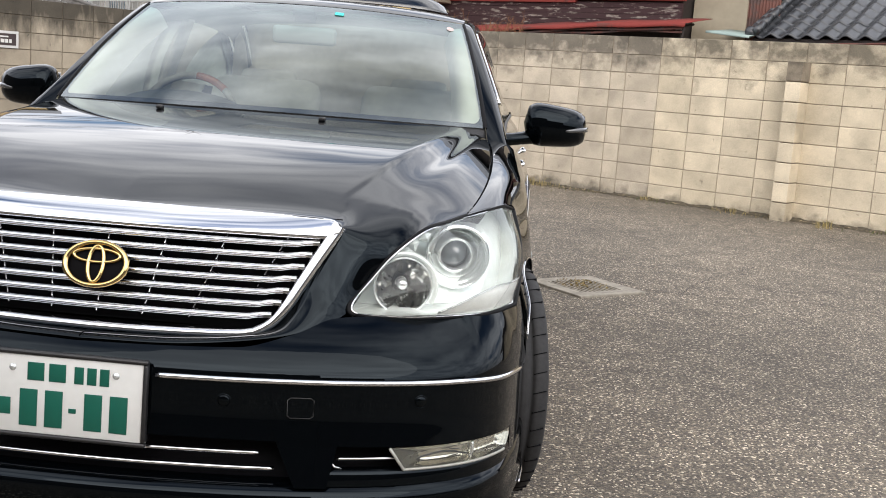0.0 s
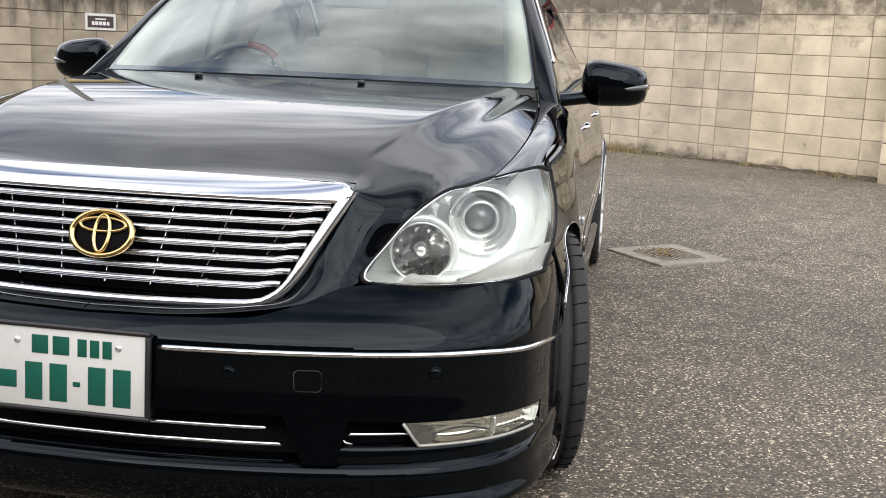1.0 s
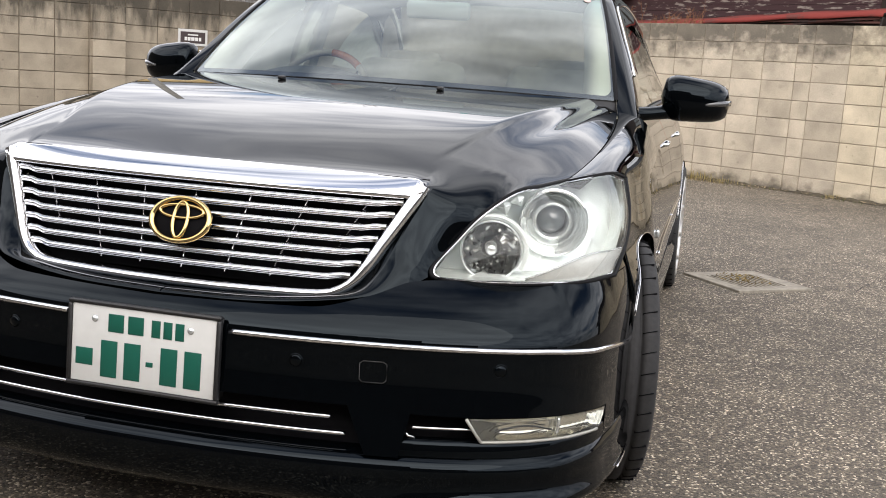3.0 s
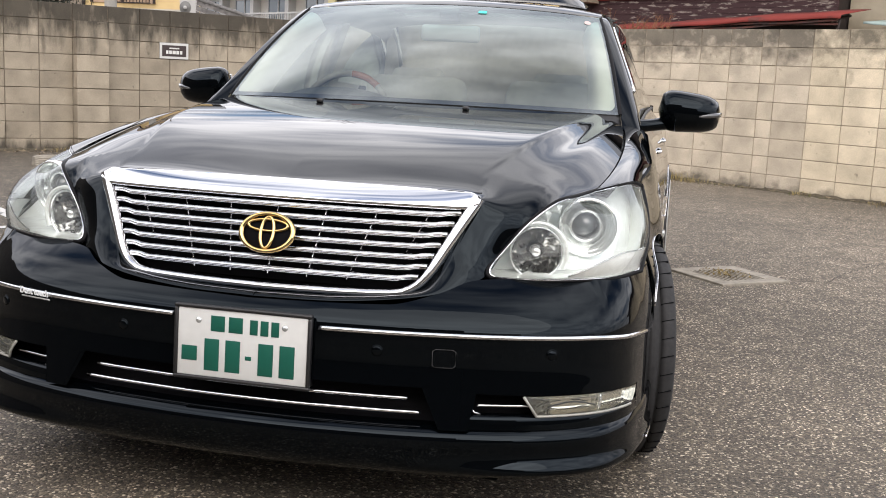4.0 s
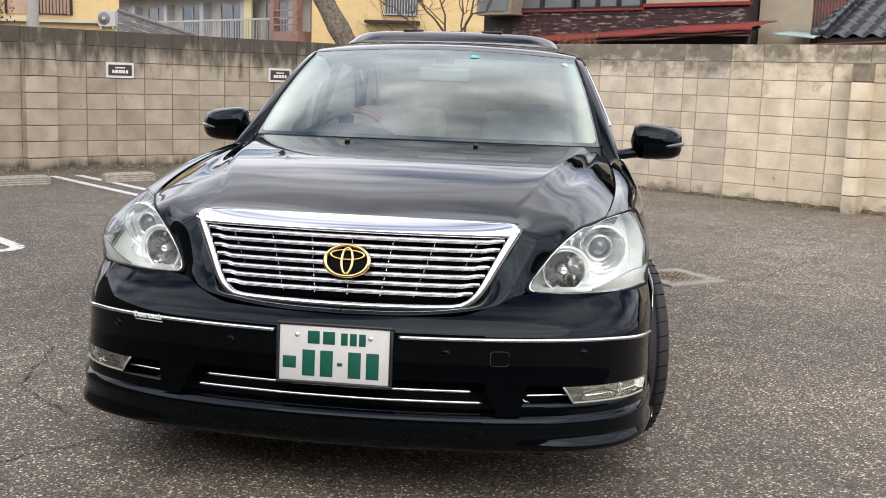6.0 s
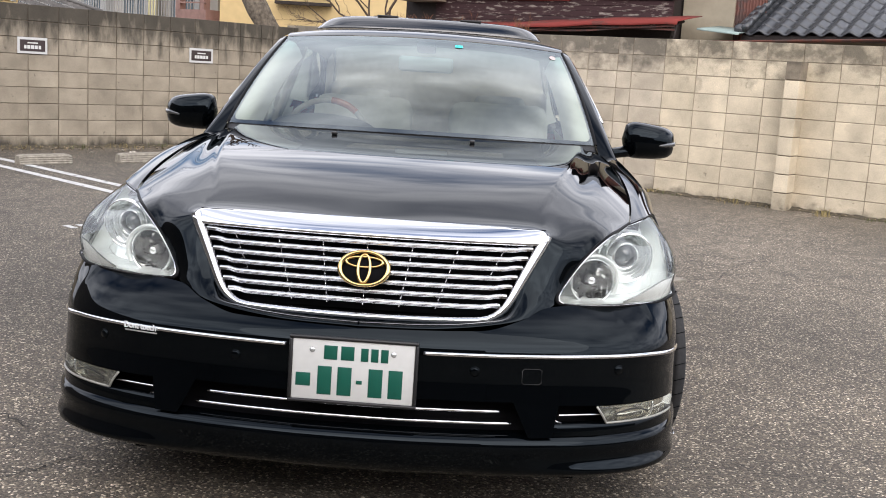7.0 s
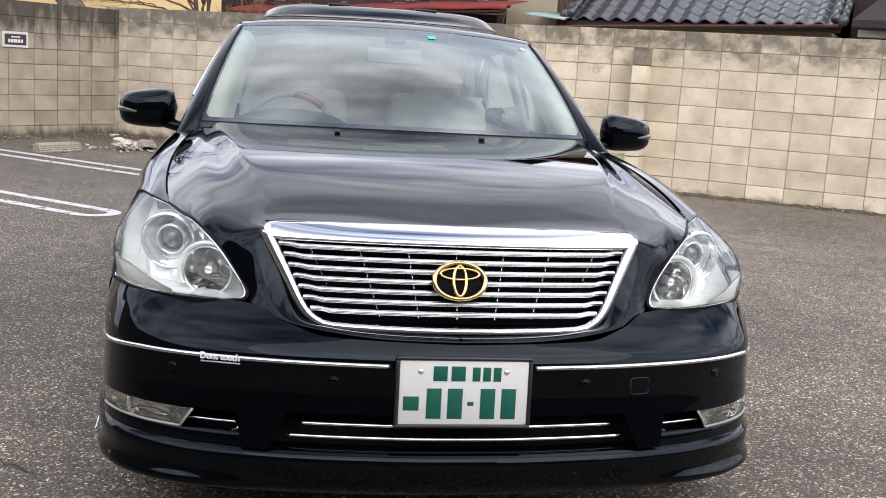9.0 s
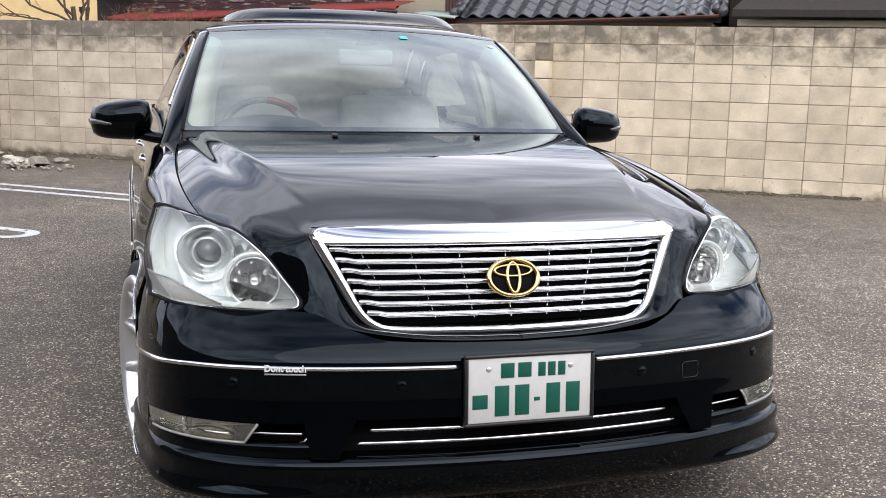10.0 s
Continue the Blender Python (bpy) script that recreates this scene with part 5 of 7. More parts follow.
# ---- the car: nose towards -y, centre line on x = 0, metres ----
def power_sum(u, *c):
    """A polynomial, highest power first."""
    v = 0.0
    for k in c:
        v = v * u + k
    return v


def hood_centre(y):
    return power_sum(y - 0.8, 0.0394, -0.0369, 0.0876, -0.1448, 0.1295, 0.9724)


def seam(y):
    """The gap between hood and wing: x and z."""
    return power_sum(y - 0.8, 0.0572, -0.1743, 0.0635, 0.8065), power_sum(y - 0.8, -0.0244, -0.0298, 0.1497, 0.8837)


def hood_front(x):
    """The hood's front edge: y and z."""
    return (table(x, [(0.0, 0.262), (0.46, 0.262), (0.51, 0.257), (0.57, 0.258), (0.63, 0.289), (0.66, 0.312), (0.694, 0.345), (0.735, 0.435), (0.772, 0.522)]),
            table(x, [(0.0, 0.842), (0.46, 0.840), (0.51, 0.829), (0.57, 0.797), (0.63, 0.773), (0.66, 0.797), (0.694, 0.823), (0.735, 0.833), (0.772, 0.840)]))


def smooth01(v):
    v = min(max(v, 0.0), 1.0)
    return v * v * (3 - 2 * v)


def hood_height(x, y):
    """Height of the hood: a flat raised middle, a crease on either side, and shoulders that fall to the gap."""
    x = abs(x)
    sx, sz = seam(y)
    top = hood_centre(y)
    xc = power_sum(y - 0.8, 0.0455, -0.1141, 0.2078, 0.5830)
    flat = top - 0.013 * (x / xc) ** 2
    zc = top - 0.013
    r = (x - xc) / max(sx - xc, 0.02)
    fall = (zc - sz) * (0.62 * r + 0.38 * r * r * (1.0 if r > 0 else 0.0))
    hollow = 0.009 * math.exp(-((r - 0.30) / 0.18) ** 2) * smooth01((y - 0.5) / 0.4)
    step = 0.0045 * smooth01((r + 0.02) / 0.09) * smooth01((y - 0.38) / 0.14) * (1 - 0.6 * smooth01((y - 0.95) / 0.4))
    low = zc - fall - hollow - step
    k = 0.0007 + 0.0173 * (1 - smooth01((y - 0.30) / 0.45))
    m = min(flat, low)
    return m - k * math.log(math.exp(-(flat - m) / k) + math.exp(-(low - m) / k))


def hood_rows(nu=180, nv=64):
    rows = []
    for j in range(nv):
        t = (j / (nv - 1)) ** 1.6
        row = []
        for i in range(-nu, nu + 1):
            s = i / nu
            edge = 0.772 + (0.785 - 0.772) * t
            x = s * (edge + 0.036 * math.sin(math.pi * min(t * 1.05, 1.0)))
            yf, zf = hood_front(abs(x))
            yr = 1.375 + 0.185 * s * s
            y = yf + (yr - yf) * t
            if abs(s) > 0.999:
                x = math.copysign(seam(y)[0] - 0.003, s)
            z = hood_height(x, y)
            d = max(0.0, 1.0 - (y - yf) / 0.10)
            z -= (hood_height(x, yf) - zf) * (1 - math.sqrt(1 - 0.94 * d * d)) / 0.755
            row.append((x, y, z))
        rows.append(row)
    return rows


def half_width(y):
    return table(y, [(0.30, 0.885), (0.42, 0.925), (0.60, 0.950), (0.95, 0.964), (1.3, 0.955), (2.0, 0.942), (3.0, 0.938), (3.9, 0.944), (4.4, 0.915), (4.75, 0.87), (4.95, 0.80)])


def flank(y, z):
    """x of the car's side."""
    tuck = 0.026 * smooth01((z - 0.58) / 0.10) * (1 - smooth01((y - 0.78) / 0.35))
    return half_width(y) - tuck - table(z, [(0.15, 0.055), (0.22, 0.030), (0.33, 0.008), (0.46, 0.0), (0.58, 0.002), (0.70, 0.014), (0.80, 0.036), (0.87, 0.062), (0.93, 0.095), (0.975, 0.135)])


AXLES, WHEEL_Z, ARCH = (0.93, 3.855), 0.325, 0.352


def lower_edge(y, sill=0.185):
    for a in AXLES:
        if abs(y - a) < ARCH:
            return max(sill, WHEEL_Z + math.sqrt(ARCH * ARCH - (y - a) ** 2))
    return sill


def side_rows(ys, top, bottom, n=26, start=None):
    """Columns of the side from top(y) down to bottom(y)."""
    rows = []
    for y in ys:
        zt, zb = top(y), bottom(y)
        rows.append([(flank(y, zt + (zb - zt) * k / n), y, zt + (zb - zt) * k / n) for k in range(n + 1)])
    return rows


def belt(y):
    return table(y, [(1.5, 0.955), (2.2, 0.962), (3.2, 0.975), (3.9, 0.985), (4.5, 0.985), (4.95, 0.95)])


def wing_rows():
    """Front wing: from the hood's gap over the shoulder and down to the arch, its front edge cut by the lamp."""
    rows = []
    nv = 34
    for j in range(nv + 1):
        v = j / nv
        y0 = table(v, [(0.0, 0.526), (0.08, 0.60), (0.16, 0.69), (0.25, 0.768), (0.36, 0.705), (0.50, 0.63), (0.75, 0.52), (1.0, 0.428)])
        row = []
        for i in range(97):
            t = i / 96
            y = y0 + (1.60 - y0) * t
            sx, sz = seam(y)
            sx += 0.003
            zs = 0.785
            if v < 0.36:
                u = v / 0.36
                a, c = Vector((sx, sz)), Vector((flank(y, zs), zs))
                b = Vector((c.x - 0.002, a.y + 0.008))
                p = a * (1 - u) ** 2 + b * 2 * u * (1 - u) + c * u * u
                x, z = p.x, p.y
            else:
                u = (v - 0.36) / 0.64
                zb = 0.645 if y < 0.60 else lower_edge(y)
                z = zs + (zb - zs) * u
                x = flank(y, z)
            row.append((x, y, z))
        rows.append(row)
    return rows


# plan of the bumper at the height of its bright strip
PLAN = spline([(0, 0.004, 0), (0.03, 0.004, 0), (0.1, 0.0052, 0), (0.2, 0.011, 0), (0.4, 0.034, 0), (0.6, 0.078, 0), (0.74, 0.134, 0), (0.84, 0.205, 0), (0.90, 0.292, 0), (0.930, 0.40, 0), (0.942, 0.50, 0), (0.946, 0.612, 0)], 121)


def plan_point(s, out=0.0, side=0.15):
    """A point of the plan curve, pushed outwards (less so on the flanks)."""
    f = s * (len(PLAN) - 1)
    i = min(int(f), len(PLAN) - 2)
    p = PLAN[i].lerp(PLAN[i + 1], f - i)
    d = (PLAN[i + 1] - PLAN[i]).normalized()
    n = Vector((d.y, -d.x, 0))
    k = out * (side + (1 - side) * max(-n.y, 0.0) ** 1.2)
    return p + n * k


def bumper_top(s):
    x = plan_point(s).x
    return table(x, [(0.0, 0.572), (0.34, 0.580), (0.46, 0.606), (0.55, 0.634), (0.60, 0.638), (0.93, 0.646)])


def bumper_out(z):
    """How far the bumper stands out, by height."""
    return table(z, [(0.36, 0.020), (0.40, 0.012), (0.45, 0.003), (0.505, 0.0), (0.525, -0.002), (0.545, -0.010), (0.575, -0.034), (0.60, -0.062), (0.62, -0.092), (0.645, -0.135)])


def bumper_low(x):
    return table(x, [(0.0, 0.397), (0.50, 0.396), (0.56, 0.388), (0.66, 0.386), (0.84, 0.384), (0.90, 0.379), (0.926, 0.372)])


def bumper_rows(n=110, nv=30):
    rows = []
    for j in range(nv + 1):
        v = j / nv
        row = []
        for i in range(n + 1):
            s = i / n
            low = bumper_low(PLAN[round(s * (len(PLAN) - 1))].x)
            z = low + (bumper_top(s) - low) * v
            p = plan_point(s, bumper_out(z))
            row.append((p.x, p.y, z))
        rows.append(row)
    return rows


def on_bumper(s, z, out=0.0):
    p = plan_point(s, bumper_out(z) + out)
    p.z = z
    return p


def s_at(x):
    """Where along the plan curve it reaches x."""
    return next(i for i, p in enumerate(PLAN) if p.x >= x or i == len(PLAN) - 1) / (len(PLAN) - 1)


def coons(bottom, top, left, right, nu, nv, bulge=0.0, way=(0, -1, 0)):
    b, t, l, r = spline(bottom, nu + 1), spline(top, nu + 1), spline(left, nv + 1), spline(right, nv + 1)
    way = Vector(way).normalized()
    rows = []
    for j in range(nv + 1):
        v = j / nv
        row = []
        for i in range(nu + 1):
            u = i / nu
            p = b[i] * (1 - v) + t[i] * v + l[j] * (1 - u) + r[j] * u
            p -= (b[0] * (1 - u) + b[-1] * u) * (1 - v) + (t[0] * (1 - u) + t[-1] * u) * v
            p += way * bulge * 16 * u * (1 - u) * v * (1 - v)
            row.append(p)
        rows.append(row)
    return rows


def glass_point(u, v, out=0.0):
    """Windscreen: u from -1 to 1 across, v from 0 at the foot to 1 at the roof."""
    x0, x1 = 0.765 * u, 0.628 * u
    a = Vector((x0, 1.425 + 0.205 * u * u, 1.018 - 0.012 * u * u))
    b = Vector((x1, 2.045 + 0.105 * u * u, 1.405 - 0.026 * u * u))
    p = a.lerp(b, v)
    n = Vector((0.25 * u, -0.52, 0.85)).normalized()
    return p + n * (0.028 * 4 * v * (1 - v) * (1 - 0.3 * u * u) + out)


def roof_height(x, y):
    c = table(y, [(2.03, 1.400), (2.08, 1.419), (2.15, 1.434), (2.3, 1.446), (2.7, 1.452), (3.1, 1.440), (3.4, 1.410)])
    return c - 0.028 * (x / 0.6) ** 2 - 0.022 * (abs(x) / 0.62) ** 8


def rail(y):
    """Outer edge of the roof: x, z."""
    return (table(y, [(1.60, 0.828), (1.75, 0.80), (2.0, 0.722), (2.25, 0.664), (2.7, 0.652), (3.3, 0.655), (3.7, 0.70), (4.1, 0.77)]),
            table(y, [(1.60, 0.985), (1.75, 1.065), (2.0, 1.235), (2.25, 1.352), (2.7, 1.385), (3.3, 1.35), (3.7, 1.20), (4.1, 1.02)]))


def grille_y(x, z):
    return 0.192 - (0.80 - z) * 0.40 + 0.045 * (abs(x) / 0.5) ** 2.2


def grille_half(z):
    """Half width of the grille opening at a height."""
    return table(z, [(0.600, 0.335), (0.615, 0.375), (0.64, 0.398), (0.70, 0.430), (0.76, 0.461), (0.81, 0.487), (0.835, 0.497)])


def cut_hole(bm, half, y0, y1):
    """Take the faces of the sunroof's opening out of a roof sheet."""
    inside = [f for f in bm.faces if abs(f.calc_center_median().x) < half and y0 < f.calc_center_median().y < y1]
    bmesh.ops.delete(bm, geom=inside, context="FACES")


def build_car():
    car = thing("car", (0, 2.45, 0), "glossy black lowered four-door saloon parked on worn asphalt", "car")

    # hood with its turned-down front
    hood_grid = relax(hood_rows(), 3, 1, 10)
    bm = sheet(hood_grid)
    inner = spline([(0.510, 0.256, 0.828), (0.490, 0.238, 0.77), (0.456, 0.210, 0.70), (0.420, 0.180, 0.64), (0.392, 0.160, 0.608), (0.34, 0.142, 0.592), (0.2, 0.115, 0.582), (0.0, 0.108, 0.578)], 60)
    outer = spline([(0.630, 0.287, 0.772), (0.606, 0.272, 0.740), (0.584, 0.256, 0.708), (0.550, 0.216, 0.648), (0.52, 0.180, 0.628), (0.42, 0.118, 0.598), (0.22, 0.070, 0.577), (0.0, 0.058, 0.572)], 60)
    tops = [p for p in hood_grid[0] if 0.508 < p.x < 0.634]
    rows = []
    for top in tops:
        u = (top.x - tops[0].x) / (tops[-1].x - tops[0].x)
        row = []
        for i, (a, b) in enumerate(zip(inner, outer)):
            p = a.lerp(b, u) + Vector((0.15, -0.9, 0.25)) * 0.0135 * math.sin(math.pi * u)
            p += (top - inner[0].lerp(outer[0], u) - Vector((0.15, -0.9, 0.25)) * 0.0135 * math.sin(math.pi * u)) * (1 - smooth01(i / 14))
            row.append(p if i else top)
        rows.append(row)
    sheet(rows, bm, mirror=True)
    near = [v for v in bm.verts if 0.50 < abs(v.co.x) < 0.66 and v.co.y < 0.42 and 0.70 < v.co.z < 0.87 and not v.is_boundary]
    for k in range(50):
        bmesh.ops.smooth_vert(bm, verts=near, factor=0.5, use_axis_x=True, use_axis_y=True, use_axis_z=True)
    hood = part("hood", bm, M_PAINT, car, "long glossy black bonnet with a raised middle")
    for sx in (-1, 1):
        bm = bmesh.new()
        box(bm, (sx * 0.262, 1.262, hood_height(0.262, 1.262) + 0.006), (0.020, 0.026, 0.013), bevel=0.004)
        part("washer_nozzle", bm, M_TRIM, hood)

    # wings, doors, quarters
    for sx, side in ((1, "left"), (-1, "right")):
        def flip(rows):
            return [[(p[0] * sx, p[1], p[2]) for p in r] for r in rows]
        wing = part("front_wing", sheet(flip(wing_rows())), M_PAINT, car)
        rows = []
        for i in range(41):
            y = 0.53 + 1.04 * i / 40
            x, z = seam(y)
            rows.append([(x - 0.03, y, z - 0.012), (x - 0.012, y, z - 0.020), (x + 0.012, y, z - 0.020), (x + 0.03, y, z - 0.022)])
        part("hood_gutter", sheet(flip(rows)), M_VOID, wing)
        bm = bmesh.new()
        box(bm, (sx * (flank(1.37, 0.62) + 0.003), 1.37, 0.62), (0.012, 0.055, 0.022), bevel=0.004)
        part("side_marker", bm, M_SILVER, wing, "small clear side marker lamp")
        cuts = [1.606, 2.675, 3.615]
        for k, name in enumerate(("front_door", "rear_door")):
            a, b = cuts[k] + 0.004, cuts[k + 1] - 0.004
            ys = [a + (b - a) * i / 40 for i in range(41)]
            door = part(name, sheet(flip(side_rows(ys, belt, lambda y: max(0.30, lower_edge(y)) if y > 3.3 else 0.30))), M_PAINT, car)
            yh = b - 0.16
            bm = bmesh.new()
            hx = flank(yh, 0.83)
            tube(bm, [(sx * (hx - 0.01), yh - 0.10, 0.832), (sx * (hx + 0.009), yh - 0.095, 0.832), (sx * (hx + 0.014), yh, 0.832), (sx * (hx + 0.009), yh + 0.095, 0.832), (sx * (hx - 0.01), yh + 0.10, 0.832)], 0.0075, 8)
            part("door_handle", bm, M_CHROME, door, "chrome pull handle")
            ys2 = [a + (b - a) * i / 30 for i in range(31)]
            bm = bmesh.new()
            tube(bm, [(sx * (flank(y, 0.52) + 0.002), y, 0.52) for y in ys2], 0.0045, 8)
            part("side_moulding", bm, M_CHROME, door, "chrome side moulding")
        ys = [3.62 + (4.93 - 3.62) * i / 60 for i in range(61)]
        part("rear_wing", sheet(flip(side_rows(ys, belt, lambda y: lower_edge(y) if y < 4.25 else 0.50))), M_PAINT, car)
        ys = [1.28 + (3.51 - 1.28) * i / 40 for i in range(41)]
        rows = []
        for y in ys:
            rows.append([(flank(y, 0.30) - 0.006, y, 0.31), (flank(y, 0.27) + 0.018, y, 0.27), (flank(y, 0.22) + 0.026, y, 0.20), (flank(y, 0.2) + 0.02, y, 0.135), (flank(y, 0.2) - 0.10, y, 0.13)])
        part("side_skirt", sheet(flip(rows)), M_PAINT, car)
        # arches: liner and bright trim
        for a in AXLES:
            bm = bmesh.new()
            arc = [math.radians(-8 + 196 * i / 48) for i in range(49)]
            tube(bm, [(sx * (flank(a + ARCH * math.cos(t), WHEEL_Z + ARCH * math.sin(t)) + 0.001), a + ARCH * math.cos(t), WHEEL_Z + ARCH * math.sin(t)) for t in arc if WHEEL_Z + ARCH * math.sin(t) > (0.40 if a > 2 else 0.50) or math.cos(t) > 0], 0.0018, 6)
            part("arch_trim", bm, M_CHROME, car, "thin chrome wheel-arch trim")
            bm = bmesh.new()
            spin(bm, [(ARCH + 0.004, sx * 0.91), (ARCH + 0.02, sx * 0.80), (ARCH + 0.02, sx * 0.58), (0.05, sx * 0.58)], (0, a, WHEEL_Z), "x", 40, radians(-4), radians(188))
            part("arch_liner", bm, M_VOID, car)

        # greenhouse
        ys = [1.60 + (4.12 - 1.60) * i / 60 for i in range(61)]
        rows = []
        for y in ys:
            rx, rz = rail(y)
            zb = belt(y) - 0.004
            if y < 1.75:
                zb = min(zb, rz - 0.004)
            bx = flank(y, zb) - 0.012
            n = 8
            rows.append([((rx + (bx - rx) * (k / n)) + 0.018 * math.sin(math.pi * k / n), y, rz + (zb - rz) * k / n) for k in range(n + 1)])
        part("side_glass", sheet(flip(rows)), M_SIDEGLASS, car, "dark smoked side windows").visible_shadow = False
        # pillars: a strip along the roof rail from hood to boot
        pts = [1.60 + (4.15 - 1.60) * i / 70 for i in range(71)]
        rows = []
        for y in pts:
            rx, rz = rail(y)
            if y < 2.15:
                v = min(max((y - 1.60) / (2.15 - 1.60), 0), 1)
                g = glass_point(1.0, v)
            elif y < 3.38:
                g = Vector((0.618, y, roof_height(0.618, y)))
            else:
                v = min((y - 3.38) / (4.10 - 3.38), 1)
                g = Vector((0.60 + 0.12 * v, 3.36 + 0.70 * v, 1.375 - 0.355 * v))
            o = Vector((rx, y, rz))
            rows.append([g, g.lerp(o, 0.35) + Vector((0.012, -0.004, 0.012)), g.lerp(o, 0.7) + Vector((0.016, 0, 0.008)), o + Vector((0.010, 0, -0.002)), o + Vector((0.010, 0, -0.022))])
        # its foot runs straight on down behind the wing
        rows = [[a + (a - b) * 0.35 * j for a, b in zip(rows[0], rows[2])] for j in (4, 3, 2, 1)] + rows
        part("roof_pillar", sheet(flip(rows)), M_PAINT, car)
        bm = bmesh.new()
        tube(bm, [(sx * (rail(y)[0] + 0.014), y, rail(y)[1] - 0.006) for y in [1.80 + 2.2 * i / 40 for i in range(41)]], 0.006, 6)
        part("drip_moulding", bm, M_CHROME, car, "chrome window-top moulding")
        rows = []
        for i in range(31):
            y = 1.86 + (3.55 - 1.86) * i / 30
            rx, rz = rail(y)
            rows.append([(rx + 0.020, y, rz - 0.012), (rx + 0.042, y, rz - 0.045), (rx + 0.055, y, rz - 0.085)])
        part("rain_visor", sheet(flip(rows)), M_VISOR, car, "smoked window rain visor")
        bm = bmesh.new()
        tube(bm, [(sx * (flank(y, belt(y)) + 0.002), y, belt(y) + 0.002) for y in [1.62 + 2.4 * i / 40 for i in range(41)]], 0.008, 6)
        part("belt_moulding", bm, M_TRIM, car)
        build_mirror(car, sx)

    # roof, glass
    rows = []
    for i in range(37):
        k = (i / 36) ** 1.5
        row = []
        for u in range(-20, 21):
            g = glass_point(u / 20, 1.0, 0.003)
            x, y = g.x * (1 - k) + 0.622 * u / 20 * k, g.y + 0.004 + (3.38 - g.y) * k
            ys = 2.045 + (3.38 - 2.045) * k
            row.append((x, y, roof_height(x, ys) + (g.z - roof_height(x, 2.045)) * (1 - k) ** 4))
        rows.append(row)
    bm = sheet(rows)
    cut_hole(bm, 0.42, 2.52, 3.02)
    roof = part("roof", bm, M_PAINT, car)
    rows = [[(x, y, roof_height(x, y) - 0.006) for x in [0.43 * i / 10 for i in range(-10, 11)]] for y in [2.51 + 0.52 * j / 8 for j in range(9)]]
    part("sunroof_glass", sheet(rows), M_SIDEGLASS, roof, "tinted glass sunroof").visible_shadow = False
    ws = part("windscreen", sheet([[glass_point(u / 24, v / 20) for u in range(-24, 25)] for v in range(21)]), M_WSGLASS, car, "green-tinted windscreen mirroring the clouds")
    ws.visible_shadow = False
    bm = bmesh.new()
    for u0, u1, v0, v1 in ((-1.0, -0.984, 0, 1), (0.984, 1.0, 0, 1), (-1, 1, 0.982, 1.0), (-1, 1, 0, 0.035)):
        sheet([[glass_point(u0 + (u1 - u0) * i / 30, v0 + (v1 - v0) * j / 12, -0.004) for i in range(31)] for j in range(13)], bm)
    for e in (-1, 1):
        # the border is rounded out in the lower corners
        arc = [(0.984 - 0.040 * (1 - math.cos(1.5708 * k / 8)), 0.035 + 0.075 * (1 - math.sin(1.5708 * k / 8))) for k in range(9)]
        sheet([[glass_point(e * u, v, -0.004), glass_point(e * (u + 0.984) / 2, (v + 0.035) / 2, -0.004), glass_point(e * 0.984, 0.035, -0.004)] for u, v in arc], bm)
    part("glass_border", bm, M_TRIM, ws, "black ceramic border")
    for e in (-1, 1):
        rows = [[glass_point(e * u, j / 24, o) for u, o in ((0.990, 0.0015), (0.993, 0.004), (1.002, 0.005), (1.008, 0.003))] for j in range(25)]
        part("glass_moulding", sheet(rows), M_SEAL, ws, "black rubber windscreen moulding")
    bm = sheet([[glass_point(0.232 + 0.026 * i, 0.893 + 0.018 * j, 0.003) for i in range(3)] for j in range(3)])
    part("inspection_sticker", bm, plain("turquoise_sticker", (0.03, 0.55, 0.50), rough=0.5), ws, "small turquoise sticker")
    bm = bmesh.new()
    c = glass_point(0.905, 0.90, 0.003)
    spin(bm, [(0.0, 0.0), (0.014, 0.0)], (0, 0, 0), "z", 20)
    bmesh.ops.transform(bm, matrix=Matrix.Translation(c) @ Vector((0.25, -0.52, 0.85)).to_track_quat("Z", "Y").to_matrix().to_4x4(), verts=bm.verts)
    part("round_sticker", bm, plain("white_red_sticker", (0.50, 0.40, 0.38), rough=0.5), ws, "small round red and white sticker")
    rows = []
    for v in range(13):
        row = []
        for u in range(-16, 17):
            a, b = u / 16, v / 12
            row.append((0.60 * a * (1 + 0.16 * b), 3.36 + 0.72 * b + 0.02 * (1 - a * a), 1.402 - 0.026 * a * a - 0.375 * b + 0.03 * math.sin(math.pi * b)))
        rows.append(row)
    part("rear_window", sheet(rows), M_REARGLASS, car, "dark sloping rear window").visible_shadow = False
    # cowl between hood and glass
    rows = []
    for k in range(5):
        row = []
        for u in range(-24, 25):
            s = u / 24
            a = Vector((0.785 * s, 1.383 + 0.185 * s * s, hood_height(0.785 * s, min(1.383 + 0.185 * s * s, 1.56)) - 0.006))
            b = glass_point(s, 0.03)
            p = a.lerp(b, k / 4)
            p.z -= 0.022 * math.sin(math.pi * k / 4)
            row.append(p)
        rows.append(row)
    part("cowl", sheet(rows), M_TRIM, car, "black plastic scuttle panel")
    for x0, x1, y1 in ((-0.62, -0.02, 1.47), (0.05, 0.60, 1.48)):
        bm = bmesh.new()
        tube(bm, spline([(x0, 1.47 + 0.13 * x0 * x0, 0.998), ((x0 + x1) / 2, 1.425, 1.000), (x1, 1.42, 1.000)], 14), 0.007, 6)
        part("wiper", bm, M_TRIM, car)
    # sunroof deflector
    rows = []
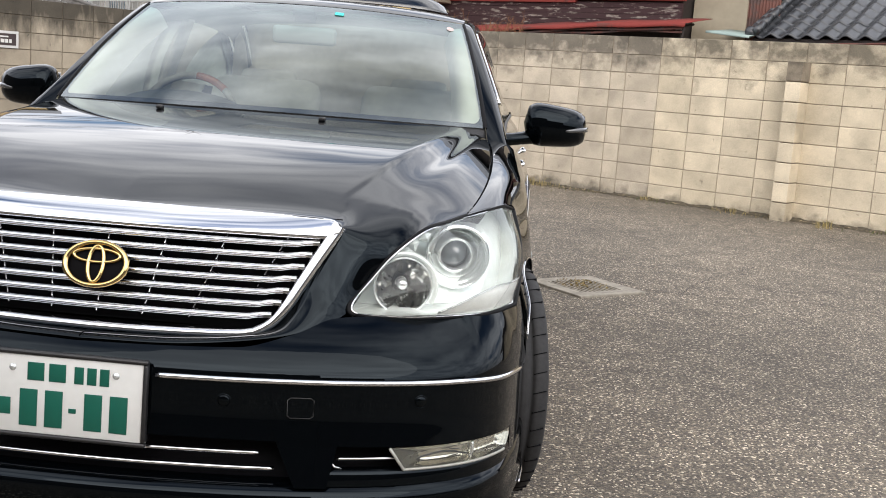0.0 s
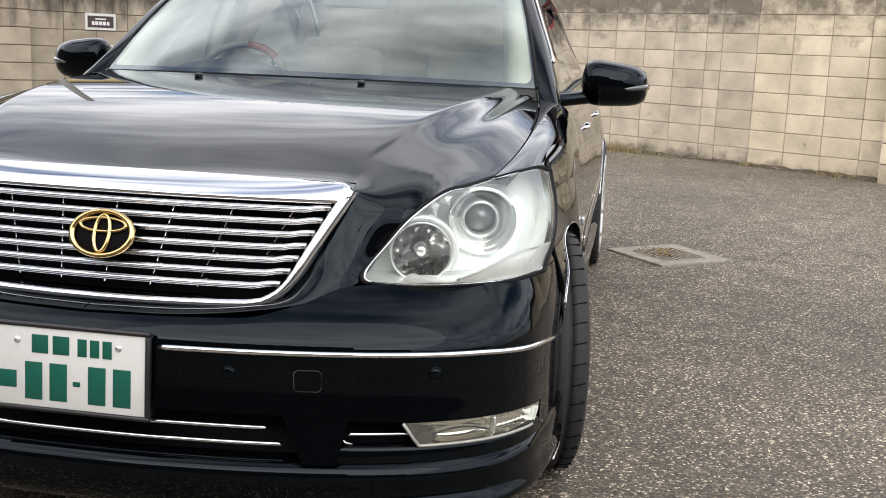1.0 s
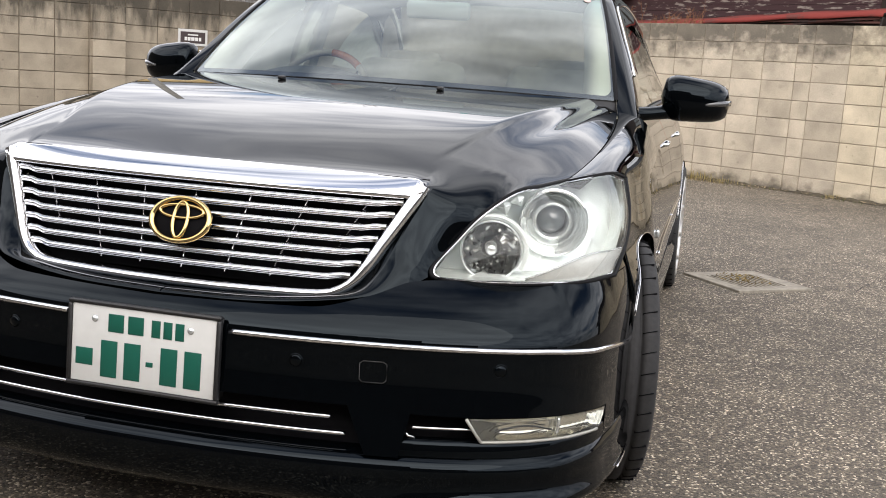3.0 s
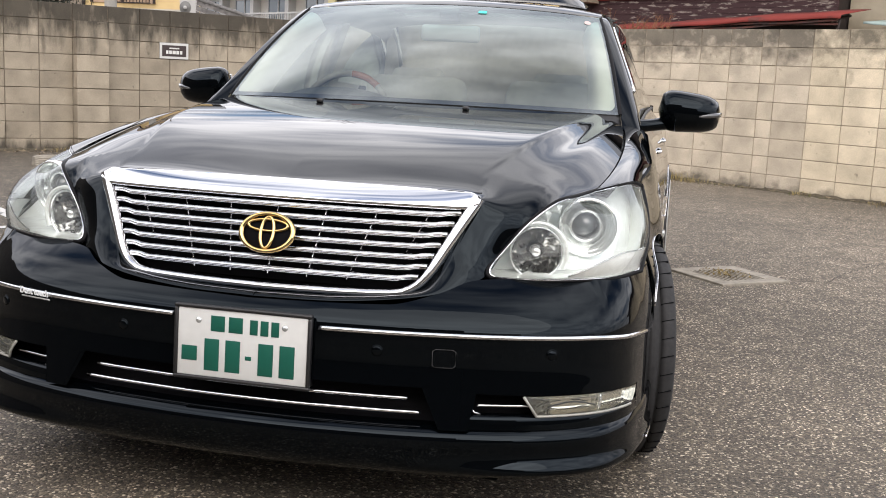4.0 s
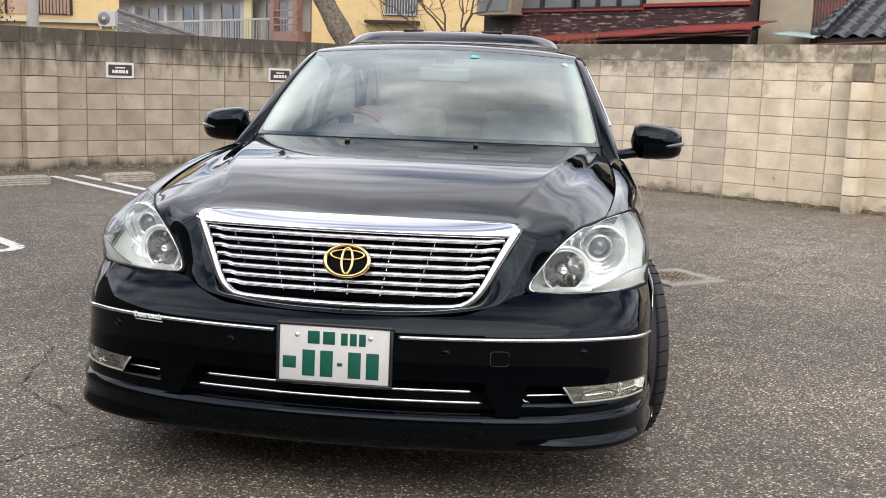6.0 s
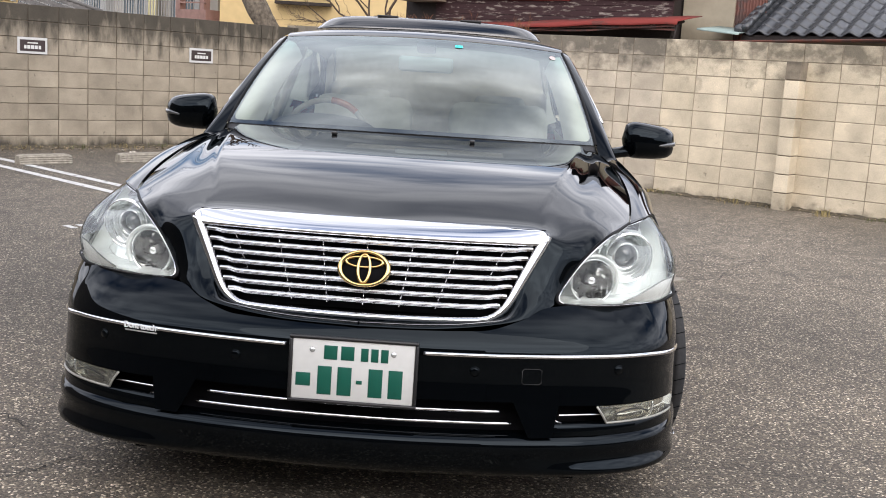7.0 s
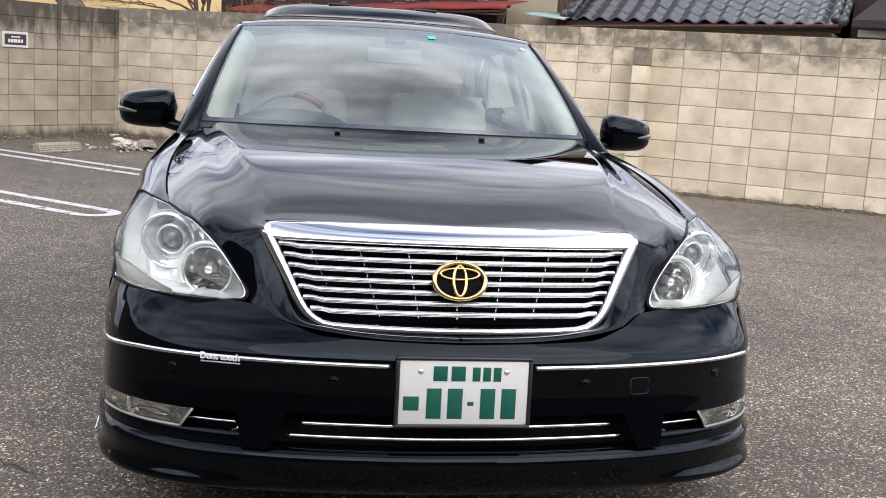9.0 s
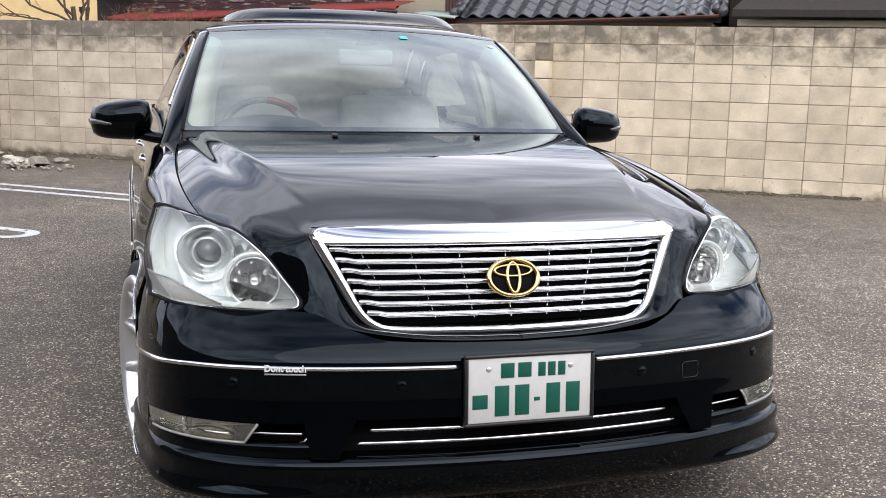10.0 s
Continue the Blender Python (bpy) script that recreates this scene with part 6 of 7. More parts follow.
    for k in range(7):
        a = k / 6
        row = []
        for u in range(-24, 25):
            s = u / 24
            x = 0.540 * s
            y = 2.33 + 0.06 * s * s + 0.10 * a + (0.05 * s ** 8)
            row.append((x, y, roof_height(x, y) + 0.002 + 0.058 * math.sin(a * 1.5) * (1 - 0.75 * s ** 10) + 0.012 * s * s))
        rows.append(row)
    part("sunroof_visor", sheet(rows, thick=0.003), M_VISOR, car, "smoked sunroof wind deflector")
    for x in (-0.20, 0.20):
        bm = bmesh.new()
        box(bm, (x, 2.455, roof_height(x, 2.45) + 0.064), (0.10, 0.05, 0.010), bevel=0.003)
        part("visor_clip", bm, M_TRIM, car)

    # boot and tail
    rows = []
    for v in range(21):
        b = v / 20
        row = []
        for u in range(-20, 21):
            a = u / 20
            y = 4.08 + 0.80 * b + 0.05 * (1 - a * a) * b
            row.append(((0.735 + 0.02 * b) * a, y, table(b, [(0, 1.015), (0.5, 1.03), (0.85, 1.02), (1, 0.985)]) - 0.025 * a * a))
        rows.append(row)
    boot = part("boot_lid", sheet(rows), M_PAINT, car)
    rows = []
    for j in range(15):
        z = 0.985 - (0.985 - 0.20) * j / 14
        row = []
        for i in range(-30, 31):
            s = i / 30
            x = s * (0.80 - 0.05 * (z > 0.9))
            y = 5.0 - 0.16 * abs(s) ** 3.0 - 0.07 * smooth01((z - 0.62) / 0.36) + 0.0
            row.append((x, y - (0.05 if z < 0.3 else 0), z))
        rows.append(row)
    part("rear_bumper", sheet(rows), M_PAINT, car)
    for sx in (1, -1):
        rows = []
        for j in range(9):
            z = 0.985 - (0.985 - 0.20) * j / 8
            e = Vector((sx * 0.80, 5.0 - 0.16 - 0.07 * smooth01((z - 0.62) / 0.36) - (0.05 if z < 0.3 else 0), z))
            w = Vector((sx * flank(4.93, min(z, 0.95)), 4.93 if z > 0.5 else 4.6, z))
            w2 = Vector((sx * flank(4.28, z), 4.28, z))
            rows.append([e, e.lerp(w, 0.5) + Vector((sx * 0.01, 0.01, 0)), w] if z > 0.5 else [e, e.lerp(w, 0.5) + Vector((sx * 0.03, 0.02, 0)), w, w2])
        for group in (rows[:5], rows[5:]):
            if len(group) > 1 and len({len(r) for r in group}) == 1:
                part("tail_corner", sheet(group), M_PAINT, car)
        bm = bmesh.new()
        box(bm, (sx * 0.66, 4.875, 0.80), (0.34, 0.10, 0.16), turn=-sx * 16, bevel=0.03)
        part("tail_lamp", bm, plain("red_lamp", (0.35, 0.01, 0.01), rough=0.15, coat=1.0), car)
    rows = [[(x * (0.86 if y < 0.2 else 1.0), y, 0.172) for x in (-0.72, -0.3, 0.3, 0.72)] for y in (0.08, 0.45, 1.5, 3.0, 4.9)]
    part("underbody", sheet(rows), M_VOID, car)

    build_front(car)
    for sx in (1, -1):
        build_headlamp(car, sx)
        build_fog(car, sx)
        for a in AXLES:
            build_wheel(car, sx, a)
    build_cabin(car)
    return car


def build_mirror(car, sx):
    """Door mirror: a rounded shell on a short stalk, with a turn-signal strip."""
    c = Vector((1.012, 1.86, 1.024)) if sx > 0 else Vector((0.980, 1.86, 1.030))
    rows = []
    nx, na = 16, 28
    for i in range(nx + 1):
        u = i / nx
        t = -1 + 2 * u
        r = (1 - abs(t) ** 4.0) ** (1 / 2.8)
        row = []
        for k in range(na):
            a = 6.28318 * k / na
            ca, sa = math.cos(a), math.sin(a)
            q = lambda w, p: math.copysign(abs(w) ** p, w)
            y = q(ca, 0.92) * (0.074 if ca < 0 else 0.055) * r
            z = q(sa, 0.80) * (0.075 - 0.010 * t) * r
            row.append((sx * (c.x + t * 0.118), c.y + y + 0.03 * t * t * (t > 0) + 0.012 * t, c.z + z - 0.006 * t))
        rows.append(row)
    shell = part("door_mirror", sheet(rows, closed=True), M_PAINT, car, "glossy black door mirror")
    bm = bmesh.new()
    tube(bm, spline([(sx * 0.79, 1.79, 0.962), (sx * 0.86, 1.815, 0.968), (sx * (c.x - 0.07), 1.85, 0.982)], 8), [0.042, 0.036, 0.033, 0.031, 0.031, 0.032, 0.034, 0.036], 12, 0.75)
    part("mirror_arm", bm, M_PAINT, shell)
    rows = []
    for i in range(9):
        u = i / 8
        x = c.x + 0.035 + 0.084 * u
        yb = c.y - 0.070 * (1 - ((x - c.x) / 0.122) ** 3.4 if x - c.x < 0.122 else 0.0) ** 0.38 + 0.03 * ((x - c.x) / 0.122) ** 2 + 0.008
        rows.append([(sx * x, yb - 0.004, c.z - 0.022 + 0.010 * u), (sx * x, yb - 0.009, c.z - 0.013 + 0.010 * u), (sx * x, yb - 0.004, c.z - 0.003 + 0.008 * u)])
    part("turn_signal", sheet(rows, thick=0.003), M_SIGNAL, shell, "clear turn-signal strip")
    bm = bmesh.new()
    box(bm, (sx * c.x, c.y + 0.058, c.z), (0.19, 0.006, 0.105), bevel=0.002)
    part("mirror_glass", bm, M_CHROME, shell)


def build_front(car):
    """Bumper, grille, number plate, lip."""
    bumper = part("front_bumper", sheet(bumper_rows(), mirror=True), M_PAINT, car, "glossy black front bumper")
    # bright strip, broken by the plate
    for sx in (1, -1):
        bm = bmesh.new()
        path = []
        for i in range(70):
            s = s_at(0.180) + (1.0 - s_at(0.180)) * i / 69
            z = table(plan_point(s).x, [(0.18, 0.521), (0.6, 0.522), (0.8, 0.519), (0.91, 0.505), (0.94, 0.49)]) - 0.022 * smooth01((plan_point(s).y - 0.40) / 0.22)
            p = on_bumper(s, z, 0.002)
            path.append((p.x * sx, p.y, p.z))
        tube(bm, path, 0.0062, 8, 1.0)
        part("bright_strip", bm, M_CHROME, bumper, "thin chrome bumper strip")
        for x, z in ((0.325, 0.476), (0.722, 0.480)):
            p = on_bumper(s_at(x), z, 0.0)
            d = (on_bumper(s_at(x) + 0.02, z) - on_bumper(s_at(x) - 0.02, z)).normalized()
            bm = bmesh.new()
            spin(bm, [(0.0, -0.003), (0.010, -0.0035), (0.0125, -0.001), (0.0125, 0.002)], (0, 0, 0), "y", 24)
            bmesh.ops.transform(bm, matrix=Matrix.Translation((p.x * sx, p.y, p.z)) @ pose(0, 0, 0, 0, 0, math.degrees(math.atan2(d.y, d.x)) * sx), verts=bm.verts)
            part("parking_sensor", bm, M_PAINT, bumper)
            bm = bmesh.new()
            spin(bm, [(0.0130, -0.0012), (0.0142, -0.0018), (0.0150, -0.0005)], (0, 0, 0), "y", 24)
            bmesh.ops.transform(bm, matrix=Matrix.Translation((p.x * sx, p.y, p.z)) @ pose(0, 0, 0, 0, 0, math.degrees(math.atan2(d.y, d.x)) * sx), verts=bm.verts)
            part("sensor_ring", bm, M_PAINT, bumper)
    # tow-eye cover
    sa, sb, za, zb = s_at(0.452), s_at(0.500), 0.445, 0.488
    cover = part("tow_cover", sheet([[on_bumper(sa + (sb - sa) * i / 6, za + (zb - za) * j / 6, 0.0012) for i in range(7)] for j in range(7)]), M_PAINT, bumper)
    ring = [(0.12, 0), (0.88, 0), (1, 0.12), (1, 0.88), (0.88, 1), (0.12, 1), (0, 0.88), (0, 0.12), (0.12, 0)]
    part("cover_gap", tube(bmesh.new(), [on_bumper(sa + (sb - sa) * u, za + (zb - za) * v, 0.0012) for u, v in ring], 0.0011, 6), M_TRIM, cover)
    # letters on the strip
    p = on_bumper(s_at(0.595), 0.5215, 0.0095)
    cu = bpy.data.curves.new("sticker_text", "FONT")
    cu.body, cu.size, cu.align_x, cu.align_y, cu.extrude = "Dont touch", 0.0232, "CENTER", "CENTER", 0.0008
    cu.offset = 0.0006
    t_ob = new("sticker_text", cu)
    bpy.context.view_layer.update()
    dg = bpy.context.evaluated_depsgraph_get()
    me = bpy.data.meshes.new_from_object(t_ob.evaluated_get(dg))
    bpy.data.objects.remove(t_ob)
    me.transform(pose(-p.x, p.y - 0.002, p.z + 0.002, 90, 0, -15) @ Matrix.Diagonal((0.93, 1, 1, 1)))
    me.materials.append(plain("white_lettering", (0.75, 0.77, 0.78), rough=0.35))
    st = new("sticker_lettering", me)
    st.parent = bumper
    tagged(st, "small white lettering on the bumper strip")
    bm = bmesh.new()
    q = on_bumper(s_at(0.595), 0.508, 0.004)
    box(bm, (-q.x, q.y, q.z), (0.101, 0.0016, 0.0035), turn=-15)
    part("sticker_bar", bm, plain("grey_lettering", (0.5, 0.5, 0.5), rough=0.5), bumper)

    # lower openings: pocket with its shade painted near-black, bright bars, body-coloured dividers
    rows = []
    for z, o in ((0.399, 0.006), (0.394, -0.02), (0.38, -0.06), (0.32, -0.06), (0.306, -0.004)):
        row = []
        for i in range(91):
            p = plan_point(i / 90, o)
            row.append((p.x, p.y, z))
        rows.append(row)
    part("lower_opening", sheet(rows, mirror=True), M_VOID, bumper, "lower air intake with its shade painted near-black")
    for x1, z, r in ((0.402, 0.3665, 0.0042), (0.432, 0.3325, 0.0050)):
        path = [plan_point(s_at(x1) * i / 30, 0.002) for i in range(31)]
        path = [(-p.x, p.y, z) for p in path[:0:-1]] + [(p.x, p.y, z) for p in path]
        part("intake_bar", tube(bmesh.new(), path, r, 8), M_CHROME, bumper, "thin chrome intake bar")

    def strip(name, sx, levels, a_of, b_of, mat, n=24, label=""):
        """A panel on the bumper's curve: levels of (height, stand-out), from a to b along it."""
        rows = []
        for j, (z, o) in enumerate(levels):
            v = j / (len(levels) - 1)
            a, b = a_of(v), b_of(v)
            row = []
            for i in range(n + 1):
                p = plan_point(a + (b - a) * i / n, o)
                row.append((p.x * sx, p.y, z))
            rows.append(row)
        return part(name, sheet(rows), mat, bumper, label)

    for sx in (1, -1):
        a, b = s_at(0.556), s_at(0.690)
        path = [plan_point(a + (b - a) * i / 20, 0.002) for i in range(21)]
        part("intake_bar", tube(bmesh.new(), [(p.x * sx, p.y, 0.357) for p in path], 0.0034, 8), M_CHROME, bumper, "thin chrome intake bar")
        # divider between the openings, leaning outwards
        lv = [(0.398 - 0.096 * k / 8, 0.010 + 0.024 * k / 8) for k in range(9)]
        strip("intake_divider", sx, lv, lambda v: s_at(0.438) + (s_at(0.480) - s_at(0.438)) * v, lambda v: s_at(0.560) - (s_at(0.560) - s_at(0.538)) * v, M_PAINT)
        strip("divider_edge", sx, [(0.398 - 0.096 * k / 8, 0.0095 + 0.024 * k / 8) for k in range(9)], lambda v: s_at(0.434) + (s_at(0.476) - s_at(0.434)) * v, lambda v: s_at(0.438) + (s_at(0.480) - s_at(0.438)) * v, M_PAINT, 2)
        # band under the side opening and the fog lamp, and the corner behind the lamp
        strip("bumper_band", sx, [(0.336, -0.006), (0.334, 0.014), (0.326, 0.018), (0.314, 0.020), (0.302, 0.022)], lambda v: s_at(0.50), lambda v: 1.0, M_PAINT, 60)
        strip("bumper_corner", sx, [(0.382, 0.010), (0.365, 0.014), (0.345, 0.017), (0.325, 0.020), (0.305, 0.022)], lambda v: s_at(0.9205) - 0.012 * v, lambda v: 1.0, M_PAINT, 30)
        # bright tip of the side opening
        p = plan_point(s_at(0.545), 0.006)
        part("opening_tip", tube(bmesh.new(), [(p.x * sx, p.y, 0.348), ((p.x + 0.006) * sx, p.y + 0.002, 0.340), ((p.x + 0.020) * sx, p.y + 0.006, 0.337)], 0.003, 6), M_CHROME, bumper)
    # lip spoiler
    lip_rows = []
    for z, o in ((0.309, -0.03), (0.308, 0.004), (0.304, 0.016), (0.296, 0.031), (0.287, 0.040), (0.272, 0.042), (0.256, 0.039), (0.241, 0.037), (0.229, 0.041), (0.217, 0.050), (0.208, 0.056), (0.200, 0.055), (0.194, 0.046), (0.186, 0.030), (0.176, 0.008), (0.168, -0.02), (0.164, -0.06)):
        row = []
        for i in range(111):
            s = i / 110
            flat = table(z, [(0.164, -0.06), (0.170, -0.030), (0.180, -0.002), (0.195, 0.018), (0.215, 0.030), (0.240, 0.036)]) if z < 0.24 else o
            p = plan_point(s, flat + (o - flat) * smooth01((s - 0.22) / 0.38), side=0.22)
            drop = 0.025 * smooth01((s - 0.6) / 0.4) * (1 if z < 0.25 else 0.3)
            flare = 0.005 * smooth01((s - 0.75) / 0.25)
            row.append((p.x + flare, p.y, z + drop * 0.3))
        lip_rows.append(row)
    part("lip_spoiler", sheet(lip_rows, mirror=True), M_PAINT, car, "glossy black add-on front lip")
    for sx in (1, -1):
        bm = bmesh.new()
        tube(bm, [(sx * (plan_point(s, 0.056, 0.22).x + 0.006), plan_point(s, 0.056, 0.22).y, 0.207) for s in [0.86 + 0.12 * i / 12 for i in range(13)]], 0.003, 6)
        part("lip_edge", bm, M_CHROME, car, "bright edge of the lip")

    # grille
    # the backing sheet's near-black colour carries the shade between the bars
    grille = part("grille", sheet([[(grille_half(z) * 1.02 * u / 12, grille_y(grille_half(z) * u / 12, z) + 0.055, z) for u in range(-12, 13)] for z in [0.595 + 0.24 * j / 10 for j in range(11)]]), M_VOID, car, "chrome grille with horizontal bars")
    for k in range(7):
        z = 0.781 - 0.0258 * k
        h = grille_half(z) - 0.002
        rows = []
        n = 60
        for dz, dy in ((0.0096, 0.018), (0.0092, 0.008), (0.0066, 0.0006), (0.0030, -0.0028), (0.0008, -0.0012), (-0.0004, 0.0012), (-0.0022, 0.0006), (-0.0042, 0.002), (-0.0052, 0.008), (-0.0056, 0.018)):
            row = []
            for i in range(-n, n + 1):
                x = h * i / n
                e = max(0.0, (abs(x) - h + 0.055) / 0.055)
                row.append((x, grille_y(x, z) + dy + 0.004 + 0.007 * smooth01(e * 1.8), z + dz + 0.0035 * smooth01(e * 1.8)))
            rows.append(row)
        part("grille_bar", sheet(rows), M_CHROME, grille, "polished horizontal grille bar")
    # second near-black sheet, added so the hollow behind the bars stays dark
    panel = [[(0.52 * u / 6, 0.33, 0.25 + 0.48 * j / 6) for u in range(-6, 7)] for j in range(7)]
    part("grille_shade_panel", sheet(panel), M_VOID, grille, "near-black panel for the shade behind the bars")
    for i in range(-3, 4):
        x0 = i * 0.134
        bm = bmesh.new()
        zt, zb = 0.805, 0.612
        pts = [(x0 * (1 - 0.03 * j), grille_y(x0, zt - (zt - zb) * j / 8) + 0.030, zt - (zt - zb) * j / 8) for j in range(9) if abs(x0) < grille_half(zt - (zt - zb) * j / 8) - 0.01]
        if len(pts) > 1:
            tube(bm, pts, 0.0016, 6)
            part("grille_rib", bm, M_CHROME, grille)
    # frame: thick top bar, tapering round sides and bottom
    zs_side = [0.832 - (0.832 - 0.612) * j / 22 for j in range(23)]
    half = [(grille_half(z), z) for z in zs_side]
    loop = [(h, z) for h, z in half] + [(0.352, 0.603), (0.325, 0.5985), (0.28, 0.5965), (0.2, 0.5945), (0.1, 0.593), (0.0, 0.5925)]
    rows = []
    for i in range(61):
        h = 0.512 * i / 60
        e = smooth01((h - 0.490) / 0.022)
        y, yb = grille_y(h, 0.80), 0.262
        zb, zf = 0.843 - 0.004 * (h / 0.5) ** 2, 0.797 + 0.016 * e
        # the outer ends are rounded off
        c = math.sqrt(max(1 - 0.85 * max((h - 0.488) / 0.024, 0.0) ** 2, 0.0))
        zb, yb = zf + (zb - zf) * c, y + (yb - y) * (0.35 + 0.65 * c)
        rows.append([(h, y + 0.03, zf - 0.001), (h, y + 0.002, zf - 0.001), (h, y - 0.003, zf + 0.004), (h, y - 0.001 + 0.012 * e, zf + 0.010), (h, y + 0.45 * (yb - y) + 0.006 * e, zf + (zb - zf) * 0.62), (h, y + 0.8 * (yb - y), zf + (zb - zf) * 0.92), (h, yb, zb), (h, yb + 0.012, zb - 0.006)])
    part("grille_top_bar", sheet(rows, mirror=True), M_CHROME, grille, "broad chrome top bar of the grille")
    rows = []
    m = len(loop)
    for i, (h, z) in enumerate(loop):
        a, b = Vector(loop[max(i - 1, 0)]), Vector(loop[min(i + 1, m - 1)])
        d = (b - a).normalized()
        n = Vector((-d.y, d.x))
        if n.x < 0 and i < 22:
            n = -n
        w = 0.031 - 0.013 * min(i / 26, 1.0)
        y = grille_y(h, z)
        q = lambda k, dy: (h + n.x * k, y + dy, z + n.y * k)
        rows.append([q(-0.004, 0.03), q(-0.003, 0.004), q(0.002, -0.004), q(w * 0.4, -0.0045), q(w * 0.8, -0.001), q(w * 0.95, 0.006), q(w, 0.030)])
    part("grille_frame", sheet(rows, mirror=True), M_CHROME, grille, "chrome surround of the grille")
    # oval emblem, drawn as plain rings
    ey, ez = grille_y(0, 0.717) - 0.020, 0.717
    emblem = part("emblem", spin(bmesh.new(), [(0.0, 0.004), (0.05, 0.004), (0.060, 0.010)], (0, 0, 0), "y", 48), M_VOID, grille, "gold oval badge with a black field")
    tilt = Matrix.Translation((0, ey, ez)) @ pose(0, 0, 0, -22, 0, 0) @ Matrix.Diagonal((1.12, 1, 0.80, 1))
    emblem.data.transform(tilt)
    for rx, rz, cz, r in ((0.0605, 0.0600, 0.0, 0.0068), (0.0150, 0.050, 0.0, 0.0046), (0.046, 0.0185, 0.023, 0.0044)):
        bm = bmesh.new()
        rows = []
        for k in range(56):
            a = 6.28318 * k / 56
            out = Vector((math.cos(a) / rx, 0, math.sin(a) / rz)).normalized()
            mid = Vector((rx * math.cos(a), 0, cz + rz * math.sin(a)))
            rows.append([mid + out * r * math.cos(6.28318 * j / 10) + Vector((0, r * math.sin(6.28318 * j / 10), 0)) for j in range(10)])
        sheet(rows + rows[:1], bm, closed=True)
        bmesh.ops.transform(bm, matrix=tilt, verts=bm.verts)
        part("badge_ring", bm, M_GOLD, emblem, "gold-plated oval ring")

    # number plate
    base = pose(0, -0.002, 0.4605, -3.2, 0, 0)
    bm = box(bmesh.new(), (0, 0, 0), (0.330, 0.004, 0.165), bevel=0.0018, m=base @ Matrix.Translation((0, -0.006, 0)))
    plate = part("number_plate", bm, M_PLATE, bumper, "white number plate with green bars")
    bm = bmesh.new()
    for cx, cz, w, h in ((0, 0.087, 0.350, 0.010), (0, -0.087, 0.350, 0.010), (-0.170, 0, 0.010, 0.165), (0.170, 0, 0.010, 0.165)):
        box(bm, (0, 0, 0), (w, 0.016, h), bevel=0.004, m=base @ Matrix.Translation((cx, -0.004, cz)))
    box(bm, (0, 0, 0), (0.340, 0.030, 0.170), m=base @ Matrix.Translation((0, 0.014, 0)))
    part("plate_frame", bm, M_TRIM, plate, "black plastic plate frame")
    def bar(x, z, w, h):
        bm = box(bmesh.new(), (0, 0, 0), (w, 0.0016, h), bevel=0.0006, m=base @ Matrix.Translation((x, -0.0086, z)))
        part("green_bar", bm, M_GREEN, plate)
    for x, w, z, h in ((-0.062, 0.036, 0.049, 0.038), (-0.016, 0.036, 0.049, 0.038), (0.030, 0.020, 0.048, 0.036), (0.057, 0.020, 0.048, 0.036), (0.084, 0.020, 0.048, 0.036),
                       (-0.134, 0.040, -0.028, 0.036), (-0.076, 0.038, -0.028, 0.078), (-0.022, 0.038, -0.028, 0.078), (0.018, 0.016, -0.028, 0.010), (0.062, 0.038, -0.028, 0.078), (0.116, 0.038, -0.028, 0.078)):
        bar(x, z, w, h)
    for x in (-0.112, 0.108):
        bm = spin(bmesh.new(), [(0.0, -0.004), (0.005, -0.0035), (0.0075, 0.0)], (0, 0, 0), "y", 16)
        bmesh.ops.transform(bm, matrix=base @ Matrix.Translation((x, -0.0085, 0.054)), verts=bm.verts)
        part("plate_bolt", bm, M_SILVER, plate)


# lamp outline: lower edge, upper edge, outer edge
LAMP_LOW = [(0.566, 0.206, 0.637), (0.64, 0.215, 0.636), (0.736, 0.246, 0.638), (0.85, 0.320, 0.642), (0.912, 0.420, 0.649)]
LAMP_TOP = [(0.557, 0.232, 0.676), (0.584, 0.258, 0.712), (0.630, 0.286, 0.770), (0.692, 0.342, 0.821), (0.735, 0.435, 0.830), (0.772, 0.526, 0.837), (0.826, 0.600, 0.848), (0.862, 0.690, 0.850), (0.888, 0.766, 0.834)]
LAMP_TIP = [(0.566, 0.206, 0.637), (0.550, 0.205, 0.643), (0.547, 0.213, 0.657), (0.557, 0.232, 0.676)]
LAMP_OUT = [(0.912, 0.420, 0.649), (0.919, 0.56, 0.705), (0.911, 0.67, 0.768), (0.888, 0.766, 0.834)]


def lamp_rows(nu, nv, back=0.0, bulge=0.036):
    rows = coons(LAMP_LOW, LAMP_TOP, LAMP_TIP, LAMP_OUT, nu, nv, bulge, (0.62, -0.72, 0.30))
    # the lens swells towards the wing
    for j, r in enumerate(rows):
        for i, p in enumerate(r):
            u, v = i / nu, j / nv
            p += Vector((0.85, -0.50, 0.12)) * 0.044 * 6.75 * u * u * (1 - u) * math.sin(math.pi * v)
    if back:
        mid = Vector((0.73, 0.46, 0.735))
        rows = [[mid + (p - mid) * 0.96 + Vector((-0.35, 0.85, 0.0)) * back for p in r] for r in rows]
    return rows


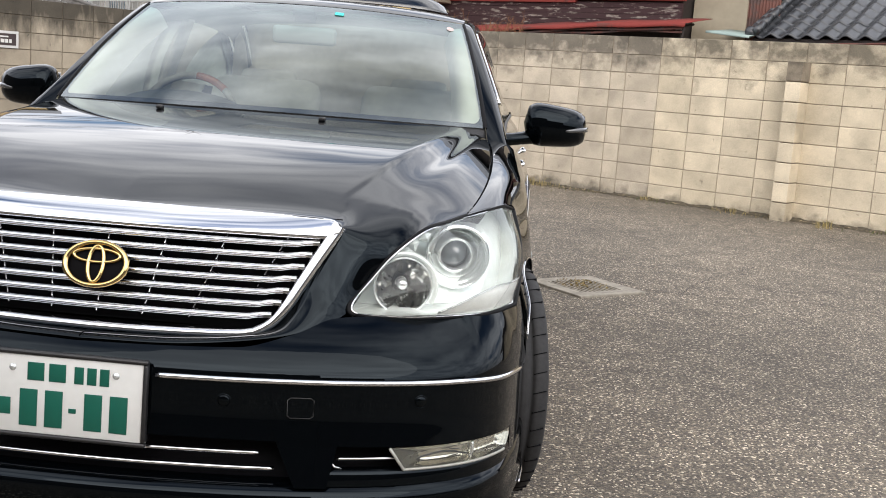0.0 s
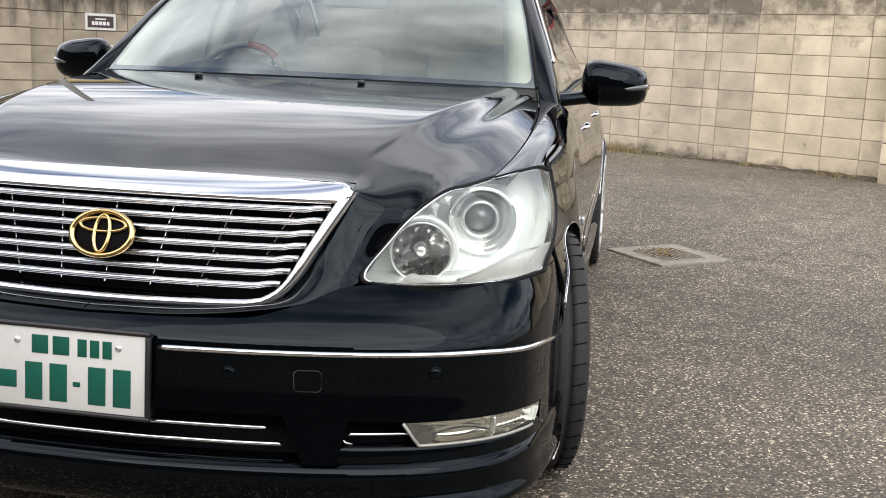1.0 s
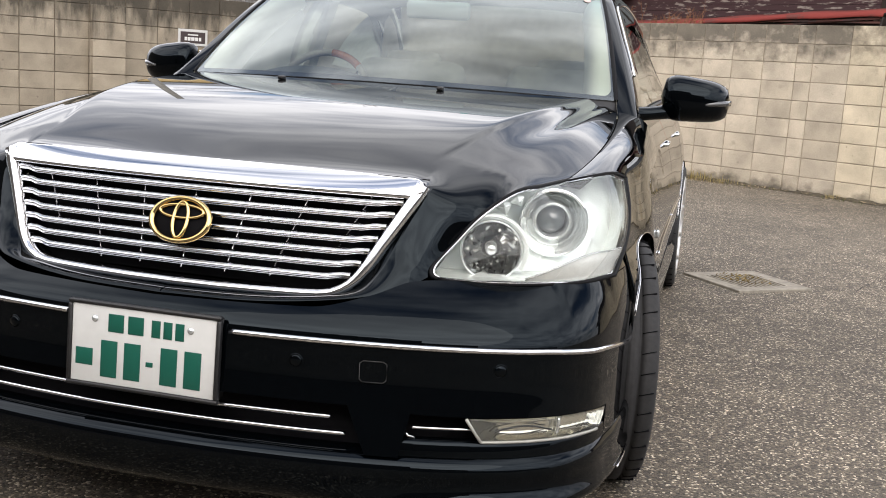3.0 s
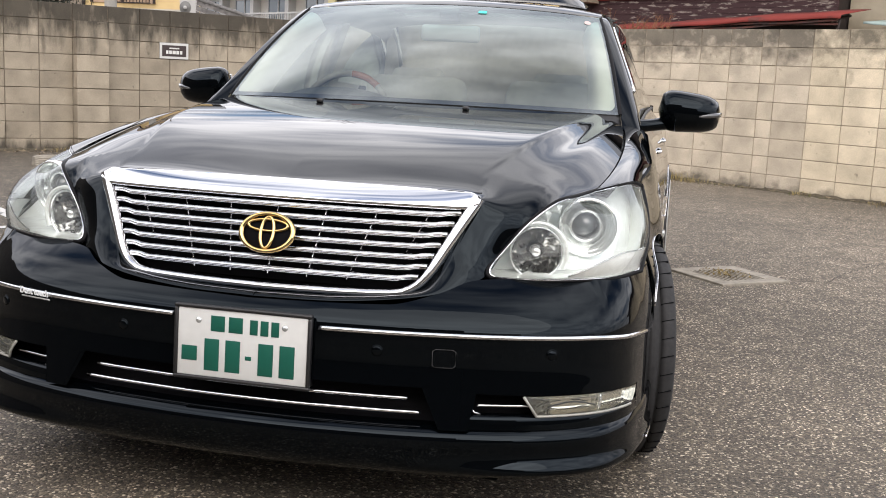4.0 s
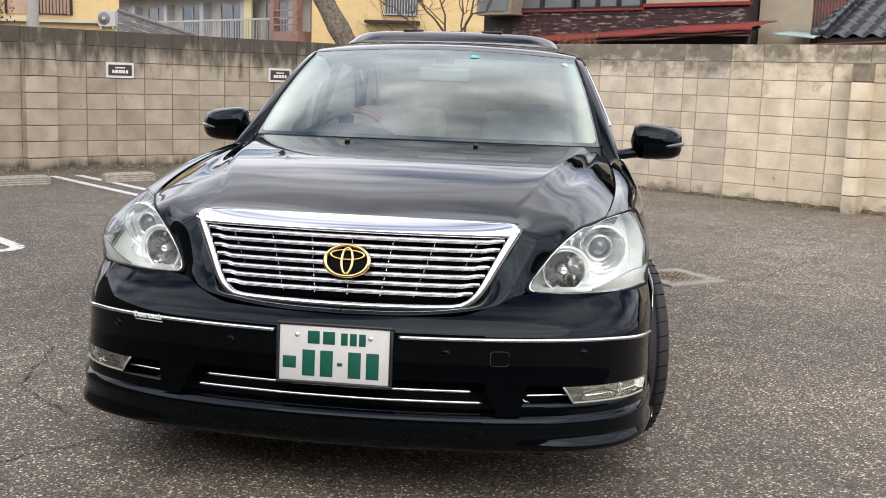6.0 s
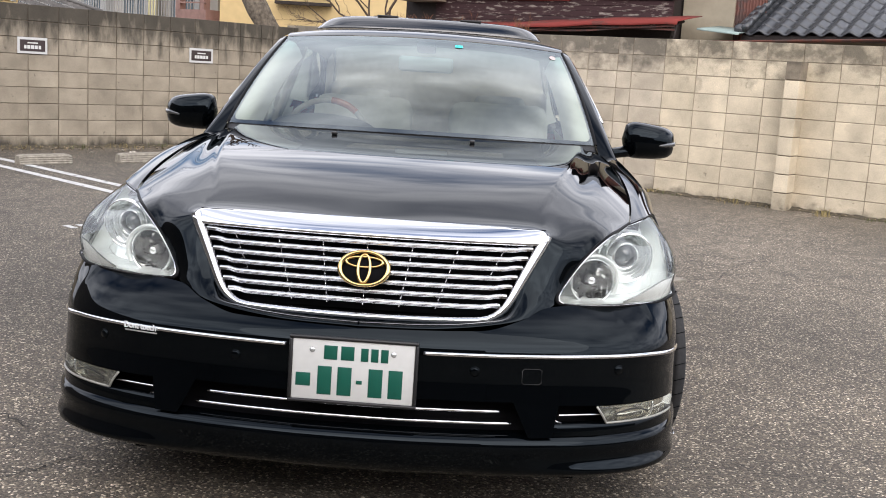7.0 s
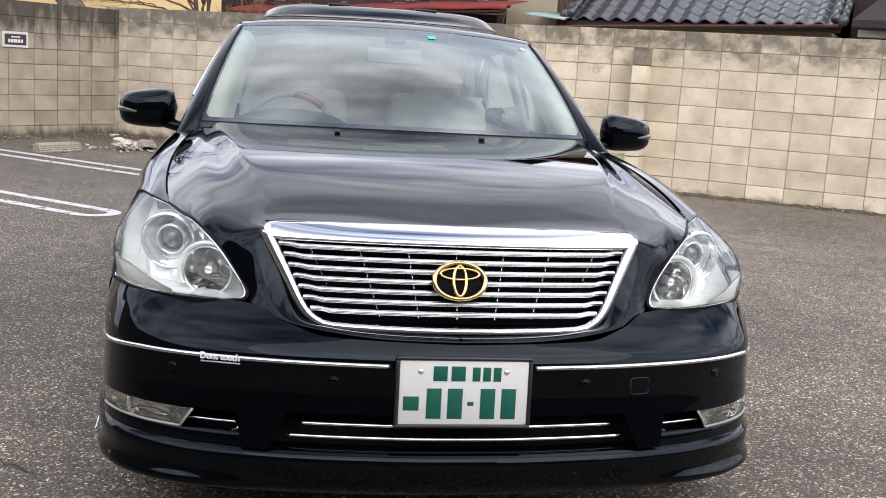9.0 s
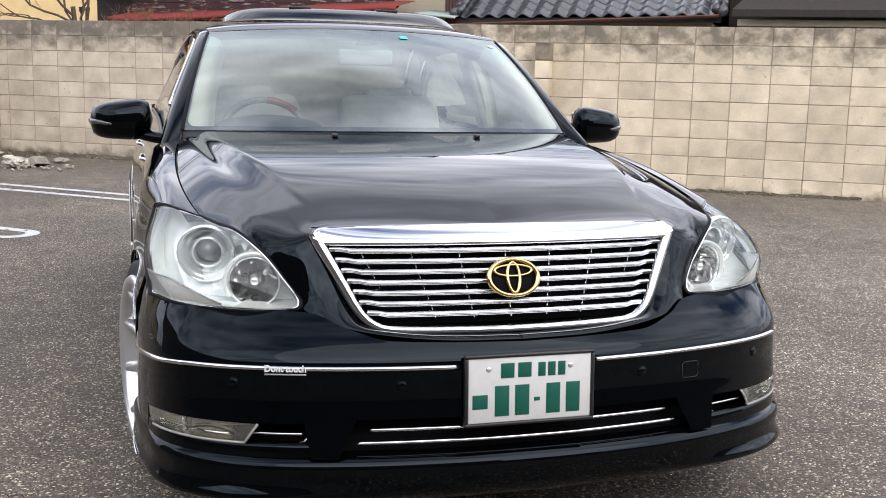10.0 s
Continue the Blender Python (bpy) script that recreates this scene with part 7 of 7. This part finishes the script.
def build_headlamp(car, sx):
    def flip(rows):
        return [[(p[0] * sx, p[1], p[2]) for p in r] for r in rows]
    lamp = part("headlamp", sheet(flip(lamp_rows(30, 16, 0.125, -0.02))), M_HOUSING, car, "clear headlamp with projector and silver reflector")
    front = lamp_rows(30, 16)
    lens = part("lens", sheet(flip(front)), M_LENS, lamp, "clear plastic lens")
    lens.visible_shadow = False
    # bright rim and dark gasket round the lens
    edge = spline(LAMP_LOW, 30)[1:] + spline(LAMP_OUT, 18)[1:] + spline(LAMP_TOP, 40)[::-1][1:] + spline(LAMP_TIP, 12)[::-1][1:] + spline(LAMP_LOW, 30)[:2]
    mid = Vector((0.72, 0.42, 0.73))
    bm = bmesh.new()
    tube(bm, [((mid + (p - mid) * 0.962).x * sx, (mid + (p - mid) * 0.962).y - 0.006, (mid + (p - mid) * 0.962).z) for p in edge], 0.0024, 6)
    part("rim", bm, M_CHROME, lamp, "bright inner rim")
    bm = bmesh.new()
    tube(bm, [(p.x * sx, p.y + 0.003, p.z) for p in edge], 0.0054, 8)
    part("gasket", bm, M_SEAL, lamp)
    rows = [[p + (q - p) * k for p, q in zip(edge, [mid + (p - mid) * 0.96 + Vector((-0.35, 0.85, 0.0)) * 0.125 for p in edge])] for k in (0.05, 0.35, 0.7, 1.0)]
    part("housing_wall", sheet(flip(rows)), M_HOUSING, lamp)
    # projector
    def lathe(name, prof, mat, label="", n=40):
        bm = spin(bmesh.new(), prof, (0, 0, 0), "y", n)
        bmesh.ops.transform(bm, matrix=turn, verts=bm.verts)
        return part(name, bm, mat, lamp, label)
    turn = Matrix.Translation((0.762 * sx, 0.437, 0.752)) @ pose(0, 0, 0, 5, 0, 16 * sx)
    lathe("projector_bowl", [(0.072, -0.022), (0.075, -0.026), (0.079, -0.018), (0.077, 0.0), (0.070, 0.006), (0.062, 0.026), (0.048, 0.040), (0.043, 0.044)], M_BRIGHT, "round silver projector surround")
    lathe("projector_ring", [(0.044, 0.048), (0.044, 0.004), (0.041, -0.003), (0.037, -0.001), (0.0345, 0.008), (0.0345, 0.03)], M_BRIGHT)
    lathe("inner_ring", [(0.056, 0.012), (0.0575, 0.008), (0.059, 0.012)], M_BRIGHT)
    lathe("projector_lens", [(0.0, -0.004), (0.010, -0.002), (0.020, 0.004), (0.029, 0.014), (0.0345, 0.026)], M_PROJ, "dark glass projector lens")
    turn = Matrix.Translation((0.652 * sx, 0.314, 0.694)) @ pose(0, 0, 0, 2, 0, 14 * sx)
    lathe("main_beam_rim", [(0.0630, -0.006), (0.0640, -0.014), (0.0670, -0.014), (0.0690, -0.008), (0.067, 0.004), (0.0625, 0.006)], M_BRIGHT)
    # faceted bowl
    bm = bmesh.new()
    rings = []
    n = 34
    rnd = random.Random(3)
    for r, h in ((0.0630, 0.000), (0.057, 0.011), (0.049, 0.021), (0.038, 0.029), (0.026, 0.035), (0.014, 0.038)):
        k0 = 0.5 * (len(rings) % 2)
        rings.append([((r + rnd.uniform(-0.0015, 0.0015)) * math.cos(6.28318 * (k + k0) / n), h + (rnd.uniform(-0.013, 0.013) if 0.02 < r < 0.060 else 0.0), r * math.sin(6.28318 * (k + k0) / n)) for k in range(n)])
    sheet(rings, bm, closed=True)
    bmesh.ops.transform(bm, matrix=turn, verts=bm.verts)
    part("main_beam_bowl", bm, M_FACET, lamp, "faceted round main-beam reflector", smooth=False)
    lathe("bulb_cap", [(0.0, -0.006), (0.009, -0.005), (0.0125, 0.002), (0.0125, 0.034)], M_BRIGHT)
    lathe("bulb_socket", [(0.0135, 0.030), (0.020, 0.028), (0.022, 0.036)], M_VOID)
    # pale collar on the outer side of the main beam
    collar = spin(bmesh.new(), [(0.0700, -0.012), (0.0745, -0.020), (0.0800, -0.018), (0.0815, -0.006), (0.076, 0.012)], (0, 0, 0), "y", 30, radians(-30), radians(150))
    if sx < 0:
        bmesh.ops.scale(collar, vec=(-1, 1, 1), verts=collar.verts)
    bmesh.ops.transform(collar, matrix=turn, verts=collar.verts)
    part("collar", collar, M_HOUSING, lamp, "pale green mirrored collar")
    # folded mirror facets beside the bowls
    rnd = random.Random(5)
    for x, y, z, w, h, ry in ((0.664, 0.350, 0.786, 0.040, 0.030, 38), (0.692, 0.372, 0.800, 0.030, 0.026, 20), (0.716, 0.352, 0.688, 0.030, 0.040, -14), (0.742, 0.372, 0.672, 0.034, 0.024, 8)):
        bm = bmesh.new()
        m = pose(x * sx, y, z, rnd.uniform(-30, 30), ry * sx, rnd.uniform(10, 40) * sx)
        ring = [(-w / 2, -h / 2), (w / 2, -h / 2 * 0.7), (w / 2 * 0.6, h / 2), (-w / 2 * 0.8, h / 2 * 0.8)]
        v = [bm.verts.new(m @ Vector((a, 0, b))) for a, b in ring]
        top = bm.verts.new(m @ Vector((0, -0.010, 0)))
        for k in range(4):
            bm.faces.new((v[k], v[(k + 1) % 4], top))
        part("mirror_facet", bm, M_HOUSING, lamp, smooth=False, flip=False)
    # indicator: ribbed lower strip
    grid = lamp_rows(96, 40)
    rows, line = [], []
    for i in range(40, 95):
        u = i / 96
        vt = 0.030 + 0.270 * smooth01((u - 0.36) / 0.34)
        row = []
        for j in range(9):
            f = (0.03 + (vt - 0.03) * j / 8) * 40
            a = min(int(f), 39)
            p = Vector(grid[a][i]).lerp(Vector(grid[a + 1][i]), f - a)
            d = 0.011 + (0.0080 * (i % 2) if i > 74 or (54 < i < 72 and j % 2) else 0.0)
            row.append((sx * (p.x - 0.35 * d), p.y + 0.85 * d, p.z))
        rows.append(row)
        q = row[-1]
        line.append((q[0], q[1] - 0.001, q[2] + 0.001))
    part("indicator", sheet(rows), M_FROST, lamp, "ribbed pale indicator strip")
    part("indicator_edge", tube(bmesh.new(), line, 0.0020, 6), M_BRIGHT, lamp)


def build_fog(car, sx):
    """Fog lamp in the bumper's corner."""
    def row(z, a, b, out, n=18):
        r = []
        for i in range(n + 1):
            s = a + (b - a) * i / n
            p = plan_point(s, out)
            r.append((p.x * sx, p.y, z(i / n)))
        return r
    a0, a1 = s_at(0.660), s_at(0.696)
    e0, e1 = s_at(0.9195), s_at(0.909)
    n = 44
    rows, bowl = [], []
    for j in range(9):
        v = j / 8
        a, b = a1 + (a0 - a1) * v, e1 + (e0 - e1) * v
        rows.append(row(lambda u: 0.334 - 0.006 * u ** 4 + (0.049 - 0.008 * u ** 4) * v, a, b, 0.015 + 0.005 * math.sin(math.pi * v), n))
    for j, r in enumerate(rows):
        b = []
        for i, p in enumerate(r):
            d = min(1.0, 4 * min(j, 8 - j) / 8, 6 * min(i, n - i) / n) * (0.026 + (0.007 if i % 2 and i > 24 else 0.0))
            b.append(Vector(p) + Vector((-0.45 * sx, 0.9, 0)) * (d + 0.002))
        bowl.append(b)
    fog = part("fog_lamp", sheet(bowl), M_FOG, car, "clear fog lamp in the bumper corner")
    lens = part("fog_lens", sheet(rows), M_LENS, fog)
    lens.visible_shadow = False
    bm = bmesh.new()
    tube(bm, [r[0] for r in rows[::-1]] + rows[0][1:-1], 0.0034, 6)
    part("fog_rim", bm, M_DULL, fog, "pale plastic edge")
    i = int(0.56 * n)
    part("fog_divider", tube(bmesh.new(), [Vector(rows[j][i]) + Vector((-0.006 * sx, 0.012, 0)) for j in range(1, 8)], 0.0045, 6), M_BRIGHT, fog)
    arc = [Vector(rows[4][int(n * (0.14 + 0.36 * k / 12))]) + Vector((-0.006 * sx, 0.012, 0.012 * math.sin(math.pi * k / 12) - 0.006)) for k in range(13)]
    part("fog_shade", tube(bmesh.new(), arc, 0.0022, 6), M_TRIM, fog)


def build_wheel(car, sx, y):
    """Tyre with tread blocks' grooves and a deep-lipped spoked rim."""
    cx = (0.853 if sx > 0 else 0.838) if y < 2 else 0.843
    steer = Matrix.Translation((sx * cx, y, 0)) @ pose(0, 0, 0, 0, 0, (12 if sx > 0 else 9) if y < 2 else 0) @ Matrix.Translation((-sx * cx, -y, 0))

    def turned(name, bm, mat, parent, label=""):
        bmesh.ops.transform(bm, matrix=steer, verts=bm.verts)
        return part(name, bm, mat, parent, label)
    R, w = 0.325, 0.122
    prof = [(0.262, 0.110), (0.274, 0.117), (0.290, 0.1205), (0.305, 0.119), (0.318, 0.111), (0.3235, 0.098)]
    for g0 in (0.066, 0.022, -0.022, -0.066):
        prof += [(R, g0 + 0.020), (R + 0.0004, g0 + 0.006), (R - 0.007, g0 + 0.004), (R - 0.007, g0 - 0.004), (R + 0.0004, g0 - 0.006), (R, g0 - 0.020)]
    prof += [(0.3235, -0.098), (0.318, -0.111), (0.305, -0.119), (0.290, -0.1205), (0.274, -0.117), (0.262, -0.110)]
    bm = spin(bmesh.new(), [(r, 0.9 * h * sx) for r, h in prof], (sx * cx, y, WHEEL_Z), "x", 80)
    wheel = turned("wheel", bm, M_RUBBER, car, "low-profile tyre on a bright multi-spoke rim")
    # cross grooves near the shoulders, their shade laid on as near-black bars
    for k in range(40):
        a = 6.28318 * k / 40
        for h in (0.080, -0.080):
            m = Matrix.Translation((sx * cx, y, WHEEL_Z)) @ Matrix.Rotation(a + (0.07 if h < 0 else 0), 4, "X") @ Matrix.Translation((sx * h, 0, R - 0.0035))
            turned("tread_groove", box(bmesh.new(), (0, 0, 0), (0.036, 0.0020, 0.010), m=m @ pose(0, 0, 0, 0, 0, 14)), M_VOID, wheel)
    lip = [(0.270, 0.098), (0.276, 0.112), (0.270, 0.122), (0.250, 0.120), (0.241, 0.105), (0.238, 0.060)] if sx < 0 and y < 2 else [(0.267, 0.098), (0.2655, 0.108), (0.259, 0.112), (0.250, 0.105), (0.243, 0.070)]
    rim = turned("rim", spin(bmesh.new(), [(r, h * sx) for r, h in lip] + [(0.232, 0.030 * sx), (0.228, -0.10 * sx)], (sx * cx, y, WHEEL_Z), "x", 72), M_WHEEL, wheel, "polished deep-dish rim")
    hub = bmesh.new()
    spin(hub, [(0.0, 0.074 * sx), (0.030, 0.074 * sx), (0.036, 0.068 * sx), (0.050, 0.050 * sx), (0.060, 0.02 * sx)], (sx * cx, y, WHEEL_Z), "x", 36)
    turned("hub", hub, M_WHEEL, rim)
    for k in range(10):
        a = 6.28318 * k / 10
        bm = bmesh.new()
        m = Matrix.Translation((sx * cx, y, WHEEL_Z)) @ Matrix.Rotation(a, 4, "X")
        path = [m @ Vector((sx * x, 0, r)) for r, x in ((0.035, 0.055), (0.09, 0.058), (0.15, 0.068), (0.21, 0.082), (0.246, 0.098))]
        tube(bm, path, [0.020, 0.016, 0.0135, 0.0135, 0.017], 8)
        turned("spoke", bm, M_WHEEL, rim)
    bm = spin(bmesh.new(), [(0.06, 0.0), (0.165, 0.0), (0.165, -0.02 * sx), (0.06, -0.02 * sx)], (sx * cx, y, WHEEL_Z), "x", 48)
    turned("brake_disc", bm, plain("brake_steel", (0.28, 0.27, 0.26), rough=0.4, metal=1.0), wheel)


def build_cabin(car):
    """What shows through the windscreen."""
    rows = []
    for j in range(9):
        v = j / 8
        rows.append([(0.74 * u / 12, 1.45 + 0.14 * (u / 12) ** 2 + 0.42 * v, 0.985 - 0.01 * v - 0.20 * v ** 6) for u in range(-12, 13)])
    part("dashboard", sheet(rows), M_DASH, car, "grey dashboard top")
    rows = []
    for j in range(13):
        v = j / 12
        rows.append([(-0.41 + 0.24 * math.sin(1.5708 * u / 12), 1.70 + 0.26 * v, 0.955 + 0.098 * math.sin(1.9 * v) * max(math.cos(1.5708 * u / 12), 0.0) ** 0.7) for u in range(-12, 13)])
    rows.append([(p[0], p[1] - 0.03, 0.93) for p in rows[-1]])
    part("instrument_hood", sheet(rows), M_DASH, car, "grey hood over the instruments")
    rows = [[(x, y, 0.42) for x in (-0.75, 0, 0.75)] for y in (1.6, 2.8, 4.1)]
    part("cabin_floor", sheet(rows), M_BEIGE, car)
    rows = []
    for k in range(13):
        y = 2.14 + 1.2 * k / 12
        rows.append([(0.60 * u / 10, y, roof_height(0.60 * u / 10, y) - 0.022) for u in range(-10, 11)])
    bm = sheet(rows)
    cut_hole(bm, 0.42, 2.52, 3.02)
    part("headlining", bm, M_GREIGE, car, "beige headlining")
    for sx in (-1, 1):
        seat = bmesh.new()
        box(seat, (sx * 0.37, 2.60, 0.60), (0.54, 0.58, 0.20), bevel=0.06)
        s_ob = part("front_seat", seat, M_BEIGE, car, "beige leather front seat")
        back = bmesh.new()
        box(back, (0, 0, 0), (0.54, 0.15, 0.60), bevel=0.07, m=pose(sx * 0.37, 2.97, 0.84, -30, 0, 0))
        part("seat_back", back, M_BEIGE, s_ob)
        head = bmesh.new()
        box(head, (0, 0, 0), (0.28, 0.10, 0.15), bevel=0.04, m=pose(sx * 0.37, 3.10, 1.075, -26, 0, 0))
        part("headrest", head, M_BEIGE, s_ob)
        rows = [[(sx * (0.81 - 0.1 * v / 4), y, 0.60 + 0.36 * v / 4) for v in range(5)] for y in (1.62, 2.3, 3.0, 3.7)]
        part("door_lining", sheet(rows), M_BEIGE, car)
        rows = []
        for j in range(17):
            v = 0.02 + 0.95 * j / 16
            w = 0.035 * (1 - v) ** 2
            rows.append([glass_point(sx * (u - w * (u < 0.97)), v, -d) for u, d in ((0.984, 0.010), (0.965, 0.012), (0.945, 0.018), (0.928, 0.030), (0.918, 0.055), (0.915, 0.10))])
        part("pillar_lining", sheet(rows), M_LINING, car, "pale windscreen pillar lining")
        rows = []
        for i in range(25):
            y = 2.12 + (4.06 - 2.12) * i / 24
            rx, rz = rail(y)
            rows.append([(sx * (rx - 0.075), y, rz + 0.012), (sx * (rx - 0.040), y, rz - 0.006), (sx * (rx - 0.020), y, rz - 0.030), (sx * (rx - 0.018), y, rz - 0.050)])
        part("rail_lining", sheet(rows), M_GREIGE, car)
        bm = bmesh.new()
        box(bm, (0, 0, 0), (0.03, 0.10, 0.42), bevel=0.008, m=pose(sx * 0.712, 2.70, 1.155, 0, -sx * 19, 0))
        part("centre_pillar_lining", bm, M_BEIGE, car)
        rows = []
        for i in range(9):
            v = i / 8
            y = 3.42 + 0.62 * v
            rx, rz = rail(y)
            rows.append([(sx * (0.585 + 0.12 * v), 3.40 + 0.66 * v, 1.355 - 0.35 * v), (sx * (rx - 0.03), y, rz - 0.03), (sx * (rx - 0.01), y, min(rz - 0.05, 0.99))])
        part("rear_pillar_lining", sheet(rows), M_BEIGE, car)
    part("parcel_shelf", sheet([[(0.70 * i / 6, y, 0.985) for i in range(-6, 7)] for y in (3.80, 3.95, 4.10)]), M_BEIGE, car)
    rear = bmesh.new()
    box(rear, (0, 3.45, 0.60), (1.34, 0.55, 0.22), bevel=0.06)
    box(rear, (0, 0, 0), (1.34, 0.16, 0.62), bevel=0.06, m=pose(0, 3.78, 0.90, -20, 0, 0))
    part("rear_seat", rear, M_BEIGE, car, "beige rear bench")
    # steering wheel, on the car's right
    m = Matrix.Translation((-0.41, 1.99, 0.937)) @ pose(0, 0, 0, -24, 0, 0)
    wheel = part("steering_wheel", bmesh_ring(0.187, 0.014, 0, 360, m), M_WHEELSKIN, car, "steering wheel with a wooden top")
    part("wooden_arc", bmesh_ring(0.187, 0.0150, 46, 86, m), M_WOOD, wheel, "red-brown wooden rim section")
    bm = bmesh.new()
    box(bm, (0, 0, 0), (0.18, 0.05, 0.13), bevel=0.02, m=m)
    box(bm, (0, 0, 0), (0.34, 0.02, 0.04), bevel=0.008, m=m)
    part("wheel_pad", bm, M_BEIGE, wheel)
    # inner mirror and its foot
    bm = bmesh.new()
    box(bm, (0, 0, 0), (0.245, 0.035, 0.068), bevel=0.014, m=pose(0.02, 2.07, 1.292, 8, 0, 6))
    mir = part("inner_mirror", bm, plain("pale_mirror_back", (0.90, 0.91, 0.88), rough=0.5), car, "pale grey rear-view mirror")
    bm = bmesh.new()
    box(bm, (0, 0, 0), (0.085, 0.06, 0.035), bevel=0.01, m=pose(0.02, 2.05, 1.367, -30, 0, 0))
    part("mirror_foot", bm, M_DASH, mir)


def bmesh_ring(r, thick, a0, a1, m):
    """A round bar bent to an arc, degrees from the right, seen from the front."""
    bm = bmesh.new()
    n = max(8, int((a1 - a0) / 6))
    tube(bm, [m @ Vector((r * math.cos(radians(a0 + (a1 - a0) * k / n)), 0, r * math.sin(radians(a0 + (a1 - a0) * k / n)))) for k in range(n + 1)], thick, 10)
    return bm


M_REARGLASS = thin_glass("privacy_rear_glass", (0.30, 0.32, 0.32), ior=1.6)
M_LINING = plain("pale_pillar_lining", (0.88, 0.87, 0.80), rough=0.8, grain=0.03, scale=30)
M_BRIGHT = plain("bright_reflector", (0.93, 0.95, 0.95), rough=0.08, metal=0.80)
M_FACET = plain("faceted_reflector", (0.32, 0.325, 0.32), rough=0.05, metal=1.0)
M_SIGNAL = plain("smoky_clear_lens", (0.09, 0.093, 0.097), rough=0.12, metal=0.4, coat=1.0)
M_FOG = plain("fog_reflector", (0.70, 0.67, 0.58), rough=0.09, metal=0.95)
M_PROJ = plain("projector_glass", (0.10, 0.11, 0.12), rough=0.03, coat=1.0, spec=0.8)
M_FROST = plain("frosted_plastic", (0.90, 0.91, 0.90), rough=0.25, metal=0.10, coat=0.3, grain=0.06, scale=90)
M_DULL = plain("dull_clear_plastic", (0.36, 0.36, 0.33), rough=0.3, metal=0.2, grain=0.1, scale=60)
M_HOUSING = plain("bright_lamp_housing", (0.93, 0.97, 0.95), rough=0.13, metal=0.28, grain=0.04, scale=16, bump=0.005)
build_car()


# ---- boundary walls, block by block ----
walls()
sign(4.065)
sign(1.675)


def south_sky_block():
    """Unseen plain wall added behind the path, to darken the car front's reflections."""
    bm = bmesh.new()
    for x0, x1, h in ((-40, 3.4, 6.3), (3.4, 7.5, 4.6), (7.5, 40, 3.0)):
        box(bm, ((x0 + x1) / 2, -10.5, h / 2 - 0.05), (x1 - x0, 0.3, h + 0.1), bevel=0.02)
    tagged(part("south_sky_block", bm, plain("sky_block_dark", (0.11, 0.10, 0.09), rough=0.9, grain=0.2, scale=4, bump=0.003), smooth=False), "unseen plain dark wall added to hold back skylight", "wall", kind="structure")


south_sky_block()


def west_sky_screen():
    """Unseen plain wall added on the west, to take skylight off ground and bumper."""
    bm = box(bmesh.new(), (-6.8, -3.5, 1.75), (0.3, 13.6, 3.7), bevel=0.02)
    tagged(part("west_sky_block", bm, bpy.data.materials["sky_block_dark"], smooth=False), "unseen plain dark wall added to hold back skylight", "wall", kind="structure")


west_sky_screen()
